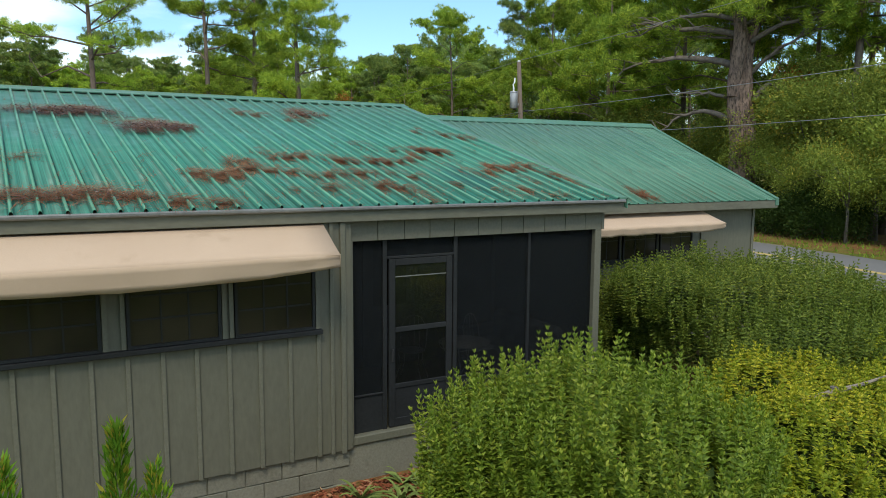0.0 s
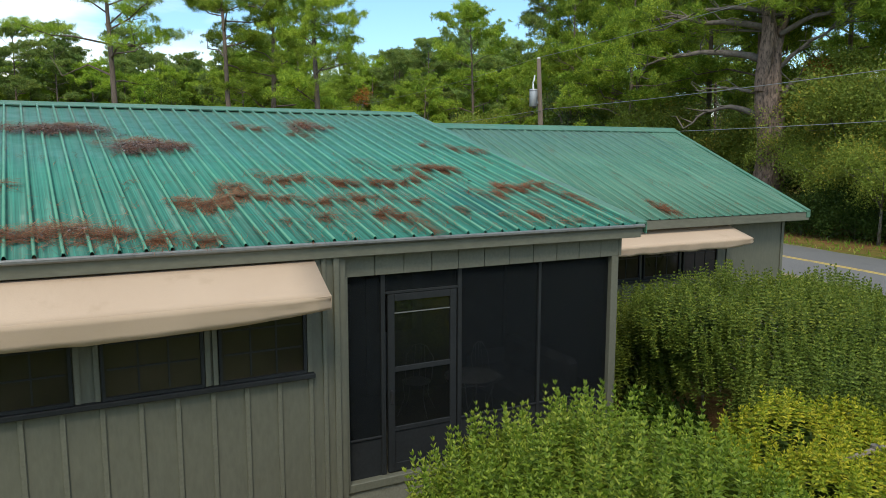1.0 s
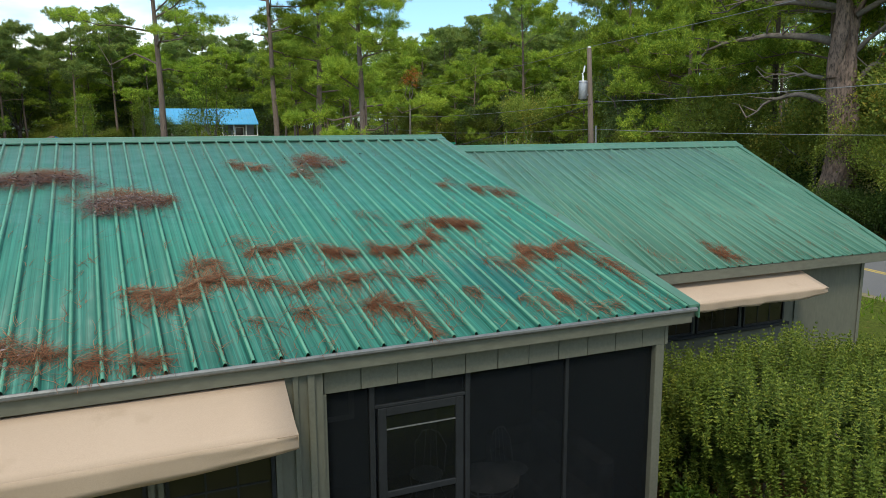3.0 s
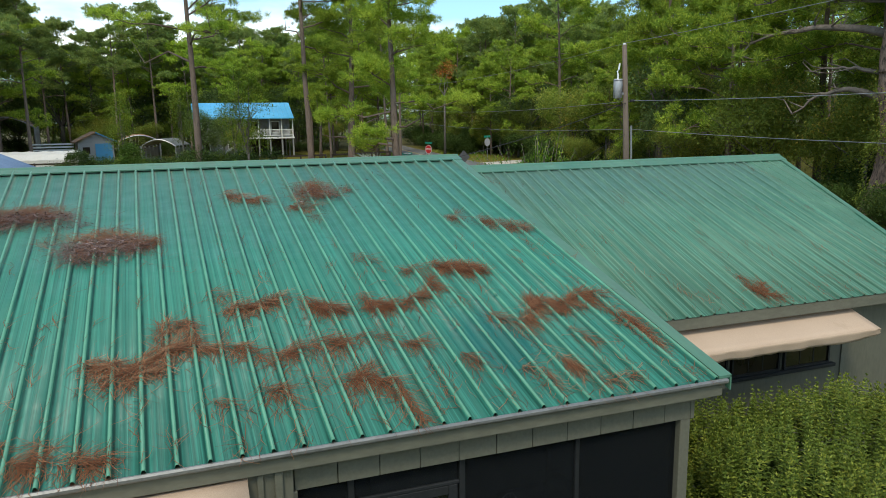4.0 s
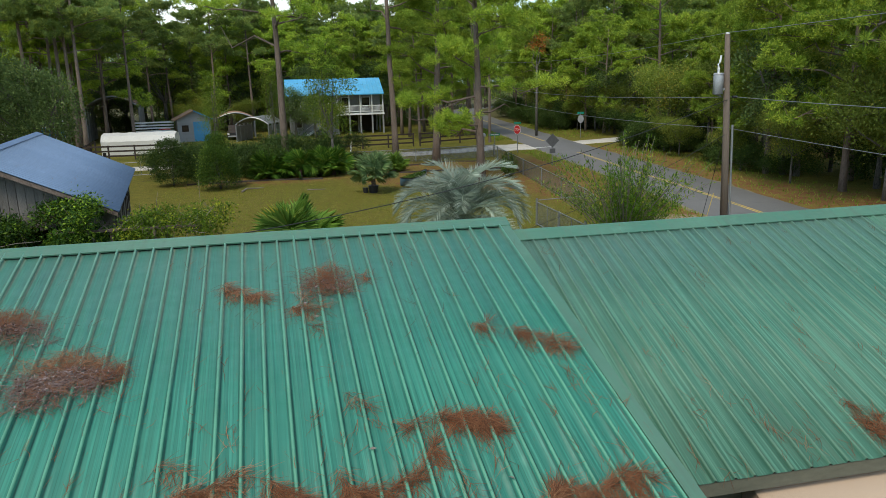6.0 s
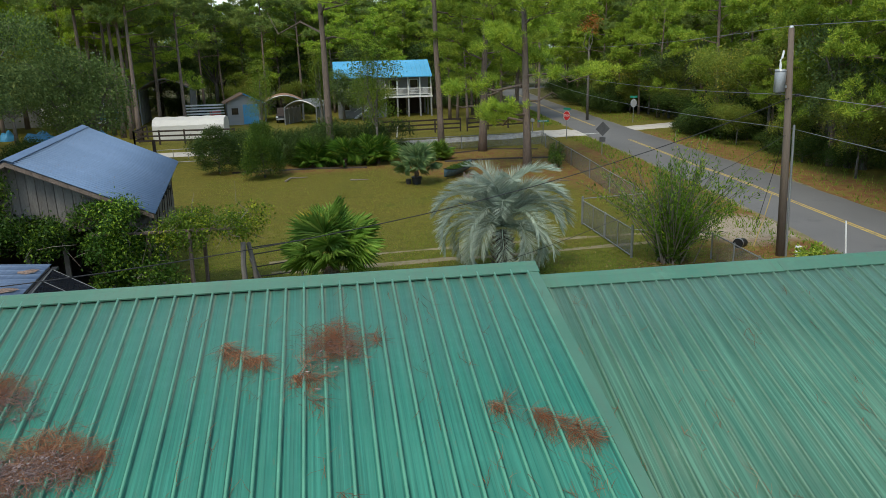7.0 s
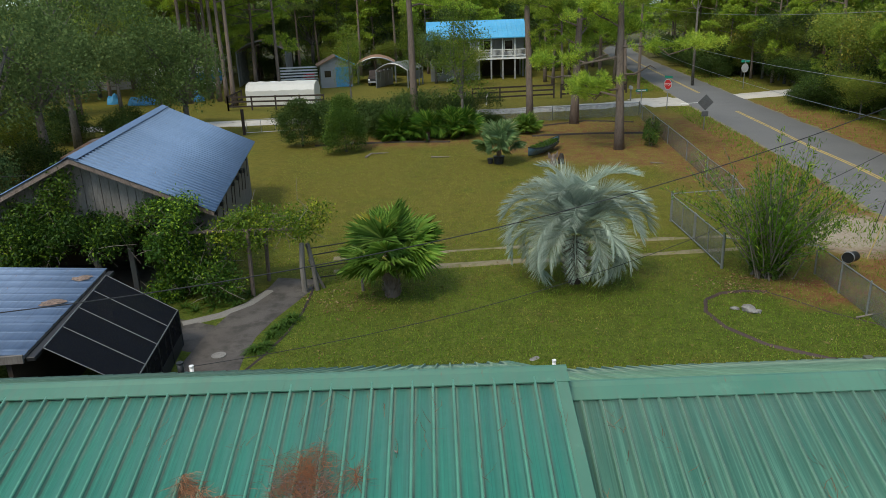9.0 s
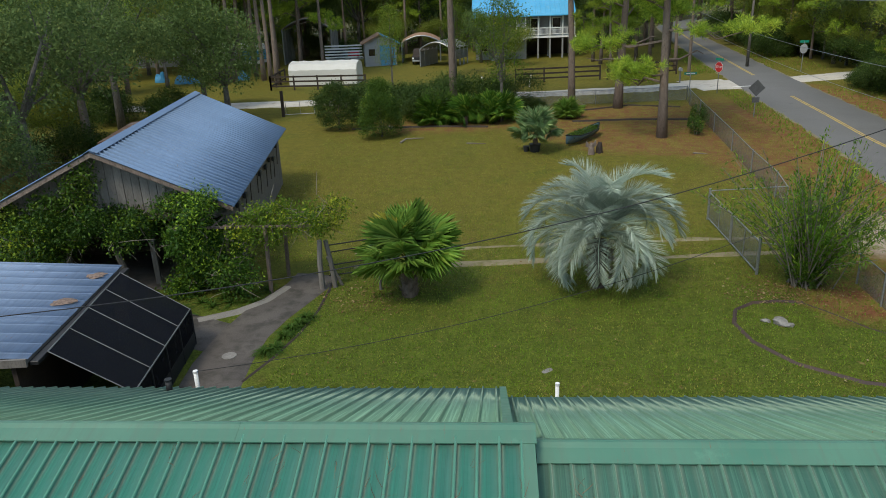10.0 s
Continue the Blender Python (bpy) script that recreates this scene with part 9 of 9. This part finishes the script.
vine_mass("climbing_vine", "dense green vine thicket in front of the barn", loose(vr, 18, -6.2, 28.9, 2.35, 2.0, 0.7, 0.35, 0.45), 1900, VINE_DARK, 473, 0.11, 40)
vine_mass("climbing_vine", "tangled dark thicket beside the barn gable", loose(vr, 18, -9.6, 28.5, 1.75, 2.2, 1.0, 0.7, 0.65), 2200, VINE_DARK, 476, 0.11, 50)
vine_mass("climbing_vine", "yellowing brush mixed into the thicket", loose(vr, 8, -8.6, 28.0, 1.7, 2.4, 0.5, 0.6, 0.4), 260, VINE_YELLOW, 477, 0.13, 40)
vine_mass("climbing_vine", "patchy green vine on the barn gable boards", [(-6.6, 28.9, 3.3, 0.5, 0.15, 0.7), (-7.6, 28.8, 3.0, 0.6, 0.15, 0.35), (-6.2, 28.95, 3.9, 0.3, 0.12, 0.45), (-8.9, 28.6, 2.7, 0.5, 0.15, 0.5)], 420, VINE, 474, 0.13, 12)
trunk_v = thing("vine_trunk", "thick twisted vine trunk under the thicket", "vine")
part("trunk", tube([(-5.6, 28.9, 0), (-5.45, 28.9, 0.8), (-5.65, 28.9, 1.6), (-5.3, 28.9, 2.2)], (0.14, 0.11, 0.1, 0.06), 8), OAKBARK, trunk_v)
for q, s in (((-1.6, 27.9, 0), 81), ((-1.1, 28.3, 0), 82), ((-2.1, 27.6, 0), 83), ((-0.7, 28.9, 0), 84), ((-2.6, 27.9, 0), 85), ((-1.5, 28.6, 0), 86), ((-0.9, 27.9, 0), 87), ((-2.0, 28.3, 0), 88), ((-3.0, 27.3, 0), 89)):
    strap_plant("strap_plant", "lush strap-leaved plant beside the path", q, 30, 0.6, 0.02, VINE, s, 0.55)
strap_plant("broad_leaf_plant", "young broad-leaved plant by the path", (-3.1, 26.9, 0), 7, 0.9, 0.10, VINE, 90, 0.4)

# ---------------------------------------------------------------- grass of the lawn
gr = np.random.default_rng(500)
n = 150000
x, y = gr.uniform(-4, 24, n), 18.7 + 48 * gr.random(n) ** 2.0
keep = ~((x < 1.0) & (y < 31)) & (np.abs(y - 31.3) > 0.25) & (np.abs(y - 33.0) > 0.22) & (x < 15.5 + (y - 30) * 0.22 + 6)
x, y = x[keep], y[keep]
n = len(x)
dry = gr.random(n) < np.clip((y - 27) / 12, 0.05, 0.9)
for m, grass, label in ((~dry, GRASS, "short green lawn grass"), (dry, GRASS_DRY, "short olive and straw-toned lawn grass")):
    q = m.sum()
    g = link_mesh("lawn_grass", from_arrays("lawn_grass", *needles(np.stack([x[m], y[m], np.zeros(q)], 1), np.stack([gr.normal(0, 0.5, q), gr.normal(0, 0.5, q), np.ones(q)], 1), gr.uniform(0.03, 0.085, q), 0.03)), grass)
    tagged(g, label, "grass", kind="stuff")
n = 1700
lx, ly = gr.uniform(-3, 23, n), 18.8 + 45 * gr.random(n) ** 1.5
k = n // 3
lx[:k], ly[:k] = gr.normal(15.8, 0.9, k), gr.normal(28.3, 0.5, k)
lx[k:k + 300], ly[k:k + 300] = gr.normal(2.6, 0.8, 300), gr.normal(28.2, 0.7, 300)
keep = ~((lx < 1.2) & (ly < 31))
lx, ly = lx[keep], ly[keep]
n = len(lx)
LEAFLITTER = foliage("fallen_leaves", (0.14, 0.08, 0.035), (0.26, 0.17, 0.08), (0.38, 0.29, 0.17), 0.85, 0.1, 0.9)
fallen = link_mesh("leaf_litter", from_arrays("leaf_litter", *leaves(np.stack([lx, ly, gr.uniform(0.03, 0.07, n)], 1), np.stack([gr.normal(0, 1, n), gr.normal(0, 1, n), gr.normal(0, 0.2, n)], 1), gr.uniform(0.05, 0.11, n), 0.05, 0.25, gr)), LEAFLITTER)
tagged(fallen, "scattered brown fallen leaves on the lawn", "leaves", kind="stuff")
n = 9000
v = gr.choice(2, n)
yy = gr.uniform(12, 110, n)
rx = np.interp(yy, [q[1] for q in ROAD_LINE], [q[0] for q in ROAD_LINE])
xx = rx + np.where(v == 0, gr.uniform(3.0, 8.5, n), -gr.uniform(3.0, 5.0, n))
ok = ~((np.abs(yy - 77) < 6))
g = link_mesh("verge_grass", from_arrays("verge_grass", *needles(np.stack([xx[ok], yy[ok], np.zeros(ok.sum())], 1), np.stack([gr.normal(0, 0.5, ok.sum()), gr.normal(0, 0.5, ok.sum()), np.ones(ok.sum())], 1), gr.uniform(0.08, 0.28, ok.sum()), 0.06)), GRASS)
tagged(g, "rough verge grass beside the road", "grass", kind="stuff")
